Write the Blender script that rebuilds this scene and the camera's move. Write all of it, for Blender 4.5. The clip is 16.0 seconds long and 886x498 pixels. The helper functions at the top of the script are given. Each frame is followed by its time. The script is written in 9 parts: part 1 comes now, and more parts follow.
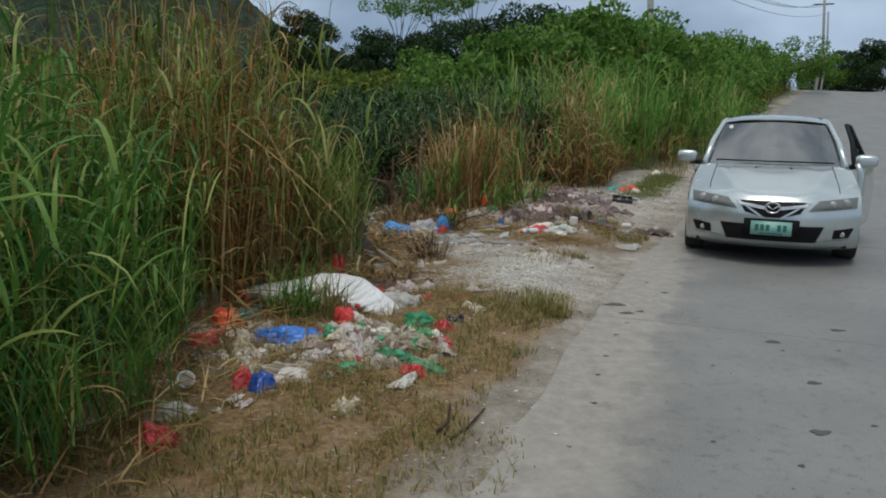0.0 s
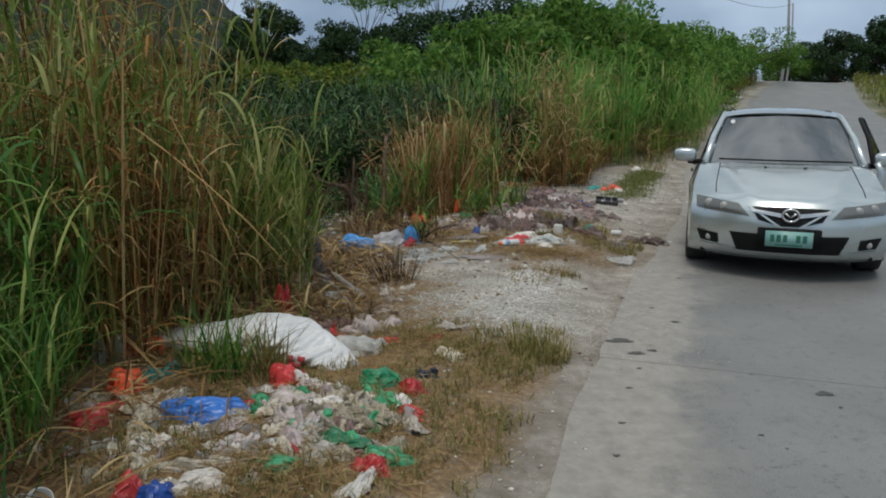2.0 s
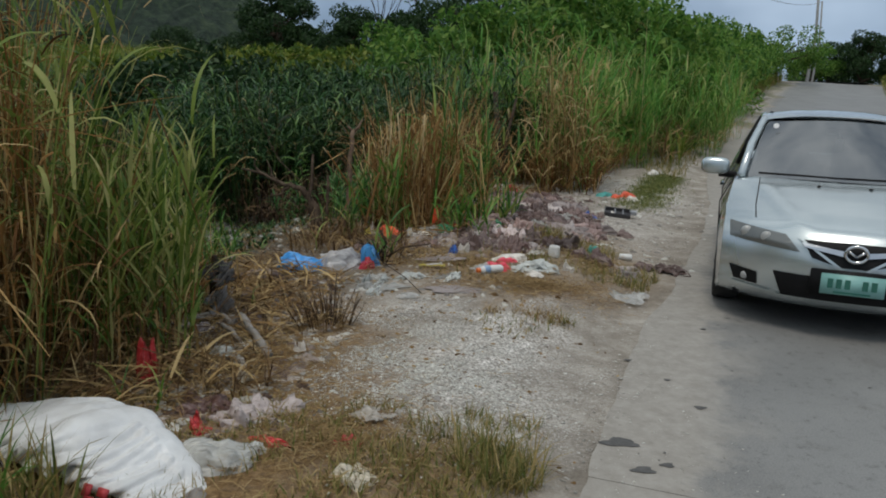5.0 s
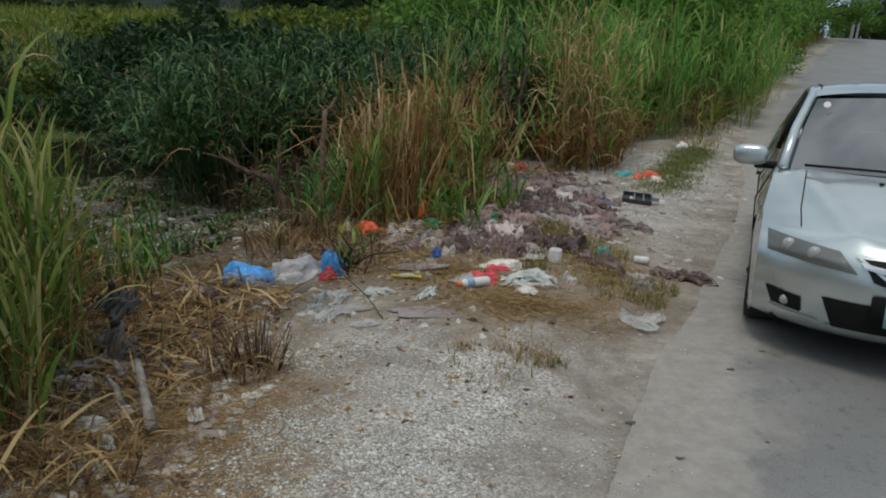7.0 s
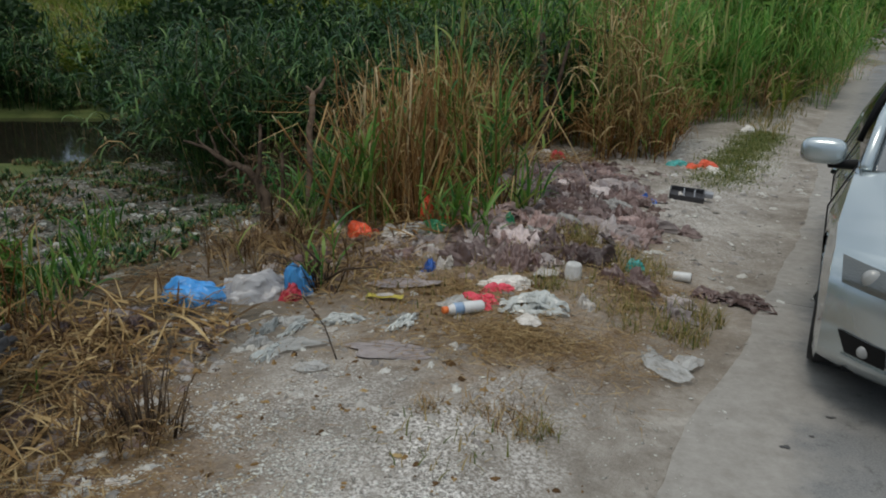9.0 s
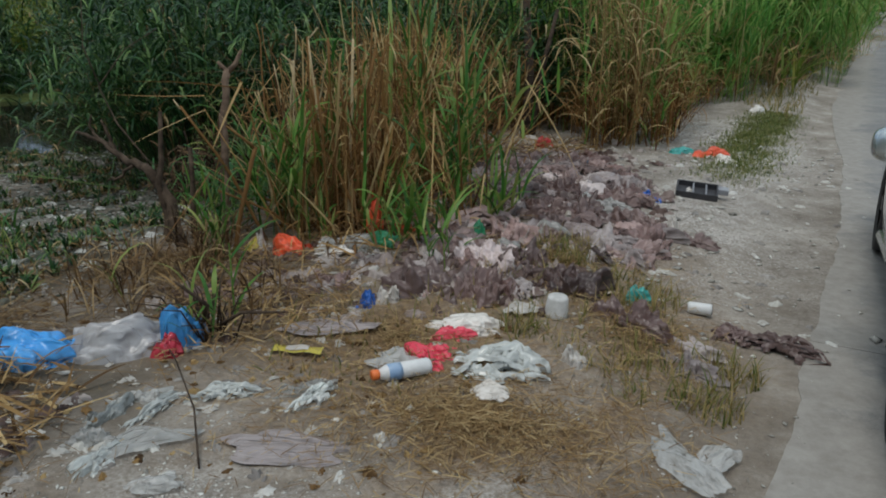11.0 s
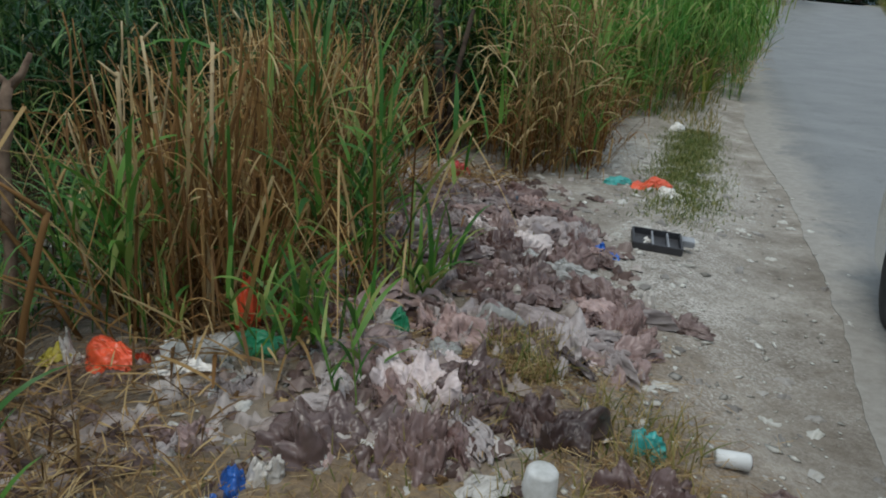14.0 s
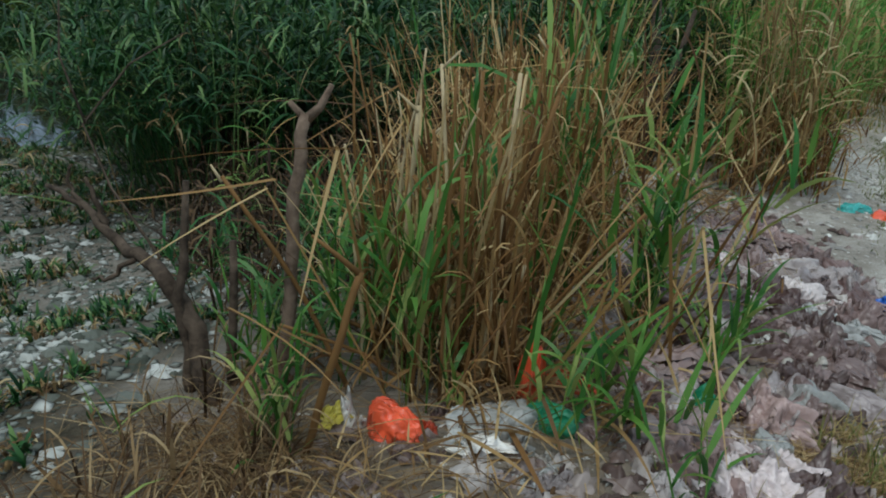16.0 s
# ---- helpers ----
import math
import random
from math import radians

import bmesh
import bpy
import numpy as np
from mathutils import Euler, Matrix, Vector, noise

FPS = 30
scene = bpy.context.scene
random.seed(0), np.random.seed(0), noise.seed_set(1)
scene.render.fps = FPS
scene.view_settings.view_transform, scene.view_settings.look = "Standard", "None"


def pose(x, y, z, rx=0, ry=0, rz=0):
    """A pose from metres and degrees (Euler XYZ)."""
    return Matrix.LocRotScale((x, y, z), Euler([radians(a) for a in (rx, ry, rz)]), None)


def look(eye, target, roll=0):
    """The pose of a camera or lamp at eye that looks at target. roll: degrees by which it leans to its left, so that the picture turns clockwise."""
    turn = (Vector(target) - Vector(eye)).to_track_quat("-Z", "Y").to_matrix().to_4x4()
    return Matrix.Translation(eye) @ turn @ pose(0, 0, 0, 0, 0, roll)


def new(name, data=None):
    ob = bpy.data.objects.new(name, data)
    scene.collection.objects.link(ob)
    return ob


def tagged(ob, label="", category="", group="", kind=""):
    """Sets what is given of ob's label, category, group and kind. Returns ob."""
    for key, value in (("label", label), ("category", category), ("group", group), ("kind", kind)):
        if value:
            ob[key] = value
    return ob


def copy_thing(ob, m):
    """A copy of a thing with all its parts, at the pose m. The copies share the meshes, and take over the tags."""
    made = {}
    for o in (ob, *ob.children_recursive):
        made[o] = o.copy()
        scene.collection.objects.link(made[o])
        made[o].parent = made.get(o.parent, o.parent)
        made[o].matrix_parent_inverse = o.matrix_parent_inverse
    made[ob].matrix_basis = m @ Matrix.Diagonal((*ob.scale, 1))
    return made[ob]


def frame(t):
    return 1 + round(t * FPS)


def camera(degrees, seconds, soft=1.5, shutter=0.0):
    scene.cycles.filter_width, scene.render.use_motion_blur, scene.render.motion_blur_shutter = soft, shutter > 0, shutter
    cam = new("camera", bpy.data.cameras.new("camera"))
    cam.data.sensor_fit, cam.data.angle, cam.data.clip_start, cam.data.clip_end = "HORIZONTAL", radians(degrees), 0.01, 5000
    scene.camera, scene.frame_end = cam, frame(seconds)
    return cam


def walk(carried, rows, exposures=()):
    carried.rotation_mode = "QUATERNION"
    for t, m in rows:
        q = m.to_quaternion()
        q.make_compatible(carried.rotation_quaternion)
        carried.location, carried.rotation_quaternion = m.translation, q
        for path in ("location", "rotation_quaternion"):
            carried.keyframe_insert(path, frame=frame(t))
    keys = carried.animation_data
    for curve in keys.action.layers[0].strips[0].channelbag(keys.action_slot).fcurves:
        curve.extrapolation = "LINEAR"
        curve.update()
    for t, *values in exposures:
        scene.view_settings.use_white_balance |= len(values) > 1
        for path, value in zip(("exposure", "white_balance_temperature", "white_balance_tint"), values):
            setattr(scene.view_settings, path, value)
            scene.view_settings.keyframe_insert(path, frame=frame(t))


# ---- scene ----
EXPOSURE = -0.22
# the camera and its walk
cam = camera(60.7, 16.0, soft=1.9)
PATH = [
    (0, (0.017, 0.07, 1.461), (0.016, 2.037, 1.095), 0.7),
    (0.5, (0.025, 0.374, 1.481), (0.029, 2.338, 1.102), 1.5),
    (1, (-0.013, 0.654, 1.474), (0.028, 2.616, 1.089), 1.7),
    (1.5, (-0.052, 0.95, 1.482), (0.028, 2.91, 1.091), 0.9),
    (2, (0.03, 1.235, 1.475), (0.11, 3.197, 1.093), 0.3),
    (2.5, (0.14, 1.481, 1.506), (0.201, 3.444, 1.126), 1.9),
    (3, (0.178, 1.736, 1.489), (0.247, 3.702, 1.128), 1.8),
    (3.5, (0.191, 2.041, 1.489), (0.261, 4.005, 1.115), 0.7),
    (4, (0.276, 2.298, 1.461), (0.331, 4.258, 1.071), 0.6),
    (4.5, (0.423, 2.566, 1.48), (0.452, 4.523, 1.066), 1.8),
    (5, (0.49, 2.822, 1.47), (0.536, 4.779, 1.063), 2.1),
    (5.2, (0.519, 2.933, 1.481), (0.573, 4.891, 1.077), 2.0),
    (7.3, (0.925, 4.071, 1.588), (0.881, 6.0, 1.061), 1.3),
    (7.5, (0.944, 4.172, 1.586), (0.901, 6.099, 1.05), 0.8),
    (8, (1.034, 4.443, 1.554), (0.949, 6.366, 1.011), 1.3),
    (8.5, (1.169, 4.72, 1.597), (1.01, 6.63, 1.025), 2.8),
    (8.7, (1.227, 4.809, 1.585), (1.042, 6.718, 1.017), 1.8),
    (10.8, (1.429, 6.085, 1.429), (1.23, 7.981, 0.824), 0.2),
    (11, (1.43, 6.207, 1.438), (1.257, 8.102, 0.822), 0.9),
    (11.5, (1.397, 6.505, 1.444), (1.308, 8.405, 0.825), 0.7),
    (12, (1.444, 6.809, 1.424), (1.414, 8.716, 0.824), 0.7),
    (12.5, (1.513, 7.109, 1.445), (1.53, 9.015, 0.839), 3.3),
    (13, (1.444, 7.307, 1.431), (1.535, 9.209, 0.821), 4.5),
    (13.5, (1.326, 7.485, 1.461), (1.49, 9.373, 0.82), 2.2),
    (14, (1.198, 7.675, 1.431), (1.33, 9.573, 0.816), 3.6),
    (14.5, (1.06, 7.889, 1.466), (1.083, 9.796, 0.865), 5.2),
    (15, (0.856, 7.975, 1.469), (0.738, 9.869, 0.835), 4.8),
    (15.5, (0.61, 8.043, 1.504), (0.484, 9.926, 0.841), 2.1),
    (16, (0.427, 8.137, 1.54), (0.275, 10.011, 0.858), 4.2),
]
walk(cam, [(t, look(eye, target, roll)) for t, eye, target, roll in PATH],
     exposures=[(0.0, EXPOSURE, 6780, 10), (2.0, EXPOSURE - 0.03, 6780, 10), (4.0, EXPOSURE - 0.09, 6740, 10), (9.0, EXPOSURE - 0.12, 6660, 10), (12.0, EXPOSURE - 0.03, 6330, 8), (14.0, EXPOSURE + 0.02, 6310, 7), (14.6, EXPOSURE + 0.14, 6440, 5), (15.2, EXPOSURE + 0.18, 6340, 4), (16.0, EXPOSURE + 0.18, 5960, 2)])

# ---- light: an overcast tropical sky with a weak, very soft sun ----
world = bpy.data.worlds.new("overcast_sky")
scene.world = world
world.use_nodes = True
wn, wl = world.node_tree.nodes, world.node_tree.links
wn.clear()
sky = wn.new("ShaderNodeTexSky")
sky.sky_type, sky.sun_disc = "NISHITA", False
sky.sun_elevation, sky.sun_rotation = radians(58), radians(200)
tc = wn.new("ShaderNodeTexCoord")
mp = wn.new("ShaderNodeMapping")
mp.inputs["Scale"].default_value = (1.0, 1.0, 1.7)
cl = wn.new("ShaderNodeTexNoise")
cl.inputs["Scale"].default_value, cl.inputs["Detail"].default_value, cl.inputs["Roughness"].default_value = 3.0, 4, 0.5
cr = wn.new("ShaderNodeValToRGB")
cr.color_ramp.elements[0].position, cr.color_ramp.elements[0].color = 0.36, (2.5, 3.25, 4.2, 1)
cr.color_ramp.elements[1].position, cr.color_ramp.elements[1].color = 0.64, (6.0, 6.9, 7.8, 1)
mixs = wn.new("ShaderNodeMix")
mixs.data_type = "RGBA"
mixs.inputs["Factor"].default_value = 0.86
bg = wn.new("ShaderNodeBackground")
bg.inputs["Strength"].default_value = 0.097
wo = wn.new("ShaderNodeOutputWorld")
wl.new(tc.outputs["Generated"], mp.inputs["Vector"])
wl.new(mp.outputs["Vector"], cl.inputs["Vector"])
wl.new(cl.outputs["Fac"], cr.inputs["Fac"])
wl.new(sky.outputs["Color"], mixs.inputs["A"])
wl.new(cr.outputs["Color"], mixs.inputs["B"])
# an overcast sky is darker towards the horizon
sx = wn.new("ShaderNodeSeparateXYZ")
hr = wn.new("ShaderNodeMapRange")
hr.inputs["From Min"].default_value, hr.inputs["From Max"].default_value = 0.0, 0.9
hr.inputs["To Min"].default_value, hr.inputs["To Max"].default_value = 0.98, 1.85
vm = wn.new("ShaderNodeVectorMath")
vm.operation = "SCALE"
wl.new(tc.outputs["Generated"], sx.inputs["Vector"])
wl.new(sx.outputs["Z"], hr.inputs["Value"])
tint = wn.new("ShaderNodeMix")
tint.data_type = "RGBA"
tint.inputs["A"].default_value, tint.inputs["B"].default_value = (0.84, 0.97, 1.16, 1), (1.03, 1.0, 0.95, 1)
lift_z = wn.new("ShaderNodeMapRange")
lift_z.inputs["From Min"].default_value, lift_z.inputs["From Max"].default_value = 0.05, 0.40
toned = wn.new("ShaderNodeMix")
toned.data_type, toned.blend_type = "RGBA", "MULTIPLY"
toned.inputs["Factor"].default_value = 1.0
wl.new(sx.outputs["Z"], lift_z.inputs["Value"])
wl.new(lift_z.outputs["Result"], tint.inputs["Factor"])
wl.new(mixs.outputs["Result"], toned.inputs["A"])
wl.new(tint.outputs["Result"], toned.inputs["B"])
wl.new(toned.outputs["Result"], vm.inputs[0])
wl.new(hr.outputs["Result"], vm.inputs["Scale"])
wl.new(vm.outputs["Vector"], bg.inputs["Color"])
wl.new(bg.outputs["Background"], wo.inputs["Surface"])

sun = new("sun", bpy.data.lights.new("sun", "SUN"))
sun.data.energy, sun.data.angle, sun.data.color = 1.45, radians(18), (1.0, 0.955, 0.885)
sun.matrix_world = look((-3, -8, 20), (0, 0, 0))

# ---- materials ----
def node_mat(name):
    m = bpy.data.materials.new(name)
    m.use_nodes = True
    nt = m.node_tree
    b = nt.nodes["Principled BSDF"]
    return m, nt, b


def link(nt, a, b):
    nt.links.new(a, b)


def noise_node(nt, scale, detail=4, rough=0.55, coord="Object", squash=1.0):
    n = nt.nodes.new("ShaderNodeTexNoise")
    n.inputs["Scale"].default_value, n.inputs["Detail"].default_value, n.inputs["Roughness"].default_value = scale, detail, rough
    t = nt.nodes.new("ShaderNodeTexCoord")
    if squash != 1.0:
        mp_ = nt.nodes.new("ShaderNodeMapping")
        mp_.inputs["Scale"].default_value = (1, 1, squash)
        link(nt, t.outputs[coord], mp_.inputs["Vector"])
        link(nt, mp_.outputs["Vector"], n.inputs["Vector"])
    else:
        link(nt, t.outputs[coord], n.inputs["Vector"])
    return n.outputs["Fac"]


def ramp(nt, fac, stops):
    r = nt.nodes.new("ShaderNodeValToRGB")
    e = r.color_ramp.elements
    while len(e) < len(stops):
        e.new(0.5)
    for k, (p, c) in enumerate(stops):
        e[k].position, e[k].color = p, (*c, 1)
    link(nt, fac, r.inputs["Fac"])
    return r.outputs["Color"]


def mix_col(nt, fac, a, b, mode="MIX"):
    n = nt.nodes.new("ShaderNodeMix")
    n.data_type, n.blend_type = "RGBA", mode
    for sock, val in (("Factor", fac), ("A", a), ("B", b)):
        if isinstance(val, (int, float)):
            n.inputs[sock].default_value = val
        elif isinstance(val, tuple):
            n.inputs[sock].default_value = (*val, 1)
        else:
            link(nt, val, n.inputs[sock])
    return n.outputs["Result"]


def math_node(nt, op, a, b=0.0, clamp=False):
    n = nt.nodes.new("ShaderNodeMath")
    n.operation, n.use_clamp = op, clamp
    for k, val in enumerate((a, b)):
        if isinstance(val, (int, float)):
            n.inputs[k].default_value = val
        else:
            link(nt, val, n.inputs[k])
    return n.outputs[0]


def bump(nt, b, height, strength=0.4, distance=0.01):
    n = nt.nodes.new("ShaderNodeBump")
    n.inputs["Strength"].default_value, n.inputs["Distance"].default_value = strength, distance
    link(nt, height, n.inputs["Height"])
    link(nt, n.outputs["Normal"], b.inputs["Normal"])


def surface(name, lo, hi, rough=0.6, metal=0.0, scale=8.0, bump_scale=60.0, bump_depth=0.004, vary=0.0, coord="Object", spec=0.5):
    """A plain surface whose colour wanders between two tones, with fine relief; vary: spread from object to object."""
    m, nt, b = node_mat(name)
    col = ramp(nt, noise_node(nt, scale, 5, 0.6, coord), [(0.3, lo), (0.7, hi)])
    if vary:
        oi = nt.nodes.new("ShaderNodeObjectInfo")
        v = math_node(nt, "ADD", math_node(nt, "MULTIPLY", oi.outputs["Random"], 2 * vary), 1 - vary)
        h = nt.nodes.new("ShaderNodeHueSaturation")
        link(nt, v, h.inputs["Value"])
        link(nt, col, h.inputs["Color"])
        col = h.outputs["Color"]
    link(nt, col, b.inputs["Base Color"])
    b.inputs["Roughness"].default_value, b.inputs["Metallic"].default_value = rough, metal
    b.inputs["Specular IOR Level"].default_value = spec
    bump(nt, b, noise_node(nt, bump_scale, 4, 0.6, coord), 0.5, bump_depth)
    return m


def leaf_mat(name, tones, through_light=0.3, rough=0.5):
    """Leaves: one tone a blade, out of a ramp, with some light coming through."""
    m, nt, b = node_mat(name)
    g = nt.nodes.new("ShaderNodeNewGeometry")
    n = len(tones)
    col = ramp(nt, g.outputs["Random Per Island"], [(k / (n - 1), c) for k, c in enumerate(tones)])
    col = mix_col(nt, math_node(nt, "MULTIPLY", noise_node(nt, 1.1, 3), 0.45), col, mix_col(nt, 1.0, col, (0.55, 0.6, 0.45), "MULTIPLY"))
    link(nt, col, b.inputs["Base Color"])
    b.inputs["Roughness"].default_value = rough
    b.inputs["Specular IOR Level"].default_value = 0.22
    tr = nt.nodes.new("ShaderNodeBsdfTranslucent")
    link(nt, col, tr.inputs["Color"])
    mx = nt.nodes.new("ShaderNodeMixShader")
    mx.inputs["Fac"].default_value = through_light
    out = nt.nodes["Material Output"]
    link(nt, b.outputs["BSDF"], mx.inputs[1])
    link(nt, tr.outputs["BSDF"], mx.inputs[2])
    link(nt, mx.outputs["Shader"], out.inputs["Surface"])
    return m


def film_mat(name, lo, hi, clear=0.0, rough=0.35, spread=0.5):
    """Crumpled plastic film; clear: how much of what is behind shows through."""
    m, nt, b = node_mat(name)
    oi = nt.nodes.new("ShaderNodeObjectInfo")
    h = nt.nodes.new("ShaderNodeHueSaturation")
    link(nt, math_node(nt, "ADD", math_node(nt, "MULTIPLY", oi.outputs["Random"], spread), 1 - spread / 2), h.inputs["Value"])
    own = math_node(nt, "FRACT", math_node(nt, "MULTIPLY", oi.outputs["Random"], 7.31))
    tone = math_node(nt, "ADD", math_node(nt, "MULTIPLY", own, 0.5), math_node(nt, "MULTIPLY", noise_node(nt, 5.0, 6, 0.7, squash=0.6), 0.5))
    col = ramp(nt, tone, [(0.24, lo), (0.74, hi)])
    link(nt, col, h.inputs["Color"])
    dirt = ramp(nt, noise_node(nt, 4.0, 6, 0.7, squash=0.6), [(0.50, (0, 0, 0)), (0.72, (1, 1, 1))])
    c2 = mix_col(nt, math_node(nt, "MULTIPLY", dirt, 0.42), h.outputs["Color"], (0.15, 0.115, 0.085))
    link(nt, c2, b.inputs["Base Color"])
    b.inputs["Roughness"].default_value = rough
    wr = nt.nodes.new("ShaderNodeTexNoise")
    wr.noise_type, wr.normalize = "RIDGED_MULTIFRACTAL", True
    for nm_, val in (("Scale", 6.5), ("Detail", 6.0), ("Roughness", 0.6), ("Distortion", 0.5)):
        wr.inputs[nm_].default_value = val
    tcw = nt.nodes.new("ShaderNodeTexCoord")
    mpw = nt.nodes.new("ShaderNodeMapping")
    mpw.inputs["Scale"].default_value = (0.55, 1.2, 0.35)
    link(nt, tcw.outputs["Object"], mpw.inputs["Vector"])
    link(nt, mpw.outputs["Vector"], wr.inputs["Vector"])
    bump(nt, b, wr.outputs["Fac"], 0.95, 0.028)
    if clear:
        tr = nt.nodes.new("ShaderNodeBsdfTransparent")
        mx = nt.nodes.new("ShaderNodeMixShader")
        mx.inputs["Fac"].default_value = clear
        link(nt, b.outputs["BSDF"], mx.inputs[1])
        link(nt, tr.outputs["BSDF"], mx.inputs[2])
        link(nt, mx.outputs["Shader"], nt.nodes["Material Output"].inputs["Surface"])
    return m


M = {}
M["green"] = leaf_mat("green_blade", [(0.032, 0.118, 0.024), (0.072, 0.195, 0.034), (0.14, 0.28, 0.05), (0.36, 0.40, 0.12)], 0.27, 0.4)
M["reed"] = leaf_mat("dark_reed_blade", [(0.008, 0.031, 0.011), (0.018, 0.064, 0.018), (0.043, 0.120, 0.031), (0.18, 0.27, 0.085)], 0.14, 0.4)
M["olive"] = leaf_mat("olive_blade", [(0.062, 0.125, 0.024), (0.13, 0.215, 0.04), (0.245, 0.305, 0.068), (0.51, 0.465, 0.20)], 0.33, 0.45)
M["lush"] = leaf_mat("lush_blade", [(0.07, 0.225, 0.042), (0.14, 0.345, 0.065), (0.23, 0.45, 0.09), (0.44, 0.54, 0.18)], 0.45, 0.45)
M["dry"] = leaf_mat("dry_blade", [(0.075, 0.042, 0.020), (0.22, 0.128, 0.055), (0.37, 0.245, 0.108), (0.58, 0.46, 0.27)], 0.25, 0.7)
M["dead"] = leaf_mat("dead_leaf", [(0.075, 0.040, 0.018), (0.19, 0.107, 0.045), (0.34, 0.21, 0.086), (0.58, 0.42, 0.21)], 0.1, 0.8)
M["tangle"] = leaf_mat("tangled_dead_blade", [(0.045, 0.024, 0.012), (0.115, 0.064, 0.029), (0.21, 0.125, 0.055), (0.42, 0.30, 0.16)], 0.05, 0.8)
M["weed"] = leaf_mat("weed_blade", [(0.022, 0.085, 0.026), (0.048, 0.155, 0.040), (0.085, 0.215, 0.055), (0.22, 0.33, 0.12)], 0.3, 0.45)
# near-black leaf tones: the shade under the reeds put into colour
M["reed_shade"] = leaf_mat("rotten_leaf", [(0.016, 0.011, 0.008), (0.035, 0.022, 0.013), (0.07, 0.042, 0.022), (0.14, 0.085, 0.045)], 0.0, 0.9)
M["pale_dry"] = leaf_mat("pale_dry_blade", [(0.16, 0.095, 0.042), (0.34, 0.215, 0.09), (0.52, 0.36, 0.155), (0.68, 0.55, 0.31)], 0.35, 0.7)
M["brown"] = leaf_mat("brown_blade", [(0.065, 0.027, 0.010), (0.20, 0.088, 0.027), (0.37, 0.19, 0.058), (0.60, 0.42, 0.20)], 0.24, 0.7)
M["clump"] = leaf_mat("clump_blade", [(0.095, 0.045, 0.019), (0.29, 0.15, 0.055), (0.49, 0.29, 0.11), (0.70, 0.53, 0.28)], 0.32, 0.7)
M["field"] = leaf_mat("field_blade", [(0.05, 0.105, 0.016), (0.115, 0.175, 0.024), (0.20, 0.245, 0.038), (0.33, 0.32, 0.066)], 0.34)
M["verge"] = leaf_mat("verge_blade", [(0.10, 0.15, 0.034), (0.21, 0.20, 0.06), (0.34, 0.26, 0.10), (0.48, 0.36, 0.17)], 0.3)
M["lawn"] = leaf_mat("lawn_blade", [(0.07, 0.12, 0.03), (0.13, 0.17, 0.045), (0.22, 0.23, 0.07), (0.36, 0.33, 0.13)], 0.25)
M["straw"] = leaf_mat("straw_litter", [(0.13, 0.071, 0.030), (0.24, 0.143, 0.062), (0.37, 0.24, 0.108), (0.52, 0.39, 0.21)], 0.0, 0.8)
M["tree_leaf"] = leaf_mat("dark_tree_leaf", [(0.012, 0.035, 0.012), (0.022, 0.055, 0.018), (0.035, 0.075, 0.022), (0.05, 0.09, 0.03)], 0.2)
M["bush_leaf"] = leaf_mat("bush_leaf", [(0.042, 0.125, 0.024), (0.09, 0.21, 0.036), (0.155, 0.295, 0.05), (0.26, 0.37, 0.085)], 0.42)
M["scrub_leaf"] = leaf_mat("scrub_leaf", [(0.045, 0.10, 0.016), (0.10, 0.17, 0.024), (0.18, 0.24, 0.035), (0.32, 0.32, 0.06)], 0.38)
M["bark"] = surface("bark", (0.03, 0.022, 0.017), (0.10, 0.075, 0.056), 0.95, 0, 14, 34, 0.02, spec=0.1)
M["dead_wood"] = surface("dead_wood", (0.032, 0.023, 0.017), (0.135, 0.098, 0.070), 0.95, 0, 18, 34, 0.02, spec=0.1)
M["weathered_stem"] = surface("weathered_stem", (0.09, 0.06, 0.042), (0.24, 0.17, 0.12), 0.9, 0, 20, 40, 0.012, spec=0.1)
M["pole"] = surface("pole_concrete", (0.25, 0.25, 0.25), (0.36, 0.36, 0.35), 0.8, 0, 2, 30, 0.004)
M["wire"] = surface("wire_black", (0.02, 0.02, 0.02), (0.03, 0.03, 0.03), 0.6)
M["bank_chip"] = leaf_mat("bank_litter_chip", [(0.05, 0.056, 0.042), (0.12, 0.125, 0.105), (0.24, 0.245, 0.22), (0.55, 0.54, 0.51)], 0.0, 0.8)
M["mauve_litter"] = leaf_mat("mauve_litter", [(0.055, 0.032, 0.027), (0.15, 0.10, 0.088), (0.29, 0.225, 0.205), (0.56, 0.50, 0.475)], 0.0, 0.35)
M["litter"] = leaf_mat("pale_litter", [(0.20, 0.18, 0.17), (0.36, 0.33, 0.31), (0.52, 0.49, 0.46), (0.68, 0.66, 0.63)], 0.0, 0.5)
M["white_stone"] = leaf_mat("white_stone_chip", [(0.30, 0.275, 0.25), (0.58, 0.55, 0.51), (0.76, 0.73, 0.69), (0.86, 0.84, 0.80)], 0.0, 0.8)
M["stone"] = leaf_mat("stone_chip", [(0.24, 0.22, 0.20), (0.42, 0.395, 0.36), (0.62, 0.585, 0.545), (0.82, 0.79, 0.75)], 0.0, 0.85)

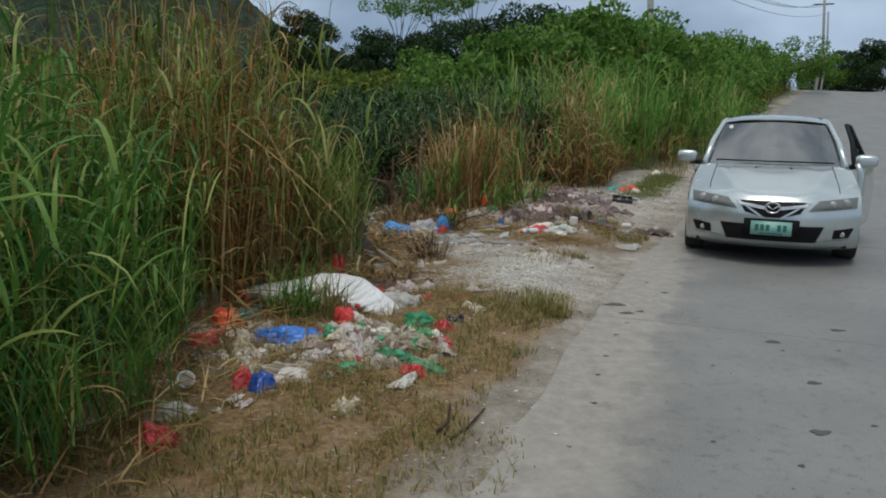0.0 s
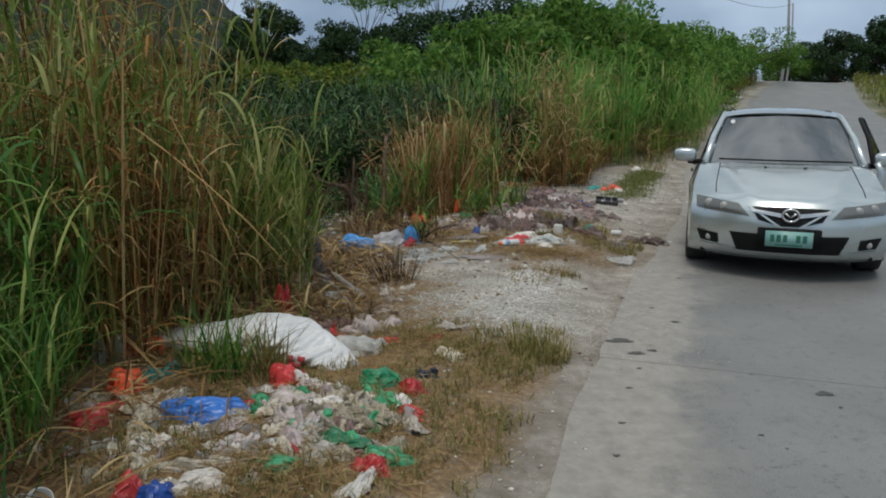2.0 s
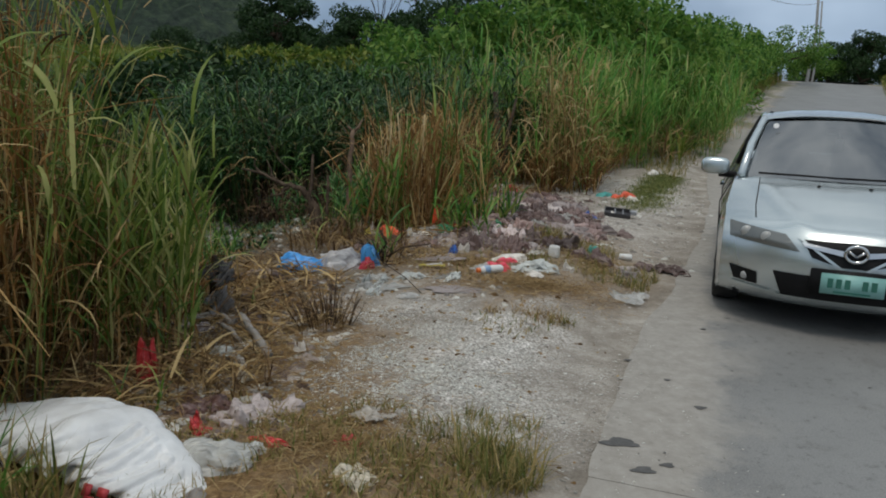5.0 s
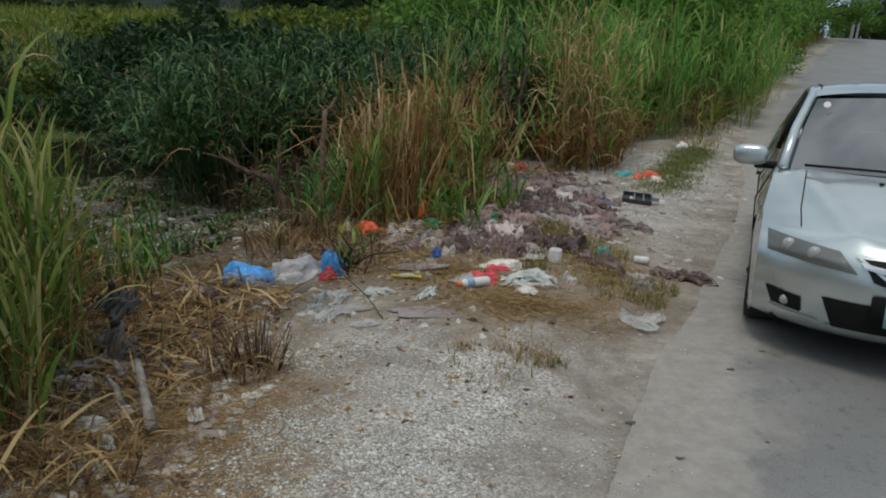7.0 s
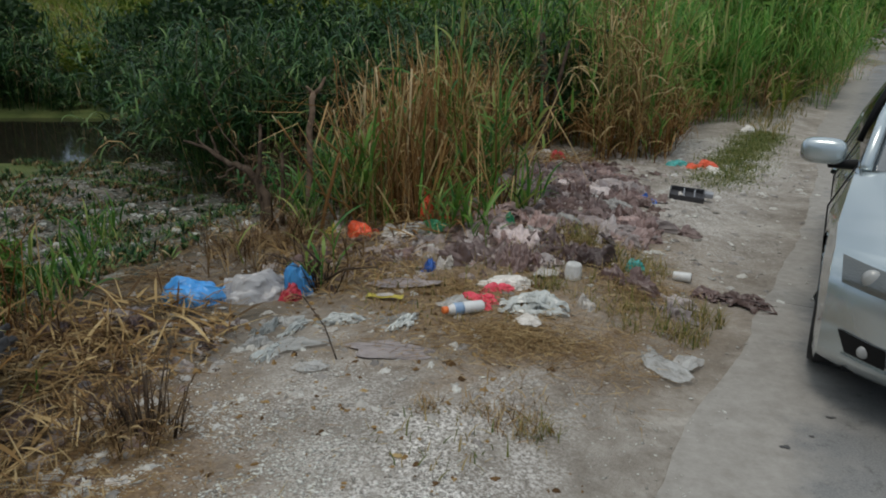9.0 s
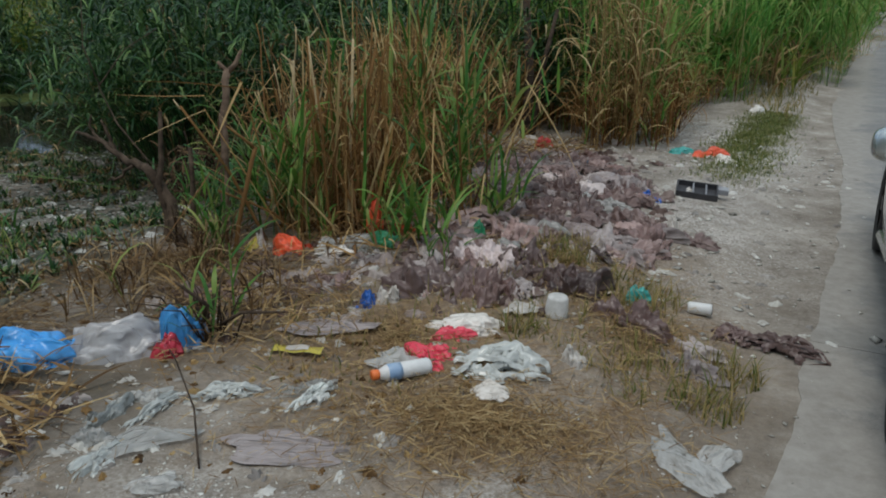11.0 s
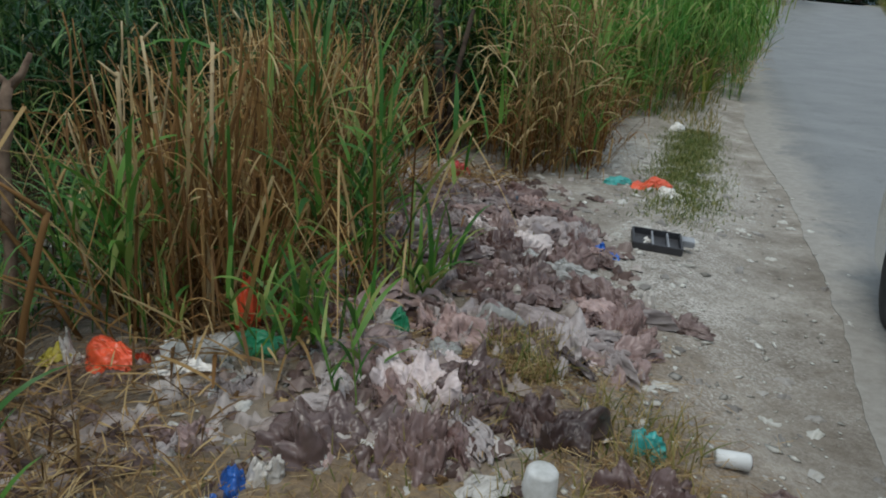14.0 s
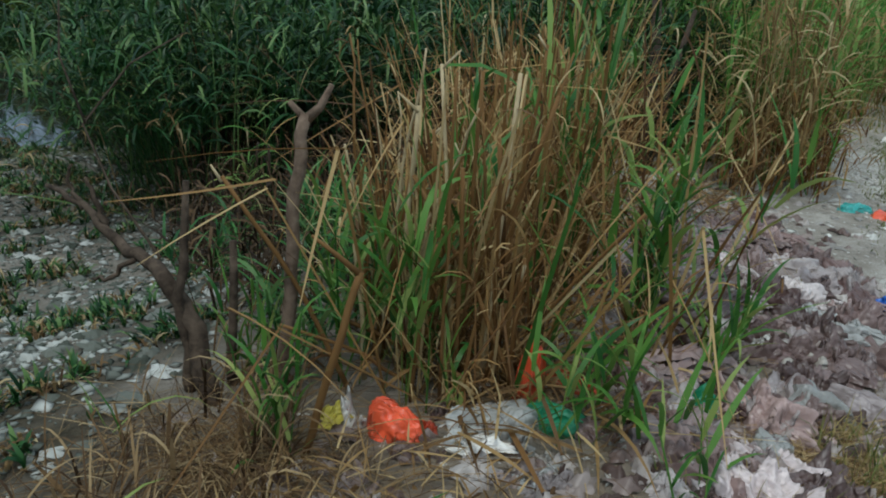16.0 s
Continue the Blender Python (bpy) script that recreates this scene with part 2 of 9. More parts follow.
# ground: attributes say where gravel, straw and litter lie
m, nt, b = node_mat("bare_ground")
def attr(nt, name):
    a = nt.nodes.new("ShaderNodeAttribute")
    a.attribute_name = name
    return a.outputs["Fac"]
dirt = ramp(nt, noise_node(nt, 1.6, 14, 0.80), [(0.33, (0.155, 0.127, 0.097)), (0.5, (0.30, 0.265, 0.222)), (0.67, (0.53, 0.488, 0.43))])
speck = ramp(nt, noise_node(nt, 62.0, 5, 0.75), [(0.40, (0.20, 0.18, 0.155)), (0.49, (0.50, 0.46, 0.41)), (0.57, (0.92, 0.88, 0.83))])
patch = ramp(nt, noise_node(nt, 3.4, 9, 0.75), [(0.38, (0.08, 0.08, 0.08)), (0.54, (1, 1, 1))])
straw_c = ramp(nt, noise_node(nt, 30.0, 6, 0.7), [(0.3, (0.12, 0.068, 0.031)), (0.5, (0.245, 0.148, 0.066)), (0.7, (0.42, 0.275, 0.128))])
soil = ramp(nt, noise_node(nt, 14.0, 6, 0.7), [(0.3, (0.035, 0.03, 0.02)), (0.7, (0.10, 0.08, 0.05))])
green_c = ramp(nt, noise_node(nt, 2.0, 6, 0.7), [(0.3, (0.05, 0.08, 0.02)), (0.7, (0.13, 0.15, 0.05))])
col = mix_col(nt, math_node(nt, "MULTIPLY", attr(nt, "gravel"), patch), dirt, speck)
loose = ramp(nt, noise_node(nt, 6.0, 8, 0.75), [(0.34, (0.68, 0.68, 0.68)), (0.58, (1, 1, 1))])
col = mix_col(nt, math_node(nt, "MULTIPLY", attr(nt, "straw"), loose), col, straw_c)
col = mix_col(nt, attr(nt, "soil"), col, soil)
col = mix_col(nt, attr(nt, "meadow"), col, green_c)
link(nt, col, b.inputs["Base Color"])
b.inputs["Roughness"].default_value = 0.95
b.inputs["Specular IOR Level"].default_value = 0.2
bump(nt, b, noise_node(nt, 48.0, 8, 0.75), 0.8, 0.018)
M["ground"] = m

m, nt, b = node_mat("worn_concrete")
c1 = ramp(nt, noise_node(nt, 0.7, 7, 0.6), [(0.3, (0.180, 0.178, 0.172)), (0.7, (0.262, 0.258, 0.249))])
c2 = ramp(nt, noise_node(nt, 120.0, 3, 0.6), [(0.35, (0.74, 0.74, 0.74)), (0.65, (1.08, 1.08, 1.07))])
st = mix_col(nt, 1.0, ramp(nt, noise_node(nt, 2.6, 7, 0.72), [(0.56, (1, 1, 1)), (0.74, (0.62, 0.60, 0.57))]), ramp(nt, noise_node(nt, 17.0, 8, 0.8), [(0.33, (0.55, 0.54, 0.52)), (0.45, (1, 1, 1)), (0.66, (1.05, 1.045, 1.03)), (0.75, (1.3, 1.29, 1.26))]), "MULTIPLY")
col = mix_col(nt, 1.0, mix_col(nt, 1.0, c1, c2, "MULTIPLY"), st, "MULTIPLY")
dust_n = ramp(nt, noise_node(nt, 1.7, 11, 0.72), [(0.33, (0, 0, 0)), (0.67, (1, 1, 1))])
dusty = math_node(nt, "MULTIPLY", math_node(nt, "SUBTRACT", math_node(nt, "ADD", attr(nt, "dust"), dust_n), 0.60), 2.4, True)
col = mix_col(nt, math_node(nt, "MULTIPLY", dusty, math_node(nt, "MULTIPLY", attr(nt, "dust"), 1.6), True), col, ramp(nt, noise_node(nt, 9.0, 9, 0.75), [(0.35, (0.265, 0.243, 0.213)), (0.65, (0.365, 0.342, 0.307))]))
link(nt, col, b.inputs["Base Color"])
link(nt, math_node(nt, "ADD", math_node(nt, "MULTIPLY", attr(nt, "dust"), 0.42), 0.52), b.inputs["Roughness"])
link(nt, math_node(nt, "SUBTRACT", 0.55, math_node(nt, "MULTIPLY", attr(nt, "dust"), 0.4)), b.inputs["Specular IOR Level"])
bump(nt, b, noise_node(nt, 150.0, 4, 0.7), 0.25, 0.002)
M["road"] = m
M["tar"] = surface("dark_stain_patch", (0.06, 0.058, 0.055), (0.11, 0.105, 0.10), 0.7, 0, 20, 80, 0.003)

m, nt, b = node_mat("creek_water")
b.inputs["Base Color"].default_value = (0.018, 0.016, 0.011, 1)
b.inputs["Roughness"].default_value = 0.06
bump(nt, b, noise_node(nt, 5.0, 3), 0.08, 0.02)
M["water"] = m

m, nt, b = node_mat("far_hill_forest")
link(nt, ramp(nt, noise_node(nt, 0.09, 10, 0.78), [(0.38, (0.008, 0.018, 0.012)), (0.52, (0.026, 0.046, 0.028)), (0.66, (0.060, 0.085, 0.042))]), b.inputs["Base Color"])
b.inputs["Roughness"].default_value = 1.0
bump(nt, b, noise_node(nt, 0.12, 6, 0.7), 1.0, 6.0)
M["hill"] = m

# plastics and cloth
M["white_film"] = film_mat("white_film", (0.42, 0.375, 0.32), (0.78, 0.745, 0.69))
M["cream_film"] = film_mat("cream_film", (0.42, 0.37, 0.28), (0.62, 0.56, 0.45))
M["beige_film"] = film_mat("beige_film", (0.26, 0.215, 0.15), (0.50, 0.44, 0.33))
M["clear_film"] = film_mat("clear_film", (0.42, 0.42, 0.39), (0.68, 0.68, 0.65), 0.35, 0.25)
M["red_film"] = film_mat("red_film", (0.42, 0.025, 0.03), (0.62, 0.06, 0.06), 0, 0.3)
M["orange_film"] = film_mat("orange_film", (0.62, 0.05, 0.02), (0.80, 0.11, 0.04), 0, 0.3)
M["blue_film"] = film_mat("blue_film", (0.015, 0.09, 0.42), (0.05, 0.22, 0.68), 0, 0.3)
M["sky_film"] = film_mat("sky_blue_film", (0.03, 0.20, 0.55), (0.09, 0.40, 0.78), 0, 0.3)
M["green_film"] = film_mat("green_film", (0.015, 0.19, 0.085), (0.05, 0.38, 0.18), 0, 0.35)
M["teal_film"] = film_mat("teal_film", (0.02, 0.22, 0.20), (0.06, 0.36, 0.33), 0, 0.3)
M["pink_film"] = film_mat("pink_film", (0.46, 0.37, 0.355), (0.68, 0.59, 0.57))
M["mauve_film"] = film_mat("mauve_film", (0.090, 0.050, 0.044), (0.39, 0.275, 0.25), 0.0, 0.33, 0.9)
M["grey_film"] = film_mat("grey_film", (0.16, 0.125, 0.120), (0.50, 0.435, 0.415), 0.0, 0.4, 0.7)
M["dark_film"] = film_mat("dark_film", (0.050, 0.031, 0.028), (0.20, 0.132, 0.118), 0, 0.36)
M["navy_film"] = film_mat("navy_film", (0.02, 0.03, 0.05), (0.05, 0.08, 0.12), 0, 0.4)
M["yellow_film"] = film_mat("yellow_film", (0.55, 0.45, 0.04), (0.72, 0.60, 0.10), 0, 0.35)
M["limp_film"] = film_mat("limp_film", (0.40, 0.42, 0.40), (0.70, 0.72, 0.68), 0.12, 0.2)
M["rag_cloth"] = film_mat("rag_cloth", (0.085, 0.080, 0.079), (0.30, 0.285, 0.275), 0, 0.7)
M["pale_film"] = film_mat("pale_film", (0.50, 0.49, 0.49), (0.80, 0.79, 0.79), 0.15, 0.22)
M["crimson_film"] = film_mat("crimson_film", (0.55, 0.03, 0.06), (0.75, 0.08, 0.12), 0, 0.3)
M["weathered"] = surface("weathered_wood", (0.20, 0.18, 0.16), (0.38, 0.35, 0.32), 0.9, 0, 10, 60, 0.006)
M["cane"] = surface("pale_cane", (0.38, 0.27, 0.13), (0.58, 0.46, 0.27), 0.7, 0, 9, 60, 0.004)
M["dirty_plastic"] = surface("dirty_white_plastic", (0.42, 0.41, 0.38), (0.72, 0.71, 0.69), 0.45, 0, 14, 50, 0.002)
M["sack"] = surface("woven_sack", (0.60, 0.60, 0.595), (0.80, 0.80, 0.79), 0.5, 0, 7.0, 140, 0.002)
M["red_print"] = surface("red_print", (0.45, 0.04, 0.05), (0.55, 0.07, 0.07), 0.6)
M["white_plastic"] = surface("white_plastic", (0.62, 0.62, 0.60), (0.76, 0.76, 0.74), 0.4)
M["orange_plastic"] = surface("orange_plastic", (0.75, 0.16, 0.03), (0.8, 0.2, 0.05), 0.4)
M["grey_plastic"] = surface("grey_plastic", (0.20, 0.21, 0.23), (0.34, 0.35, 0.37), 0.5)
M["dark_plastic"] = surface("dark_plastic", (0.03, 0.03, 0.035), (0.06, 0.06, 0.065), 0.5)
M["blue_label"] = surface("blue_label", (0.2, 0.32, 0.5), (0.4, 0.5, 0.6), 0.4)

# car
m, nt, b = node_mat("silver_paint")
link(nt, ramp(nt, noise_node(nt, 2.5, 5), [(0.3, (0.50, 0.56, 0.565)), (0.7, (0.56, 0.61, 0.615))]), b.inputs["Base Color"])
b.inputs["Metallic"].default_value, b.inputs["Roughness"].default_value = 0.72, 0.26
b.inputs["Coat Weight"].default_value, b.inputs["Coat Roughness"].default_value = 0.7, 0.05
bump(nt, b, noise_node(nt, 900.0, 2), 0.05, 0.001)
M["paint"] = m
m, nt, b = node_mat("tinted_glass")
tr = nt.nodes.new("ShaderNodeBsdfTransparent")
tr.inputs["Color"].default_value = (0.10, 0.115, 0.115, 1)
gl = nt.nodes.new("ShaderNodeBsdfGlossy")
gl.inputs["Roughness"].default_value = 0.03
fr = nt.nodes.new("ShaderNodeFresnel")
fr.inputs["IOR"].default_value = 3.5
mx = nt.nodes.new("ShaderNodeMixShader")
link(nt, fr.outputs["Fac"], mx.inputs["Fac"])
link(nt, tr.outputs["BSDF"], mx.inputs[1])
link(nt, gl.outputs["BSDF"], mx.inputs[2])
link(nt, mx.outputs["Shader"], nt.nodes["Material Output"].inputs["Surface"])
M["glass"] = m
m, nt, b = node_mat("lamp_lens")
b.inputs["Base Color"].default_value = (0.15, 0.155, 0.145, 1)
b.inputs["Roughness"].default_value, b.inputs["Metallic"].default_value = 0.14, 0.4
b.inputs["Coat Weight"].default_value = 1.0
v = nt.nodes.new("ShaderNodeTexVoronoi")
v.inputs["Scale"].default_value = 26
bump(nt, b, v.outputs["Distance"], 0.2, 0.008)
M["lens"] = m
M["reflector"] = surface("lamp_reflector", (0.30, 0.30, 0.29), (0.42, 0.42, 0.40), 0.35, 0.2)
M["chrome"] = surface("chrome", (0.6, 0.6, 0.6), (0.7, 0.7, 0.7), 0.12, 1.0, 5, 50, 0.0003)
M["black_trim"] = surface("black_trim", (0.006, 0.006, 0.0065), (0.012, 0.012, 0.0125), 0.55, spec=0.18)
M["tyre"] = surface("tyre_rubber", (0.018, 0.018, 0.018), (0.035, 0.034, 0.032), 0.85, 0, 20, 90, 0.003)
M["rim"] = surface("alloy_rim", (0.10, 0.10, 0.105), (0.16, 0.16, 0.165), 0.35, 0.8)
M["seat"] = surface("seat_cloth", (0.05, 0.05, 0.05), (0.09, 0.088, 0.085), 0.9)
M["plate"] = surface("plate_green_white", (0.20, 0.42, 0.39), (0.28, 0.52, 0.48), 0.45)
M["plate_ink"] = surface("plate_ink", (0.02, 0.12, 0.09), (0.03, 0.15, 0.11), 0.5)

# ---- mesh helpers ----
rng = np.random.default_rng(7)


def part(name, bm, material, parent=None, label="", smooth=True):
    """Link a bmesh as one mesh object, under a thing or a part."""
    me = bpy.data.meshes.new(name)
    bm.to_mesh(me)
    bm.free()
    me.materials.append(material)
    if smooth:
        me.shade_smooth()
    ob = new(name, me)
    ob.parent = parent
    if label:
        ob["label"] = label
    return ob


def mesh_np(name, verts, faces, material, smooth=True):
    """A mesh from arrays: verts (n, 3), faces (m, 3 or 4)."""
    me = bpy.data.meshes.new(name)
    k = faces.shape[1]
    me.vertices.add(len(verts))
    me.vertices.foreach_set("co", np.ascontiguousarray(verts, dtype=np.float32).ravel())
    me.loops.add(faces.size)
    me.loops.foreach_set("vertex_index", np.ascontiguousarray(faces, dtype=np.int32).ravel())
    me.polygons.add(len(faces))
    me.polygons.foreach_set("loop_start", np.arange(0, faces.size, k, dtype=np.int32))
    me.update(calc_edges=True)
    me.materials.append(material)
    if smooth:
        me.shade_smooth()
    return me


def grid_faces(nu, nv):
    i, j = np.meshgrid(np.arange(nu - 1), np.arange(nv - 1), indexing="ij")
    a = (i * nv + j).ravel()
    return np.stack([a, a + nv, a + nv + 1, a + 1], 1)


def smooth01(a, b, x):
    t = np.clip((x - a) / (b - a), 0, 1)
    return t * t * (3 - 2 * t)


def wave(x, y, seed=0.0):
    """Cheap smooth wander in -1..1."""
    return (np.sin(x * 1.3 + y * 2.1 + seed) + np.sin(x * 2.7 - y * 1.7 + 2.3 * seed) + np.sin(-x * 4.9 + y * 4.3 + 1.7 * seed)) / 3


# ---- plan of the ground ----
def road_edge(y):
    return -0.97 + 0.37 * y + 0.0012 * y * y


def rise(y):
    return 0.0009 * np.clip(y - 15, 0, 47) ** 2 + 0.0846 * np.clip(y - 62, 0, 24)


def shoulder_edge(y):
    """Where the flat shoulder ends and the bank drops towards the creek."""
    return np.interp(y, [-20, 3, 6.5, 8.3, 9.6, 10.8, 12.5, 14.5, 17, 20, 40, 80], [-2.6, -2.4, -2.2, -1.3, -0.9, -0.75, -0.2, 0.6, 2.4, 4.6, 13.0, 31.0])


def ground_z(x, y):
    x, y = np.asarray(x, float), np.asarray(y, float)
    d = road_edge(y) - x
    z = rise(y) - 0.10 * (1 - smooth01(0.0, 1.0, d))
    near = 1 - smooth01(24, 45, y)
    g = shoulder_edge(y) - x
    z = z - 0.62 * smooth01(0.0, 2.4, g) * near
    pond = ((x + 7.6) / 5.4) ** 2 + ((y - 19.0) / 3.1) ** 2
    z = z - 0.55 * (1 - smooth01(0.55, 1.15, pond))
    # rubbish heaps and clods
    z = z + 0.05 * np.exp(-(((x + 0.7) / 0.8) ** 2 + ((y - 4.9) / 0.7) ** 2))
    z = z + 0.07 * np.exp(-(((x - 1.5) / 0.7) ** 2 + ((y - 11.6) / 1.5) ** 2))
    z = z + 0.06 * np.exp(-(((x - 0.9) / 0.6) ** 2 + ((y - 10.2) / 0.5) ** 2))
    z = z + np.where(d > 0.35, 1, 0) * 0.012 * wave(x * 2.2, y * 2.2, 1.0) * smooth01(0.35, 0.9, d)
    # the road bed lies a little under the slabs
    return z - np.where(d > -9.6, 0.005 * (1 - smooth01(0.0, 0.4, d)) + (0.012 + 0.05 * smooth01(17, 24, y)) * (d < -0.36), 0.0)


def axis(marks):
    """Grid lines: stretches of (start, end, step)."""
    out = []
    for a, b, s in marks:
        out.extend(np.arange(a, b - 1e-6, s))
    return np.array(out + [marks[-1][1]])


gx = axis([(-2500, -300, 220), (-300, -60, 20), (-60, -12, 4), (-12, -4, 0.4), (-4, 7, 0.07), (7, 14, 0.5), (14, 60, 4), (60, 300, 20), (300, 2500, 220)])
gy = axis([(-1500, -200, 130), (-200, -20, 15), (-20, 1.5, 0.8), (1.5, 19, 0.07), (19, 30, 0.5), (30, 90, 3), (90, 300, 15), (300, 3000, 270)])
X, Y = np.meshgrid(gx, gy, indexing="ij")
Z = ground_z(X, Y)
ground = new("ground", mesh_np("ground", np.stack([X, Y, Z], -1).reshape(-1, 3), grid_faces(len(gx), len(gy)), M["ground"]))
tagged(ground, "dusty grey dirt shoulder with gravel, straw and litter", "ground", kind="structure")
D = road_edge(Y) - X
G = shoulder_edge(Y) - X
wv = 0.25 * wave(X * 3, Y * 3, 4.0)
grav = np.exp(-(((X - 0.62) / 0.75) ** 2 + ((Y - 7.0) / 1.15) ** 2) * 1.3) * 1.25 + 0.35 * smooth01(0.2, 0.5, D) * (1 - smooth01(0.8, 1.3, D))
grav = grav * (0.8 + 0.45 * wave(X * 1.9, Y * 1.9, 6.0)) + 0.7 * np.exp(-(((X - 3.9) / 0.8) ** 2 + ((Y - 15.2) / 1.6) ** 2)) + 0.35 * np.exp(-(((X - 2.9) / 0.7) ** 2 + ((Y - 11.5) / 1.6) ** 2))
strw = smooth01(0.14, 0.42, D + 0.4 * wv) * (1 - smooth01(5.6, 6.1, Y + wv)) * 0.95
strw = np.maximum(strw, 0.95 * np.exp(-(((X - 1.35 + 1.2 * wv) / 0.75) ** 2 + ((Y - 8.6 + 0.9 * wv) / 0.42) ** 2) * 1.2))
strw = np.maximum(strw, 0.8 * np.exp(-(((X - 2.05) / 0.5) ** 2 + ((Y - 9.6) / 0.7) ** 2)))
strw = np.maximum(strw, np.exp(-(((X + 0.40) / 0.80) ** 2 + ((Y - 6.8) / 1.3) ** 2) ** 2))
strw = np.maximum(strw, 0.95 * np.exp(-(((X - 0.05 + wv) / 0.5) ** 2 + ((Y - 5.95 + wv) / 0.6) ** 2) ** 2))
strw = np.maximum(strw, 0.7 * np.exp(-(((X - 0.3) / 0.8) ** 2 + ((Y - 9.6) / 0.8) ** 2)))
strw = np.maximum(strw, 0.9 * np.exp(-(((X - 1.0) / 0.9) ** 2 + ((Y - 9.3) / 0.7) ** 2)))
strw = np.maximum(strw, 0.75 * np.exp(-(((X - 1.6) / 0.9) ** 2 + ((Y - 10.6) / 0.7) ** 2)))
soil_shade_a = np.maximum(0.45 * np.exp(-(((X - 0.05) / 0.7) ** 2 + ((Y - 9.75) / 0.75) ** 2)), smooth01(-0.35, 0.3, G + wv) * (1 - 0.5 * smooth01(10.3, 11.6, Y) * (1 - smooth01(15.5, 16.5, Y))))
soil_shade_a = np.maximum(soil_shade_a, 0.85 * smooth01(-1.7, -0.5, G + wv) * smooth01(6.0, 6.6, Y) * (1 - smooth01(8.6, 9.4, Y)))
mead = smooth01(24, 32, Y + 0.3 * np.abs(X)) * smooth01(0.4, 1.5, np.abs(D + 4.4) - 4.4)
mead = np.maximum(mead, smooth01(10, 14, -D))
mead = np.maximum(mead, smooth01(2.6, 4.5, G + 3 * wv) * (1 - smooth01(7.0, 8.5, Y)))
mead = np.maximum(mead, smooth01(5.2, 7.0, G + 3 * wv))
soil_shade_a = np.maximum(soil_shade_a, 0.35 * np.exp(-(((X - 1.72 - 0.12 * (Y - 11.7)) / 0.75) ** 2 + ((Y - 11.8) / 1.7) ** 2) * 1.5))
# far shore of the pond toned dark in place of leaf shade
soil_shade_a = np.maximum(soil_shade_a, 0.95 * smooth01(20.2, 20.8, Y) * (1 - smooth01(26, 30, Y)) * (X < 2.5))
for nm, val in (("gravel", grav), ("straw", strw), ("soil", soil_shade_a), ("meadow", mead)):
    a = ground.data.attributes.new(nm, "FLOAT", "POINT")
    a.data.foreach_set("value", np.clip(val, 0, 1).astype(np.float32).ravel())

# water of the creek
ang = np.linspace(0, 2 * np.pi, 48, endpoint=False)
bm = bmesh.new()
bm.faces.new([bm.verts.new((-7.6 + 6.4 * math.cos(a), 19.0 + 3.9 * math.sin(a), -0.72)) for a in ang])
tagged(part("water", bm, M["water"]), "dark still creek water reflecting the sky", "water", kind="structure")

# concrete road, slab by slab
road = tagged(new("road"), "worn grey concrete road with broken edges", "road", kind="structure")
joints = [5.75 + 4.05 * k for k in range(-6, 21)]
for k in range(len(joints) - 1):
    for lane in range(2):
        gap = 0.003 if joints[k] < 12 else 0.0
        ya, yb = joints[k] + gap, joints[k + 1] - gap
        n, c = (80, 14) if joints[k] < 14 else (16, 8)
        yy = np.linspace(ya, yb, n)
        tx, ty = 0.37 + 0.0024 * yy, np.ones(n)
        ln = np.hypot(tx, ty)
        px, py = ty / ln, -tx / ln
        a, e = (0.0, 4.2) if lane == 0 else (4.2, 8.4)
        off = (a + (e - a) * np.linspace(0, 1, c) ** (2.4 if lane == 0 else 1))[None, :] * np.ones((n, 1))
        if lane == 0:
            off[:, 0] += [0.05 * noise.noise(Vector((v * 1.1, 3.0, 0))) + 0.018 * noise.noise(Vector((v * 4.3, 7.0, 0))) + 0.010 * noise.noise(Vector((v * 13.0, 1.0, 0))) for v in yy]
            off[:, 0] = np.clip(off[:, 0], -0.12, 0.06) + np.interp(yy, [8, 9, 10.5, 12, 14.5, 16.5, 19], [0, 0.13, 0.20, 0.26, 0.26, 0.12, 0])
            off = off[:, :1] + (e - off[:, :1]) * (off[-1:] / e) * np.where(np.arange(c) == 0, 0.0, 1.0)
        if lane == 1:
            off[:, -1] += 0.06 * wave(yy * 2.0, yy * 0.4, 8.0)
        x3 = road_edge(yy)[:, None] + px[:, None] * off
        y3 = yy[:, None] + py[:, None] * off
        z3 = -0.10 + rise(y3) + 0.0 * off
        top = np.stack([x3, y3, z3], -1)
        # the rim folds down a hand's width on all sides
        low = top.copy()
        low[..., 2] -= 0.06
        v = np.concatenate([top.reshape(-1, 3), top.reshape(-1, 3), low.reshape(-1, 3)])
        f = list(grid_faces(n, c))
        loop = [i * c for i in range(n)] + [(n - 1) * c + j for j in range(1, c)] + [i * c + c - 1 for i in range(n - 2, -1, -1)] + [j for j in range(c - 2, 0, -1)]
        nn = n * c
        f += [(p + nn, q + nn, q + 2 * nn, p + 2 * nn) for p, q in zip(loop, loop[1:] + loop[:1])]
        slab = new("slab", mesh_np("slab", v, np.array(f), M["road"]))
        dust = (1 - smooth01(-0.1, 1.1, off)) * (1.0 if lane == 0 else 0.0)
        slab.data.attributes.new("dust", "FLOAT", "POINT").data.foreach_set("value", np.tile(dust.ravel(), 3).astype(np.float32))
        slab.parent = road
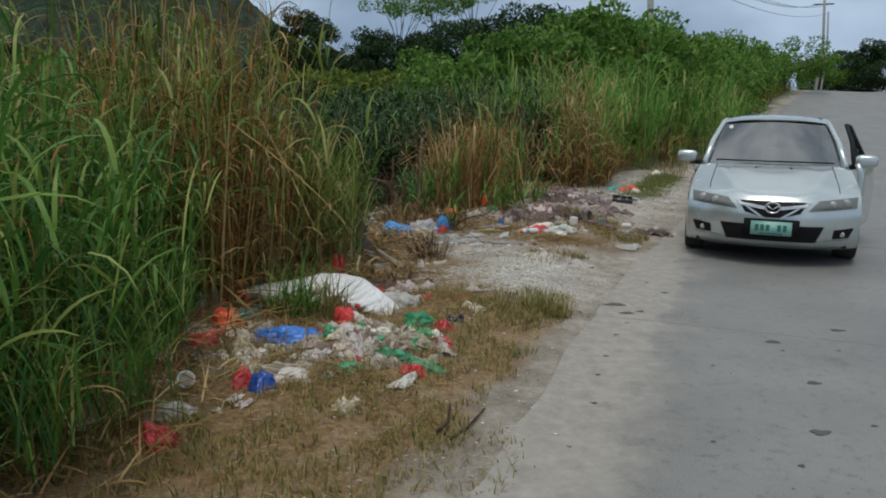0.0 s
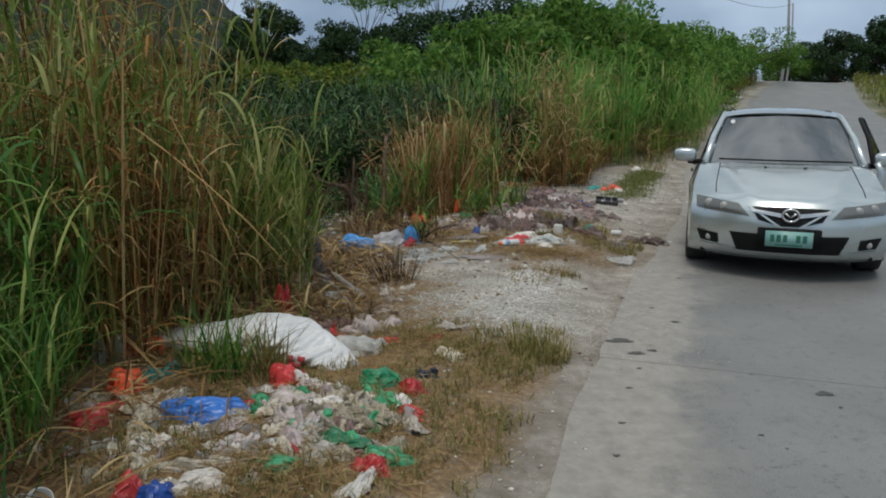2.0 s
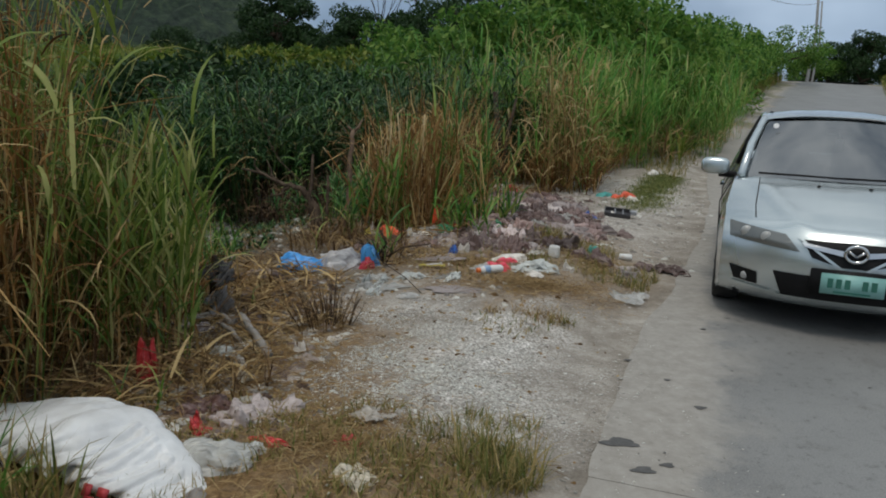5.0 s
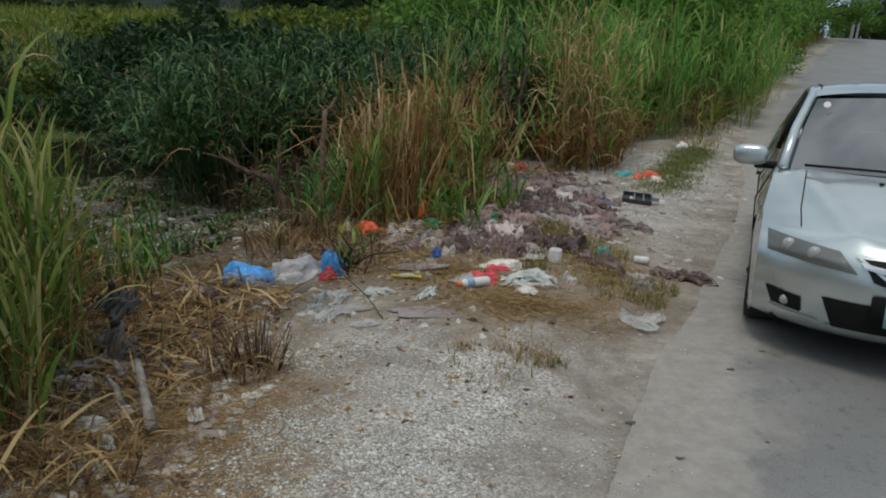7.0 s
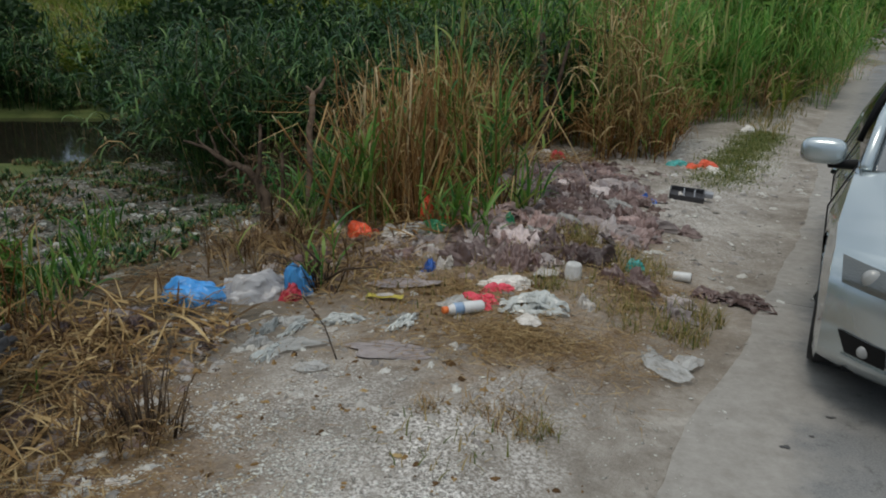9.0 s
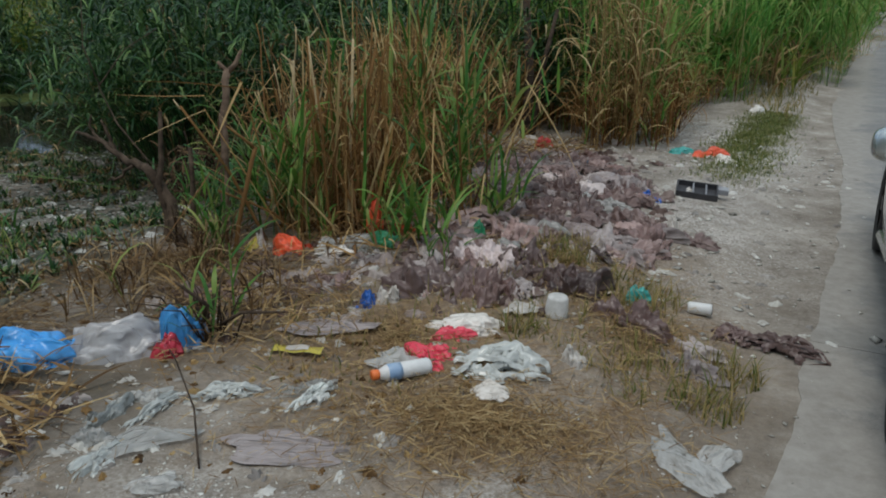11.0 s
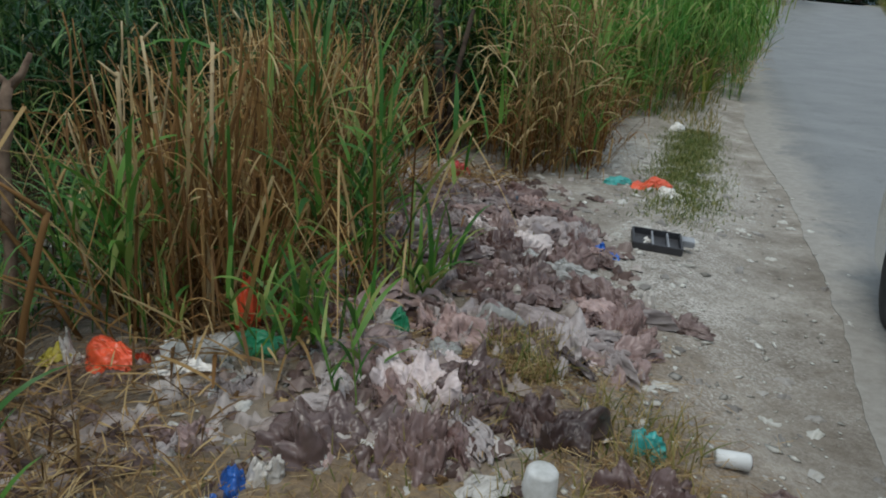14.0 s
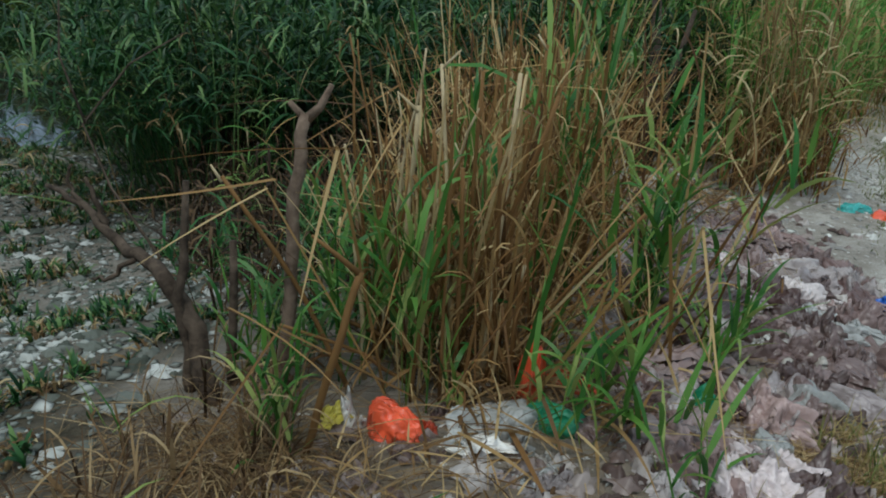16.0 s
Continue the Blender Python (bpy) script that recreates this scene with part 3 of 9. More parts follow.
# where the road leaves the view it bends away to the right behind the crest
bm = bmesh.new()
prev = None
for k in range(14):
    a = math.radians(32 + 5 * k)
    cx, cy = 41.0 + 60 * (1 - math.cos(math.radians(5 * k))) + 8 * k * 0.5, 88.5 + 5.5 * k * math.cos(math.radians(4 * k))
    l = bm.verts.new((cx - 1 * math.cos(a), cy + 1 * math.sin(a), 4.02))
    r = bm.verts.new((cx + 7 * math.cos(a), cy - 7 * math.sin(a), 4.02))
    if prev:
        bm.faces.new((prev[0], l, r, prev[1]))
    prev = (l, r)
far = part("slab", bm, M["road"], road)

# dark oily spots on the concrete
def spot(x, y, w, d):
    bm = bmesh.new()
    n = 18
    vs = []
    for k in range(n):
        a = 2 * math.pi * k / n
        s = 1 + 0.22 * math.sin(3 * a + x * 7) + 0.12 * math.sin(5 * a + y * 5)
        vs.append(bm.verts.new((x + w * s * math.cos(a), y + d * s * math.sin(a), float(-0.10 + rise(y)) + 0.004)))
    bm.faces.new(vs)
    return part("stain", bm, M["tar"], road)


for x, y, w, d in ((1.42, 6.07, 0.085, 0.045), (1.46, 5.81, 0.05, 0.03), (1.58, 5.86, 0.03, 0.02), (1.95, 6.5, 0.03, 0.02), (2.3, 5.1, 0.05, 0.03), (2.2, 4.3, 0.04, 0.025), (1.9, 3.6, 0.05, 0.03), (2.9, 5.4, 0.05, 0.025), (1.75, 7.2, 0.025, 0.015)):
    spot(x, y, w, d)
spot_rnd = random.Random(9)
for k in range(34):
    q = spot_rnd.random() ** 1.5
    y = 2.2 + 6.0 * spot_rnd.random()
    w = spot_rnd.uniform(0.006, 0.022)
    spot(road_edge(y) + 0.25 + 2.6 * q, y, w, w * spot_rnd.uniform(0.4, 0.8))

# forested hill far behind the field
hx, hy = np.meshgrid(np.linspace(-820, -20, 190), np.linspace(520, 900, 60), indexing="ij")
hz = 2.5 * np.sin(hx * 0.9 + 3 * np.sin(hy * 0.31)) * np.sin(hy * 0.8 + 2 * np.sin(hx * 0.27)) + 152 * np.exp(-(((hx + 295) / 178) ** 2 + ((hy - 680) / 130) ** 2)) + 3 * wave(hx * 0.06, hy * 0.06, 3) + 2.2 * wave(hx * 0.2, hy * 0.2, 1) + 2.6 * wave(hx * 0.33, hy * 0.33, 2)
tagged(new("backdrop", mesh_np("backdrop", np.stack([hx, hy, hz - 6], -1).reshape(-1, 3), grid_faces(190, 60), M["hill"])), "dark forested hill on the horizon", "hill", kind="structure")

# ---- grass ----
class Blades:
    """Gathers bent, tapering blades and makes one mesh of them."""

    def __init__(self):
        self.v, self.f, self.n = [], [], 0

    def add(self, base, turn, length, width, lift, droop, segs=5, taper=(0.6, 1.0, 0.95, 0.75, 0.45, 0.04)):
        n = len(base)
        if n == 0:
            return
        k = np.arange(segs + 1) / segs
        a = lift[:, None] - droop[:, None] * k[None, :] ** 1.4
        step = (length / segs)[:, None]
        r = np.concatenate([np.zeros((n, 1)), np.cumsum(np.cos(a[:, :-1]) * step, 1)], 1)
        h = np.concatenate([np.zeros((n, 1)), np.cumsum(np.sin(a[:, :-1]) * step, 1)], 1)
        c, s = np.cos(turn)[:, None], np.sin(turn)[:, None]
        mid = np.stack([base[:, :1] + r * c, base[:, 1:2] + r * s, base[:, 2:3] + h], -1)
        tw = rng.uniform(-0.7, 0.7, n)[:, None]
        side = np.stack([-s * np.cos(tw), c * np.cos(tw), np.sin(tw)], -1)
        tp = np.interp(k, np.linspace(0, 1, len(taper)), taper)
        half = 0.5 * width[:, None, None] * tp[None, :, None] * side
        v = np.stack([mid - half, mid + half], 2).reshape(-1, 3)
        i = np.arange(n)[:, None] * (2 * (segs + 1)) + 2 * np.arange(segs)[None, :]
        i = i.ravel() + self.n
        self.f.append(np.stack([i, i + 1, i + 3, i + 2], 1))
        self.v.append(v)
        self.n += len(v)

    def make(self, name, material, label, category="grass"):
        ob = new(name, mesh_np(name, np.concatenate(self.v), np.concatenate(self.f), material))
        return tagged(ob, label, category, kind="stuff")


def scatter(x0, x1, y0, y1, per_m2, keep):
    n = int((x1 - x0) * (y1 - y0) * per_m2)
    x, y = rng.uniform(x0, x1, n), rng.uniform(y0, y1, n)
    k = keep(x, y)
    return x[k], y[k]


def reeds(x, y, height, green, dry, dryness, leaves=7, leaf_len=0.75, leaf_w=0.018, segs=5, lean=0.12, dry_low=0.45, bushy=0.05, lift_lo=0.75, droop_hi=2.4, stalk=0.014):
    """Tall grass: a leaning stalk with arching leaves; low leaves and dry stalks go brown."""
    n = len(x)
    if n == 0:
        return
    z = ground_z(x, y) - 0.02
    base = np.stack([x, y, z], 1)
    turn = rng.uniform(0, 2 * np.pi, n)
    H = height * rng.uniform(0.65, 1.08, n)
    lift = np.pi / 2 - np.abs(rng.normal(0, lean, n))
    isdry = rng.uniform(0, 1, n) < dryness
    for who, coll in ((~isdry, green), (isdry, dry)):
        if coll is not None:
            coll.add(base[who], turn[who], H[who], stalk * rng.uniform(0.6, 1.3, who.sum()), lift[who], rng.uniform(0.0, 0.25, who.sum()), 4, (1, 1, 0.9, 0.5))
    for k in range(leaves):
        fr = rng.uniform(bushy, 1.0, n)
        pos = base.copy()
        pos[:, 0] += np.cos(turn) * np.cos(lift) * H * fr
        pos[:, 1] += np.sin(turn) * np.cos(lift) * H * fr
        pos[:, 2] += np.sin(lift) * H * fr * 0.97
        t2 = rng.uniform(0, 2 * np.pi, n)
        L = leaf_len * rng.uniform(0.45, 1.2, n)
        W = leaf_w * rng.uniform(0.5, 1.3, n)
        lf = rng.uniform(lift_lo, 1.45, n)
        dp = rng.uniform(0.4, droop_hi, n)
        d2 = isdry | (rng.uniform(0, 1, n) < dry_low * np.clip(1.25 - 1.5 * fr, 0, 1))
        gm = ~d2
        green.add(pos[gm], t2[gm], L[gm], W[gm], lf[gm], dp[gm], segs)
        if dry is not None:
            dry.add(pos[d2], t2[d2], L[d2] * 0.9, W[d2] * 0.7, lf[d2] - 0.15, dp[d2] * 1.3, segs)


# left stand beside the shoulder
def clumpy(x, y, seed=0.0):
    """Height factor that gathers the stalks into uneven tufts."""
    return 1 + 0.22 * wave(x * 2.1, y * 2.1, seed) + 0.16 * wave(x * 0.8, y * 0.8, seed + 3)


def tussocks(x0, x1, y0, y1, per_m2, keep, stalks=10, spread=0.16, lean=0.4):
    """Stalks gathered round tussock centres and leaning out of them: x, y, turn, lift, height factor."""
    cx, cy = scatter(x0, x1, y0, y1, per_m2, keep)
    cnt = np.maximum(2, rng.poisson(stalks, len(cx)))
    pick = np.repeat(np.arange(len(cx)), cnt)
    n = len(pick)
    a, q = rng.uniform(0, 6.283, n), np.sqrt(rng.uniform(0, 1, n))
    size = rng.uniform(0.6, 1.35, len(cx))[pick]
    x, y = cx[pick] + spread * size * q * np.cos(a), cy[pick] + spread * size * q * np.sin(a)
    turn = a + rng.normal(0, 0.5, n)
    lift = np.pi / 2 - lean * q * rng.uniform(0.2, 1.0, n) - np.abs(rng.normal(0, 0.05, n))
    fac = rng.uniform(0.74, 1.14, len(cx))[pick] * rng.uniform(0.8, 1.06, n)
    return x, y, turn, lift, fac


def canes(x, y, turn, lift, H, green, dry, dryness, leaves=7, leaf_len=0.7, leaf_w=0.024, first=0.1, dead_below=0.45, lf=(0.55, 1.3), dp=(0.9, 2.6), segs=6, stalk=0.012, hang=1.0):
    """Cane grass: leaning stalks, leaves in two ranks that arch over; the lowest leaves are dead and hang."""
    n = len(x)
    if n == 0:
        return
    base = np.stack([x, y, ground_z(x, y) - 0.02], 1)
    isdry = rng.uniform(0, 1, n) < dryness
    sw = rng.uniform(0.0, 0.3, n)
    for who, coll in ((~isdry, green), (isdry, dry)):
        coll.add(base[who], turn[who], H[who], stalk * rng.uniform(0.6, 1.3, who.sum()), lift[who], sw[who], 4, (1, 1, 0.9, 0.5))
    plane = rng.uniform(0, 6.283, n)
    for k in range(leaves):
        fr = np.clip((k + rng.uniform(0.1, 0.9, n)) / leaves, 0, 1) * (1 - first) + first
        mid = lift - sw * 0.35 * fr
        pos = base + np.stack([np.cos(turn) * np.cos(mid) * H * fr, np.sin(turn) * np.cos(mid) * H * fr, np.sin(mid) * H * fr], 1)
        t2 = plane + np.pi * (k % 2) + rng.normal(0, 0.45, n)
        dead = isdry | (fr < dead_below * rng.uniform(0.5, 1.3, n))
        L = leaf_len * rng.uniform(0.55, 1.15, n) * np.interp(fr, [0, 0.5, 1], [0.75, 1.0, 0.8])
        W = leaf_w * rng.uniform(0.55, 1.25, n)
        up = rng.uniform(lf[0], lf[1], n) + 0.25 * (fr > 0.85)
        dr = rng.uniform(dp[0], dp[1], n)
        gm = ~dead
        green.add(pos[gm], t2[gm], L[gm], W[gm], up[gm], dr[gm], segs)
        dm = dead & (rng.uniform(0, 1, n) < 0.85)
        dry.add(pos[dm], t2[dm], L[dm] * 0.8, W[dm] * 0.6, up[dm] - 0.3 * hang, dr[dm] + 0.9 * hang, segs)


def snapped(x, y, H, coll, width=0.013, lean=0.3):
    """Dead stalks that broke part of the way up; the rest hangs down or lies over."""
    n = len(x)
    base = np.stack([x, y, ground_z(x, y) - 0.02], 1)
    turn, lift = rng.uniform(0, 6.283, n), np.pi / 2 - np.abs(rng.normal(0, lean, n))
    w = width * rng.uniform(0.6, 1.3, n)
    coll.add(base, turn, H, w, lift, np.full(n, 0.02), 3, (1, 1, 1, 0.9))
    tip = base + np.stack([np.cos(turn) * np.cos(lift) * H, np.sin(turn) * np.cos(lift) * H, np.sin(lift) * H], 1) * 0.99
    coll.add(tip, turn + rng.normal(0, 0.6, n), H * rng.uniform(0.3, 0.9, n), w * 0.8, rng.uniform(-1.2, 0.35, n), rng.uniform(-0.1, 0.5, n), 4, (1, 0.9, 0.7, 0.2))


g, d, dk, ol = Blades(), Blades(), Blades(), Blades()
# fresh green cane grass at the near end
def fresh(x, y):
    return x < np.interp(y, [0, 3, 5.3, 5.6], [-1.74, -1.68, -1.90, -9]) + 0.12 * wave(x, y * 2.5, 3)
x, y, tn, lf_, hf = tussocks(-4.6, -1.6, 1.4, 5.6, 8.5, fresh, 13, 0.19, 0.55)
canes(x, y, tn, lf_, np.interp(y, [1.4, 3.6, 4.6, 5.6], [1.9, 1.62, 1.42, 1.5]) * np.interp(x, [-4, -2.6, -1.8], [1.1, 1.12, 0.92]) * hf, g, d, 0.06, leaves=9, leaf_len=0.64, leaf_w=0.0195, dead_below=0.28, lf=(0.65, 1.35), dp=(0.8, 2.4))
# knee-high young blades at its foot
x, y, tn, lf_, hf = tussocks(-2.4, -1.3, 1.7, 5.5, 24, lambda x, y: x < np.interp(y, [0, 3, 3.9, 4.4, 5.2], [-1.50, -1.44, -1.48, -1.62, -1.78]) + 0.16 * wave(x * 2, y * 3, 8), 12, 0.13, 0.7)
canes(x, y, tn, lf_, 0.42 * hf, g, d, 0.10, leaves=4, leaf_len=0.56, leaf_w=0.013, first=0.0, dead_below=0.2, lf=(0.9, 1.45), dp=(0.5, 1.8), stalk=0.007)
# the tall withered clump: brown below, olive blades on top
def tall_clump(x, y):
    return (((x + 1.85) / 0.62) ** 2 + ((y - 6.25) / 1.0) ** 2 < 1) | ((x < -2.2) & (x > -3.4) & (y > 5.2) & (y < 8.2))
x, y, tn, lf_, hf = tussocks(-3.4, -1.15, 5.0, 8.3, 17, tall_clump, 12, 0.13, 0.42)
canes(x, y, tn, lf_, np.interp(x, [-3.4, -2.4, -1.6, -1.2], [1.9, 2.35, 2.15, 1.35]) * np.interp(y, [5.0, 5.8, 6.8, 8.2], [0.85, 1.05, 1.05, 0.72]) * hf, ol, d, 0.55, leaves=7, leaf_len=0.56, leaf_w=0.021, dead_below=0.55, lf=(0.75, 1.35), dp=(0.8, 2.4))
x, y = scatter(-2.5, -1.2, 5.3, 7.4, 80, tall_clump)
snapped(x, y, rng.uniform(0.5, 1.5, len(x)), d, 0.011)
x, y = scatter(-2.8, -1.3, 5.3, 7.6, 4.5, tall_clump)
canes(x, y, rng.uniform(0, 6.28, len(x)), np.full(len(x), 1.45), rng.uniform(2.1, 2.6, len(x)), d, d, 1.0, leaves=4, leaf_len=0.5, leaf_w=0.014, first=0.5, dead_below=0.0)
# olive stalks standing apart before it
SPROUTS = ((-1.02, 6.50), (-0.86, 6.62), (-1.12, 6.85), (-0.95, 6.98), (-1.22, 7.15), (-0.98, 7.35), (-1.32, 6.62), (-1.42, 7.05), (-1.5, 7.5))
for cx, cy in SPROUTS:
    n = int(rng.integers(8, 14))
    x, y = cx + rng.normal(0, 0.055, n), cy + rng.normal(0, 0.055, n)
    canes(x, y, rng.uniform(0, 6.28, n), np.pi / 2 - np.abs(rng.normal(0, 0.13, n)), rng.uniform(0.85, 1.3) * rng.uniform(0.75, 1.1, n), ol, d, 0.08, leaves=8, leaf_len=0.48, leaf_w=0.021, first=0.12, dead_below=0.3, lf=(0.95, 1.4), dp=(0.4, 1.6))
x, y = scatter(-1.7, -0.75, 6.1, 8.4, 70, lambda x, y: x < np.interp(y, [6.1, 7.4, 8.4], [-0.95, -0.85, -1.05]) + 0.1 * wave(x * 4, y * 4, 1))
canes(x, y, rng.uniform(0, 6.28, len(x)), np.pi / 2 - np.abs(rng.normal(0, 0.35, len(x))), rng.uniform(0.25, 0.75, len(x)), g, d, 0.66, leaves=5, leaf_len=0.36, leaf_w=0.011, first=0.0, dead_below=0.6, stalk=0.008)
x, y = scatter(-1.5, -0.8, 6.3, 8.3, 30, lambda x, y: x < -0.82)
snapped(x, y, rng.uniform(0.2, 0.6, len(x)), d, 0.009)
# matted dead leaves that fill the inside of the stand
x, y = scatter(-3.8, -1.25, 4.9, 8.4, 170, lambda x, y: (x < np.interp(y, [4.9, 5.4, 6, 8.4], [-2.2, -1.75, -1.25, -1.35])))
canes(x, y, rng.uniform(0, 6.28, len(x)), np.pi / 2 - np.abs(rng.normal(0, 0.5, len(x))), rng.uniform(0.3, 1.35, len(x)), dk, dk, 1.0, leaves=6, leaf_len=0.4, leaf_w=0.018, first=0.0, segs=4, stalk=0.009)
x, y = scatter(-5.0, -1.9, 1.4, 5.2, 70, fresh)
canes(x, y, rng.uniform(0, 6.28, len(x)), np.pi / 2 - np.abs(rng.normal(0, 0.4, len(x))), rng.uniform(0.3, 0.8, len(x)), dk, dk, 1.0, leaves=4, leaf_len=0.4, leaf_w=0.016, first=0.0, segs=4, stalk=0.009)
# lower growth behind the stand
x, y, tn, lf_, hf = tussocks(-7.5, -2.6, 3.0, 10.5, 4.2, lambda x, y: x < np.interp(y, [3, 5, 8, 8.6, 10.5], [-4.0, -3.3, -2.7, -2.9, -4.2]), 11, 0.24, 0.6)
canes(x, y, tn, lf_, np.interp(y, [3, 7, 8.5, 10.5], [1.7, 1.6, 1.2, 0.7]) * hf, g, d, np.clip(0.25 + 0.3 * wave(x, y, 3), 0, 0.8), leaves=7, leaf_len=0.62, leaf_w=0.026, dead_below=0.4, segs=4)
g.make("tall_grass", M["green"], "tall green roadside grass with arching blades")
d.make("dry_grass", M["brown"], "withered brown stalks and leaves of tall grass")
ol.make("olive_grass", M["olive"], "upright yellowish green stalks before the withered grass")
dk.make("matted_grass", M["dead"], "dark matted dead leaves inside the tall grass")

# reeds behind the creek bank and round the water
def off_pond(x, y):
    return ((x + 7.6) / 5.6) ** 2 + ((y - 19.0) / 3.3) ** 2 > 1


def open_lane(x, y):
    """The creek runs on between low banks, so that the sky shows in it."""
    off = np.abs(x + 6.2 + 0.67 * (y - 17.8))
    return np.where(y > 19.5, np.interp(off, [0.5, 1.1], [0.12, 1.0]), 1.0)


g, d, dk = Blades(), Blades(), Blades()
BANK_Y, BANK_X = [10.6, 11.4, 13.2, 14.4, 16.2, 17.5], [-0.70, -1.0, -1.9, -2.6, -3.5, -3.2]
def thicket(x, y):
    return (x > np.interp(y, BANK_Y, BANK_X)) & (x < np.interp(y, [10, 11.5, 13, 15, 18, 22], [-0.40, -0.15, 0.5, 1.2, 2.6, 4.6])) & off_pond(x, y)
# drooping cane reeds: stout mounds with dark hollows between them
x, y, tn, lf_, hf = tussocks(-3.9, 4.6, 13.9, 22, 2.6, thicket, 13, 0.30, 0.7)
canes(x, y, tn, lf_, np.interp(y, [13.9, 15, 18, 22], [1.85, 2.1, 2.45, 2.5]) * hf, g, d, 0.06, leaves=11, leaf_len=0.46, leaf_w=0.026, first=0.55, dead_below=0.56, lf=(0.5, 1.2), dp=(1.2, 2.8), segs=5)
# the outer rank leans over the bank and shades it
cy = rng.uniform(13.8, 17.2, 44)
cx = np.interp(cy, BANK_Y, BANK_X) + rng.uniform(-0.25, 0.35, 44)
cx, cy = np.repeat(cx, 9), np.repeat(cy, 9)
x, y = cx + rng.normal(0, 0.15, len(cx)), cy + rng.normal(0, 0.15, len(cx))
canes(x, y, np.pi + rng.normal(0.2, 0.8, len(x)), np.pi / 2 - np.abs(rng.normal(0.4, 0.3, len(x))), np.interp(y, [13, 14, 17], [1.7, 1.9, 2.2]) * rng.uniform(0.7, 1.1, len(x)), g, d, 0.06, leaves=8, leaf_len=0.42, leaf_w=0.022, first=0.6, dead_below=0.6, lf=(0.4, 1.1), dp=(1.3, 2.8), segs=5)
# reeds that hang out over the water from the far and the near shore
a = np.concatenate([rng.uniform(-0.35, 3.5, 70), rng.uniform(5.45, 5.95, 26)])
q = rng.uniform(0.98, 1.22, len(a))
cx, cy = -7.6 + 5.6 * q * np.cos(a), 19.0 + 3.25 * q * np.sin(a)
cx, cy = np.repeat(cx, 11), np.repeat(cy, 11)
x, y = cx + rng.normal(0, 0.22, len(cx)), cy + rng.normal(0, 0.22, len(cx))
tn = np.arctan2(19.0 - y, -7.6 - x) + rng.normal(0, 0.9, len(x))
canes(x, y, tn, np.pi / 2 - np.abs(rng.normal(0.25, 0.3, len(x))), rng.uniform(1.2, 2.2, len(x)) * open_lane(x, y), g, d, 0.05, leaves=9, leaf_len=0.5, leaf_w=0.030, first=0.5, dead_below=0.5, lf=(0.4, 1.1), dp=(1.2, 2.8), segs=4)
# the wide bed behind: mounds of reeds up to the field
x, y, tn, lf_, hf = tussocks(-24, 5.5, 22.5, 33, 0.62, lambda x, y: off_pond(x, y) & (x < np.interp(y, [20, 33], [3.4, 7.0])), 15, 0.5, 0.75)
canes(x, y, tn, lf_, np.interp(y, [20, 26, 33], [2.2, 2.2, 2.1]) * hf * open_lane(x, y), g, d, 0.05, leaves=11, leaf_len=0.62, leaf_w=0.05, first=0.3, dead_below=0.3, segs=4)
x, y, tn, lf_, hf = tussocks(-26, -11, 6, 24, 0.7, lambda x, y: off_pond(x, y), 14, 0.45, 0.7)
canes(x, y, tn, lf_, 1.9 * hf * open_lane(x, y), g, d, 0.1, leaves=9, leaf_len=0.7, leaf_w=0.05, first=0.2, dead_below=0.3, segs=4)
x, y, tn, lf_, hf = tussocks(-9, -4.6, 7.5, 13.5, 3.0, lambda x, y: x < np.interp(y, [7.5, 10, 12, 13.5], [-2.6, -4.6, -5.9, -6.8]), 12, 0.25, 0.7)
canes(x, y, tn, lf_, 1.0 * hf, g, d, 0.12, leaves=9, leaf_len=0.5, leaf_w=0.026, dead_below=0.3, segs=4)
x, y = scatter(-13, -5, 21.6, 25, 30, lambda x, y: off_pond(x, y) & (open_lane(x, y) < 0.9))
reeds(x, y, 0.65, g, d, 0.02, leaves=9, leaf_len=0.45, leaf_w=0.035, dry_low=0.05, segs=3)
# dead matter under the reeds, coloured near black to stand for shade
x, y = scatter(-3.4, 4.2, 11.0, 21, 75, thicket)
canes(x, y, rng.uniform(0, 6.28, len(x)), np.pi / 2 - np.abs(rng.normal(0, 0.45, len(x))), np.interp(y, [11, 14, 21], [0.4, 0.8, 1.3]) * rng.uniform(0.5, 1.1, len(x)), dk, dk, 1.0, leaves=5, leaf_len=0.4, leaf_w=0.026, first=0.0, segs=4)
# green growth at the foot of the bank by the dead stems
foot = Blades()
x, y, tn, lf_, hf = tussocks(-1.7, 0.0, 10.75, 12.4, 7, lambda x, y: x > -0.62 - 0.55 * (y - 10.7) + 0.2 * wave(x * 3, y * 3, 3), 9, 0.12, 0.6)
canes(x, y, tn, lf_, 0.45 * hf, foot, d, 0.05, leaves=7, leaf_len=0.36, leaf_w=0.019, first=0.0, dead_below=0.15, segs=5, stalk=0.008)
# low weeds creeping over the bank
x, y = scatter(-6.5, -0.6, 8.4, 16.5, 330, lambda x, y: (shoulder_edge(y) - x > 0.1) & (wave(x * 1.6, y * 1.6, 4) + wave(x * 4, y * 4, 2) > 0.10 - 0.6 * (y < 10.0) + 0.3 * ((y > 10.6) & (x > -2.6))))
reeds(x, y, 0.07, g, d, 0.3, leaves=6, leaf_len=0.10, leaf_w=0.020, segs=3, lean=0.6)
foot.make("young_grass", M["weed"], "fresh green grass at the foot of the bank")
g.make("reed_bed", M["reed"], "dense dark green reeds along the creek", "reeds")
d.make("dry_reeds", M["dry"], "brown dead leaves among the reeds", "reeds")
dk.make("dead_reeds", M["reed_shade"], "dead matter under the reeds, coloured near black for shade", "reeds")

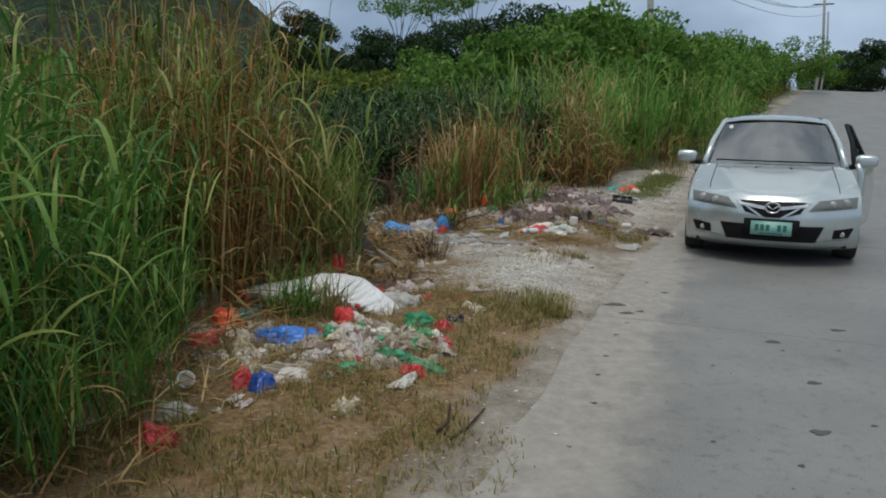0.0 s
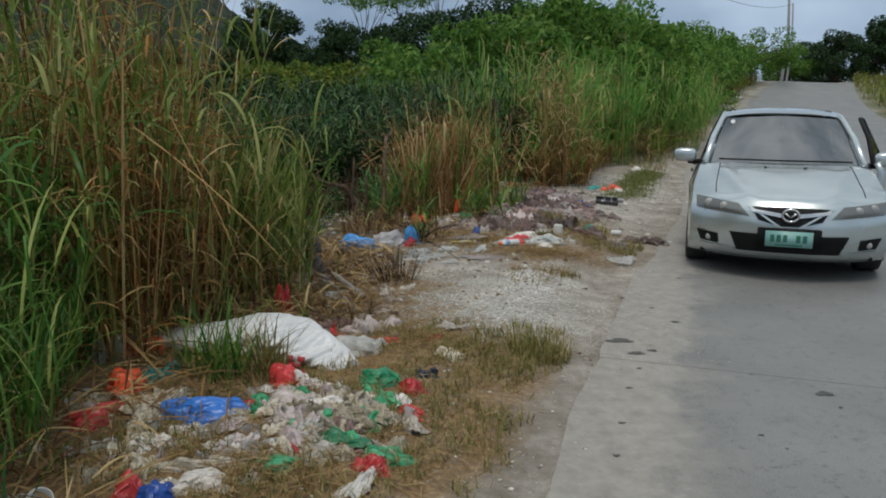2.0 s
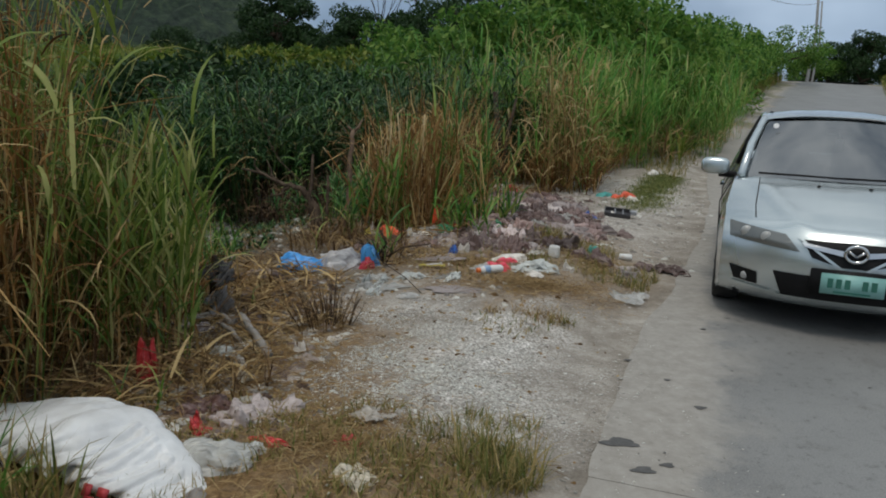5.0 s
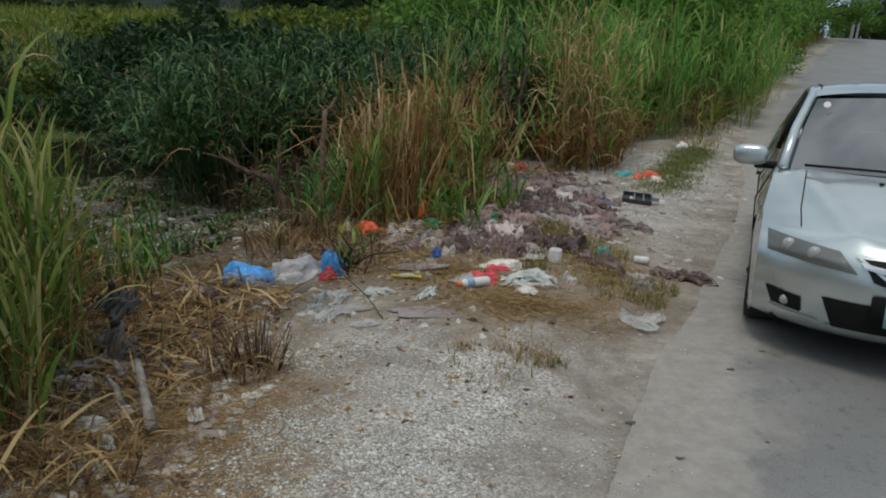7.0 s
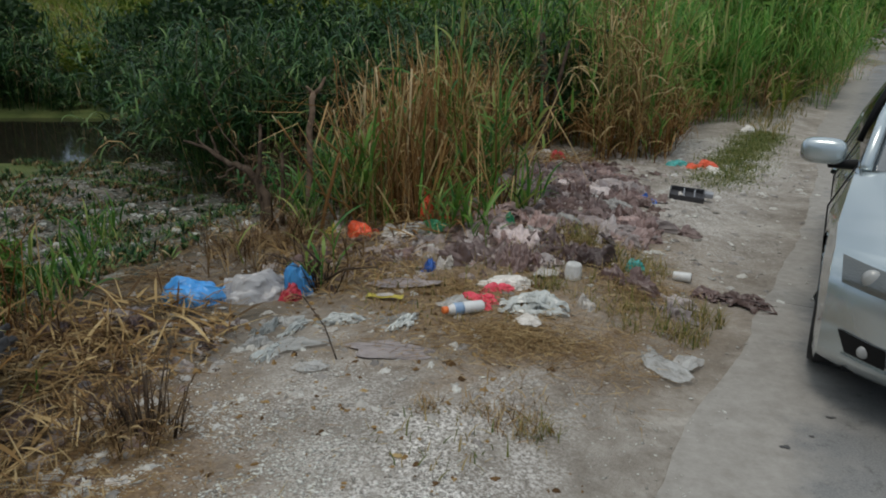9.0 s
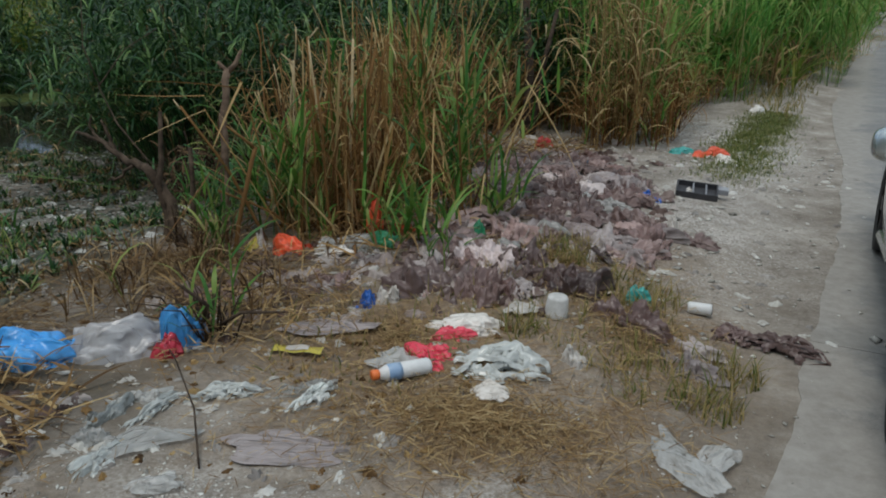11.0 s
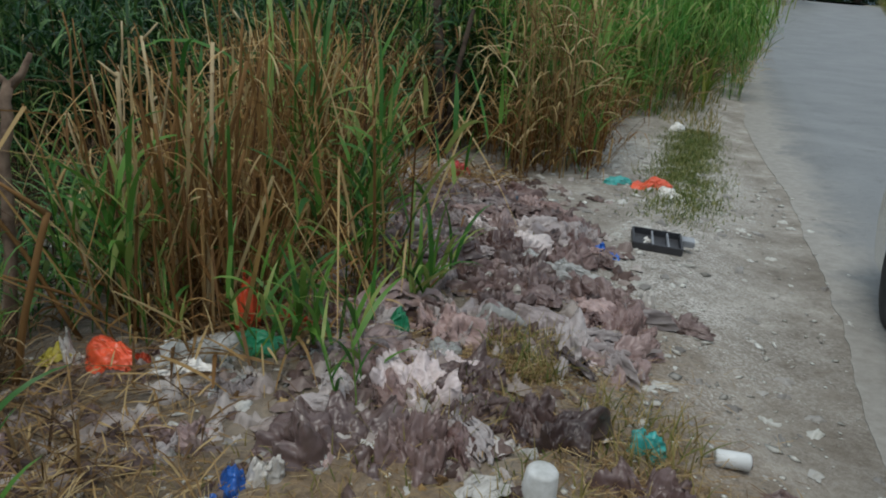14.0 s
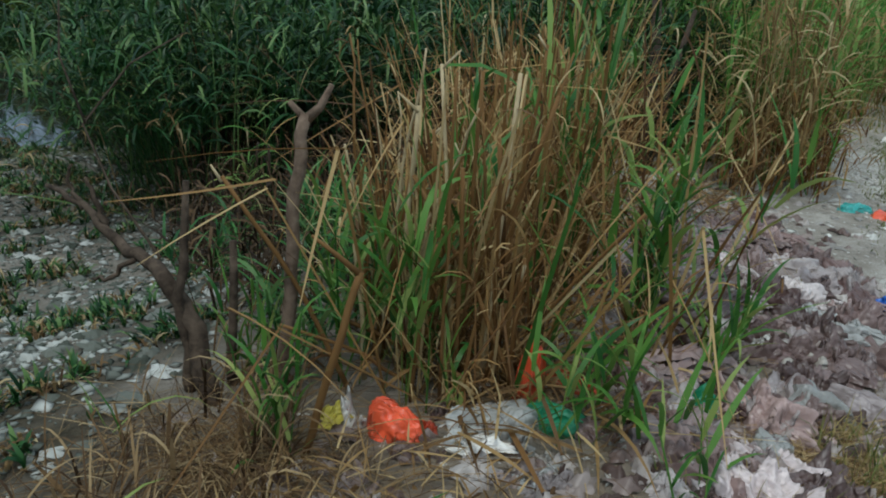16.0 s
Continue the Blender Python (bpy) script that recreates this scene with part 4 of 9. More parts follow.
# dry clump between creek bank and rubbish
g, d, dd = Blades(), Blades(), Blades()
def in_clump(x, y):
    return (x > np.interp(y, [10.4, 12.5], [0.02, 0.1])) & (x < np.interp(y, [10.4, 10.9, 11.4, 11.9, 13.2], [0.42, 0.64, 0.68, 0.9, 1.2]) + 0.1 * wave(x * 2, y * 4, 2)) | (np.hypot(x - 1.02, y - 11.2) < 0.14)
x, y, tn, lf_, hf = tussocks(-0.2, 1.3, 10.6, 13.4, 15, in_clump, 11, 0.14, 1.0)
canes(x, y, tn, lf_, np.interp(y, [10.4, 10.9, 12, 13.4], [0.8, 1.15, 1.4, 1.6]) * hf, g, d, 0.93, leaves=5, leaf_len=0.34, leaf_w=0.019, first=0.0, dead_below=0.9, lf=(0.9, 1.45), dp=(0.1, 1.3), stalk=0.016, hang=0.5)
# broken stalks that lean across one another
x, y = scatter(-0.2, 1.3, 10.5, 13.3, 150, in_clump)
snapped(x, y, rng.uniform(0.3, 1.25, len(x)), d, 0.014, 0.55)
x, y = scatter(-0.2, 1.3, 10.5, 13.2, 45, in_clump)
reeds(x, y, 1.1 * clumpy(x * 2, y * 2, 1), d, d, 1.0, leaves=3, leaf_len=0.45, leaf_w=0.016, lean=0.9, dry_low=1.0, stalk=0.016)
x, y = scatter(-0.1, 1.3, 10.6, 13.2, 120, in_clump)
canes(x, y, rng.uniform(0, 6.28, len(x)), np.pi / 2 - np.abs(rng.normal(0, 0.5, len(x))), rng.uniform(0.2, 1.0, len(x)), d, d, 1.0, leaves=6, leaf_len=0.26, leaf_w=0.014, first=0.0, segs=4)
# green blades, most of them along its far side
x, y, tn, lf_, hf = tussocks(0.45, 1.45, 10.7, 13.8, 3.2, lambda x, y: in_clump(x - 0.12, y) & (x > np.interp(y, [10.9, 12, 13.8], [0.56, 0.66, 0.56])), 8, 0.12, 0.6)
canes(x, y, tn, lf_, 1.3 * hf, g, d, 0.1, leaves=7, leaf_len=0.55, leaf_w=0.028, first=0.1, dead_below=0.25)
x, y = scatter(0.0, 0.6, 10.7, 13.0, 4, in_clump)
canes(x, y, rng.uniform(0, 6.28, len(x)), np.full(len(x), 1.35), rng.uniform(0.6, 1.2, len(x)), g, d, 0.0, leaves=6, leaf_len=0.5, leaf_w=0.022, dead_below=0.2)
# tall green canes standing out of it, and broad blades before the heap
for cx, cy, n, h, ll, lean in ((1.02, 11.16, 9, 1.0, 0.46, 0.25), (1.10, 11.3, 5, 1.1, 0.5, 0.35), (0.12, 10.62, 5, 0.85, 0.4, 0.2), (0.74, 11.6, 8, 1.6, 0.5, 0.12), (0.30, 10.9, 4, 1.2, 0.4, 0.15), (0.86, 10.48, 4, 0.34, 0.52, 0.5), (1.24, 11.04, 4, 0.30, 0.5, 0.6), (-0.12, 10.7, 7, 0.7, 0.4, 0.3)):
    x, y = cx + rng.normal(0, 0.06, n), cy + rng.normal(0, 0.06, n)
    canes(x, y, rng.normal(0.3, 1.2, n), np.pi / 2 - np.abs(rng.normal(0, lean, n)), h * rng.uniform(0.7, 1.1, n), g, d, 0.0, leaves=7, leaf_len=ll, leaf_w=0.027, first=0.12, dead_below=0.25, lf=(0.8, 1.35), dp=(0.4, 1.8), stalk=0.011)
x, y = -1.28 + rng.normal(0, 0.04, 3), 12.6 + rng.normal(0, 0.04, 3)
canes(x, y, np.full(3, 0.4), np.array([1.5, 1.4, 1.45]), np.array([1.1, 0.9, 0.7]), g, g, 0.0, leaves=22, leaf_len=0.30, leaf_w=0.014, first=0.2, dead_below=0.0, lf=(0.5, 0.9), dp=(1.4, 2.2), segs=6)
# single green shoots at the foot
for cx, cy, n in ((-0.28, 10.15, 6), (0.3, 10.5, 3), (0.72, 10.36, 4), (1.1, 10.1, 3), (-0.55, 10.75, 5), (0.1, 9.2, 3), (-1.3, 8.75, 6), (-1.15, 8.55, 5), (-1.7, 9.9, 6), (-2.6, 11.6, 6)):
    x, y = cx + rng.normal(0, 0.05, n), cy + rng.normal(0, 0.05, n)
    canes(x, y, rng.uniform(0, 6.28, n), np.pi / 2 - np.abs(rng.normal(0, 0.35, n)), rng.uniform(0.25, 0.45, n), g, g, 0.0, leaves=5, leaf_len=0.34, leaf_w=0.020, first=0.0, dead_below=0.0, lf=(0.8, 1.4), dp=(0.4, 1.8), stalk=0.008)
# withered weeds along the edge of the left stand
x, y = scatter(-1.5, -0.1, 6.0, 8.5, 38, lambda x, y: (x < np.interp(y, [6, 7, 8.4], [-0.45, -0.30, -0.70]) + 0.2 * wave(x * 3, y * 3, 2)))
reeds(x, y, 0.19 * clumpy(x * 2, y * 2, 1), g, dd, 0.94, leaves=6, leaf_len=0.26, leaf_w=0.010, lean=0.8, dry_low=1.0)
# the withered low bush beside the gravel
x, y = scatter(-0.34, 0.06, 7.22, 7.62, 700, lambda x, y: ((x + 0.14) / 0.17) ** 2 + ((y - 7.40) / 0.15) ** 2 < 1)
canes(x, y, np.arctan2(y - 7.40, x + 0.14), np.pi / 2 - np.hypot(x + 0.14, y - 7.40) * 3.2, rng.uniform(0.12, 0.27, len(x)), dd, dd, 1.0, leaves=7, leaf_len=0.13, leaf_w=0.013, first=0.1, segs=3, stalk=0.006)
# low brown tangle in front of the clump
x, y = scatter(-0.75, 0.55, 9.15, 10.7, 100, lambda x, y: (x > -0.8 + 0.3 * np.abs(y - 9.8)) & (x < np.interp(y, [9.1, 9.6, 10.2, 10.7], [0.25, 0.35, 0.3, 0.2])) & ~((x < 0.12) & (y < 9.25)) & ~((np.abs(x - 0.12) < 0.3) & (y > 9.9)))
reeds(x, y, 0.22 * clumpy(x * 2, y * 2, 3), g, dd, 0.97, leaves=5, leaf_len=0.32, leaf_w=0.010, lean=0.8, dry_low=1.0)
g.make("grass_clump", M["green"], "green blades in a withered grass clump")
dd.make("dead_tangle", M["tangle"], "low tangle of dark dead grass on the bank edge")
d.make("dry_grass_clump", M["clump"], "tangled brown withered grass clump beside the rubbish")

# stand along the road beyond the rubbish
g, d = Blades(), Blades()
def in_stand(x, y):
    front = np.interp(x, [0.9, 1.95, 2.2, 3.1, 3.5, 4.2, 7.0, 12], [15.0, 15.6, 14.4, 14.4, 16.0, 18.1, 21.3, 31.0])
    return (y > front + 0.2 * wave(x * 3, y, 2)) & (y < front + 7.5)
x, y, tn, lf_, hf = tussocks(0.8, 12, 13.0, 33, 2.6, in_stand, 13, 0.26, 0.38)
h = np.interp(y, [13, 15, 17, 20, 33], [1.7, 2.2, 2.5, 2.3, 1.9]) * hf * clumpy(x, y, 4)
drn = np.clip(0.08 + 0.55 * (1 - smooth01(14.9, 15.6, y)) * (1 - smooth01(3.2, 4.2, x)) + 0.25 * (1 - smooth01(2.6, 4.0, x)) + 0.12 * wave(x, y, 2), 0.03, 0.8)
ol = Blades()
tint = wave(x * 1.7, y * 1.7, 5) + rng.normal(0, 0.25, len(x)) > 0.36
for who, coll in ((tint, ol), (~tint, g)):
    canes(x[who], y[who], tn[who], lf_[who], h[who], coll, d, drn[who], leaves=8, leaf_len=0.8, leaf_w=0.030, first=0.12, dead_below=0.36, lf=(0.85, 1.4), dp=(0.5, 2.1), segs=5)
ol.make("olive_roadside_grass", M["olive"], "yellowish green tall grass along the road")
x, y = scatter(0.8, 6, 13.6, 19, 105, lambda x, y: in_stand(x, y) & ~in_stand(x, y - 0.8))
skirt = Blades()
reeds(x, y, 0.75 * clumpy(x, y, 3), g, skirt, np.interp(x, [3.4, 4.4], [0.85, 0.35]), leaves=6, leaf_len=0.5, leaf_w=0.017, lean=0.35, dry_low=0.8)
k = rng.uniform(0, 1, len(x)) < 0.35 * (x < 3.8)
snapped(x[k], y[k], rng.uniform(0.4, 1.1, k.sum()), skirt, 0.013)
skirt.make("grass_skirt", M["brown"], "orange-brown dead leaves at the foot of the roadside grass")
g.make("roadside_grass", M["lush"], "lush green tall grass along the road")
d.make("dry_roadside_grass", M["pale_dry"], "brown dry skirts of the roadside grass")

# the meadow goes on beside and behind the stand
g, d = Blades(), Blades()
def open_meadow(x, y):
    inside = (x > -6.2) & (y > 1.0)
    return (x < shoulder_edge(y) - 0.2 + 0.6 * wave(x, y, 2)) & ~inside & (((x + 7.6) / 5.8) ** 2 + ((y - 19.0) / 3.6) ** 2 > 1) & ~((y > 8) & (x > -8.5))
x, y = scatter(-22, -1.8, -9, 17, 8, open_meadow)
reeds(x, y, 1.5 * clumpy(x * 0.7, y * 0.7, 4), g, d, 0.2, leaves=8, leaf_len=0.9, leaf_w=0.035, segs=3, lean=0.3)
g.make("meadow_grass", M["field"], "uneven green grass of the low meadow")
d.make("dry_meadow_grass", M["dry"], "dry stalks in the low meadow")

# verge and field further off
g, d = Blades(), Blades()
x, y = scatter(4, 40, 19, 84, 5.5, lambda x, y: (x < road_edge(y) - 0.7) & (x > road_edge(y) - 7))
reeds(x, y, np.interp(road_edge(y) - x, [0.5, 1.5, 4, 8], [0.35, 0.9, 1.7, 2.0]) * clumpy(x, y, 1), g, d, 0.18, leaves=7, leaf_len=0.9, leaf_w=0.045, segs=3)
x, y = scatter(18, 75, 25, 105, 1.6, lambda x, y: (x > road_edge(y) + 9.6) & (x < road_edge(y) + 24))
reeds(x, y, 0.9, g, d, 0.2, leaves=7, leaf_len=0.8, leaf_w=0.06, segs=3)
x, y = scatter(-45, 20, 27, 78, 2.8, lambda x, y: (x < road_edge(y) - 6) & (y > 30 - 0.2 * np.abs(x + 4)))
reeds(x, y, np.interp(y, [26, 34, 72], [2.0, 1.6, 1.3]) * clumpy(x * 0.6, y * 0.6, 2) * open_lane(x, y), g, d, 0.10, leaves=9, leaf_len=1.0, leaf_w=0.065, segs=3)
g.make("field_grass", M["field"], "yellowish green grass of the open field")
d.make("dry_field_grass", M["dry"], "dry brown grass in the field")

# short grass on the verge and in tufts
v, lawn = Blades(), Blades()
def short(x, y, lo, hi, w=0.006, coll=None):
    n = len(x)
    (v if coll is None else coll).add(np.stack([x, y, ground_z(x, y) - 0.005], 1), rng.uniform(0, 6.28, n), rng.uniform(lo, hi, n), np.full(n, w) * rng.uniform(0.6, 1.4, n), rng.uniform(0.7, 1.5, n), rng.uniform(0.2, 1.6, n), 3, (1, 0.8, 0.5, 0.05))
x, y = scatter(-1.6, 1.2, 2.0, 6.2, 2600, lambda x, y: (road_edge(y) - x > 0.24 + 0.10 * wave(x, y * 4, 1)) & (x > -1.7) & (wave(x * 2.6, y * 2.6, 7) + 0.8 * wave(x * 7, y * 7, 3) > 0.0 - 0.35 * (road_edge(y) - x < 1.1)))
short(x, y, 0.03, 0.11, 0.006)
TUFTS = []
TUFTS += [(0.82, 5.72, 0.19, 420, 0.08, 0.24), (0.45, 5.5, 0.3, 260, 0.05, 0.14), (2.25, 9.0, 0.15, 160, 0.05, 0.16), (2.0, 9.1, 0.2, 120, 0.05, 0.12), (1.5, 9.45, 0.1, 90, 0.06, 0.16), (1.78, 10.5, 0.2, 300, 0.06, 0.2), (2.1, 10.0, 0.25, 240, 0.05, 0.18), (1.45, 10.1, 0.25, 110, 0.05, 0.16), (0.9, 9.3, 0.6, 500, 0.03, 0.1), (1.9, 9.5, 0.4, 350, 0.04, 0.14)]
TUFTS += [(2.42, 9.28, 0.13, 130, 0.06, 0.18), (1.05, 7.6, 0.3, 90, 0.04, 0.09), (2.0, 12.15, 0.08, 50, 0.05, 0.14), (-1.3, 3.2, 0.3, 300, 0.06, 0.25), (1.2, 10.0, 0.3, 120, 0.05, 0.15), (0.05, 3.3, 0.4, 300, 0.03, 0.09)]
for cx, cy, r, n, lo, hi in TUFTS:
    a, q = rng.uniform(0, 6.28, n), r * np.sqrt(rng.uniform(0, 1, n))
    short(cx + q * np.cos(a), cy + q * np.sin(a), lo, hi, 0.007)
x, y = scatter(2.8, 6, 12.6, 17.8, 10000, lambda x, y: rng.uniform(0, 1, len(x)) < np.exp(-((road_edge(y) - 0.75 - x) / 0.26) ** 2) * np.clip(0.75 + 0.6 * wave(x * 3, y * 3, 1), 0.08, 1) * smooth01(12.6, 14.2, y))
short(x, y, 0.02, 0.075, 0.008, lawn)
x, y = scatter(5, 14, 17, 32, 120, lambda x, y: (road_edge(y) - x > 0.45 + 0.15 * wave(x, y * 2, 3)) & (road_edge(y) - x < 1.5))
short(x, y, 0.05, 0.28, 0.014)
lawn.make("verge_lawn", M["lawn"], "soft short olive grass beside the road edge")
v.make("verge_grass", M["verge"], "short yellow-green grass and tufts on the shoulder")

# the green tuft in front of the sack
t, t2 = Blades(), Blades()
for cx, cy, n, hh in ((-0.95, 5.02, 75, 0.42), (-0.74, 5.08, 60, 0.34), (-1.12, 5.10, 40, 0.34)):
    a, q = rng.uniform(0, 6.28, n), 0.10 * np.sqrt(rng.uniform(0, 1, n))
    x, y = cx + q * np.cos(a), cy + q * np.sin(a)
    (t if cx != -0.74 else t2).add(np.stack([x, y, ground_z(x, y)], 1), rng.uniform(0, 6.28, n), hh * rng.uniform(0.6, 1.3, n), rng.uniform(0.006, 0.014, n), rng.uniform(1.0, 1.5, n), rng.uniform(0.2, 1.3, n))
t2.make("withered_tuft", M["verge"], "half-withered grass tuft beside the white sack")
t.make("grass_tuft", M["green"], "green grass tuft growing in front of the white sack")

# straw litter lying on the ground
s = Blades()
s2 = Blades()
def litter(n, cx, cy, rx, ry, lo, hi, coll=s):
    a, q = rng.uniform(0, 6.28, n), np.minimum(np.abs(rng.normal(0, 0.62, n)), 1.7)
    x, y = cx + rx * q * np.cos(a), cy + ry * q * np.sin(a)
    k = road_edge(y) - x > 0.12
    x, y, n = x[k], y[k], int(k.sum())
    coll.add(np.stack([x, y, ground_z(x, y) + rng.uniform(0.004, 0.035, n)], 1), rng.uniform(0, 6.28, n), rng.uniform(lo, hi, n), rng.uniform(0.0015, 0.004, n), rng.uniform(-0.12, 0.2, n), rng.uniform(-0.1, 0.5, n), 3, (0.7, 1, 0.8, 0.3))
litter(6500, 1.35, 8.62, 0.85, 0.45, 0.02, 0.10)
litter(2600, 2.05, 9.6, 0.5, 0.8, 0.03, 0.13)
litter(6500, -0.35, 6.8, 0.75, 1.2, 0.015, 0.09)
litter(9000, -0.55, 4.2, 1.3, 1.9, 0.02, 0.11)
litter(3600, 0.12, 5.8, 0.55, 0.6, 0.02, 0.11)
litter(900, 0.2, 9.6, 0.8, 0.9, 0.03, 0.12)
litter(1900, 0.95, 9.3, 0.8, 0.6, 0.02, 0.09)
litter(1200, 1.6, 10.5, 0.7, 0.6, 0.04, 0.16)
litter(1300, -0.4, 10.12, 0.5, 0.45, 0.12, 0.45, s2)
litter(900, -0.9, 9.2, 0.6, 0.7, 0.1, 0.4, s2)
litter(900, -1.0, 8.3, 0.7, 1.0, 0.1, 0.4, s2)
litter(900, 0.6, 10.7, 0.8, 0.5, 0.08, 0.3, s2)
litter(700, 1.75, 10.5, 0.4, 0.4, 0.05, 0.2)
litter(800, -1.3, 6.5, 0.6, 1.5, 0.1, 0.4, s2)
fl = Blades()
def fallen(n, cx, cy, rx, ry, lo, hi, w0, w1):
    """Whole dead leaves and stalks lying in a tangle."""
    a, q = rng.uniform(0, 6.28, n), np.sqrt(rng.uniform(0, 1, n))
    x, y = cx + rx * q * np.cos(a), cy + ry * q * np.sin(a)
    fl.add(np.stack([x, y, ground_z(x, y) + rng.uniform(0.0, 0.09, n)], 1), rng.uniform(0, 6.28, n), rng.uniform(lo, hi, n), rng.uniform(w0, w1, n), rng.uniform(-0.05, 0.6, n), rng.uniform(0.0, 1.2, n), 5, (0.6, 1, 1, 0.8, 0.5, 0.1))
fallen(900, -0.80, 7.2, 0.6, 1.2, 0.06, 0.28, 0.004, 0.012)
fallen(220, -0.95, 7.1, 0.5, 1.1, 0.12, 0.5, 0.008, 0.020)
fallen(500, -0.6, 8.3, 0.5, 0.6, 0.06, 0.3, 0.006, 0.018)
fallen(500, 0.2, 9.7, 0.5, 0.6, 0.06, 0.25, 0.003, 0.009)
fallen(400, -1.45, 3.6, 0.35, 1.3, 0.1, 0.4, 0.004, 0.012)
fallen(260, -1.15, 5.4, 0.5, 1.0, 0.15, 0.5, 0.006, 0.014)
fallen(420, 1.7, 13.9, 0.6, 0.5, 0.1, 0.4, 0.005, 0.012)
fallen(300, 0.6, 11.0, 0.6, 0.8, 0.15, 0.5, 0.006, 0.016)
dark_fl, fl = fl, Blades()
fallen(2200, -0.85, 7.0, 0.55, 1.1, 0.04, 0.24, 0.002, 0.008)
fallen(700, -0.55, 8.2, 0.5, 0.6, 0.03, 0.15, 0.002, 0.006)
fallen(500, 0.3, 9.3, 0.5, 0.5, 0.03, 0.15, 0.002, 0.006)
fl.make("fallen_straw", M["straw"], "bright broken straw on the bank edge", "straw")
fl = dark_fl
fl.make("fallen_leaves", M["dead"], "tangled dead grass leaves lying on the bank edge", "straw")
s2.make("rotting_straw", M["tangle"], "dark rotting straw on the bank edge", "straw")
s.make("straw_litter", M["straw"], "broken straw lying on the dirt", "straw")

# stone chips
def chips(name, n, keep, x0, x1, y0, y1, lo, hi, label, material):
    x, y = rng.uniform(x0, x1, n), rng.uniform(y0, y1, n)
    k = rng.uniform(0, 1, n) < keep(x, y)
    x, y = x[k], y[k]
    n = len(x)
    r = lo * (hi / lo) ** (rng.uniform(0, 1, n) ** 2.2)
    octa = np.array([(1, 0, 0), (0, 1, 0), (-1, 0, 0), (0, -1, 0), (0.1, 0.1, 0.6), (0, 0, -0.5)])
    tri = np.array([(0, 1, 4), (1, 2, 4), (2, 3, 4), (3, 0, 4), (1, 0, 5), (2, 1, 5), (3, 2, 5), (0, 3, 5)])
    v = octa[None] * rng.uniform(0.45, 1.4, (n, 6, 3)) * r[:, None, None] * np.stack([rng.uniform(0.8, 1.9, n), rng.uniform(0.5, 1.2, n), rng.uniform(0.3, 0.8, n)], 1)[:, None, :]
    a = rng.uniform(0, 6.28, n)[:, None]
    vx = v[..., 0] * np.cos(a) - v[..., 1] * np.sin(a) + x[:, None]
    vy = v[..., 0] * np.sin(a) + v[..., 1] * np.cos(a) + y[:, None]
    zz = ground_z(x, y)
    zz = np.where(road_edge(y) - x < 0.06, np.maximum(zz, -0.10 + rise(y)), zz)
    vz = v[..., 2] + (zz + 0.15 * r)[:, None]
    f = (tri[None] + 6 * np.arange(n)[:, None, None]).reshape(-1, 3)
    ob = new(name, mesh_np(name, np.stack([vx, vy, vz], -1).reshape(-1, 3), f, material, smooth=False))
    return tagged(ob, label, "gravel", kind="stuff")


chips("gravel", 60000, lambda x, y: (np.exp(-(((x - 0.62) / 0.75) ** 2 + ((y - 7.0) / 1.15) ** 2) * 1.1) + 0.03) * np.clip(0.45 + 0.9 * wave(x * 3, y * 3, 2) + 0.6 * wave(x * 8, y * 8, 5), 0.03, 1), -0.6, 2.0, 5.6, 9.0, 0.0025, 0.009, "pale gravel chips scattered on the shoulder", M["stone"])
chips("road_grit", 26000, lambda x, y: 0.9 * smooth01(-0.35, 0.25, road_edge(y) - x) * (1 - smooth01(0.7, 1.3, road_edge(y) - x)) + 0.16 * (road_edge(y) - x > 0), -0.6, 5.5, 2.2, 16, 0.003, 0.014, "small stones along the road edge", M["stone"])
chips("bank_rubble", 34000, lambda x, y: smooth01(-0.2, 0.5, shoulder_edge(y) - x) * (x > -5.5), -5.5, 0, 8.8, 16.8, 0.009, 0.040, "grey litter and rubble on the creek bank", M["bank_chip"])
chips("shoulder_stones", 3000, lambda x, y: 0.75 * smooth01(0.15, 0.5, road_edge(y) - x) * (shoulder_edge(y) < x) * (0.6 + 0.6 * wave(x * 2, y * 2, 3)), -0.4, 5.5, 5.8, 17, 0.006, 0.030, "loose stones lying on the dirt shoulder", M["stone"])
chips("rubble", 9000, lambda x, y: np.exp(-(((x - 1.9) / 1.0) ** 2 + ((y - 12.0) / 2.4) ** 2)) + 0.8 * np.exp(-(((x - 3.9) / 0.7) ** 2 + ((y - 15.2) / 1.5) ** 2)), 0.3, 5.2, 9.5, 17.0, 0.006, 0.035, "grey rubble between the rubbish", M["stone"])

# ---- trees and bushes ----
def leaf_cloud(n, centers, radii, size, flat=0.75):
    """Small leaves gathered into clumps with gaps between them."""
    pick = rng.integers(0, len(centers), n)
    u = rng.normal(0, 1, (n, 3))
    u /= np.linalg.norm(u, axis=1)[:, None]
    rad = radii[pick] * rng.uniform(0.35, 1.0, n) ** 0.5
    p = centers[pick] + u * rad[:, None] * np.array([1, 1, flat])
    a = rng.normal(0, 1, (n, 3))
    a /= np.linalg.norm(a, axis=1)[:, None]
    b = np.cross(a, rng.normal(0, 1, (n, 3)))
    b /= np.linalg.norm(b, axis=1)[:, None]
    s = size * rng.uniform(0.5, 1.4, n)[:, None]
    v = np.stack([p - a * s, p - b * s * 0.45, p + a * s, p + b * s * 0.45], 1).reshape(-1, 3)
    f = np.arange(4 * n).reshape(-1, 4)
    return v, f


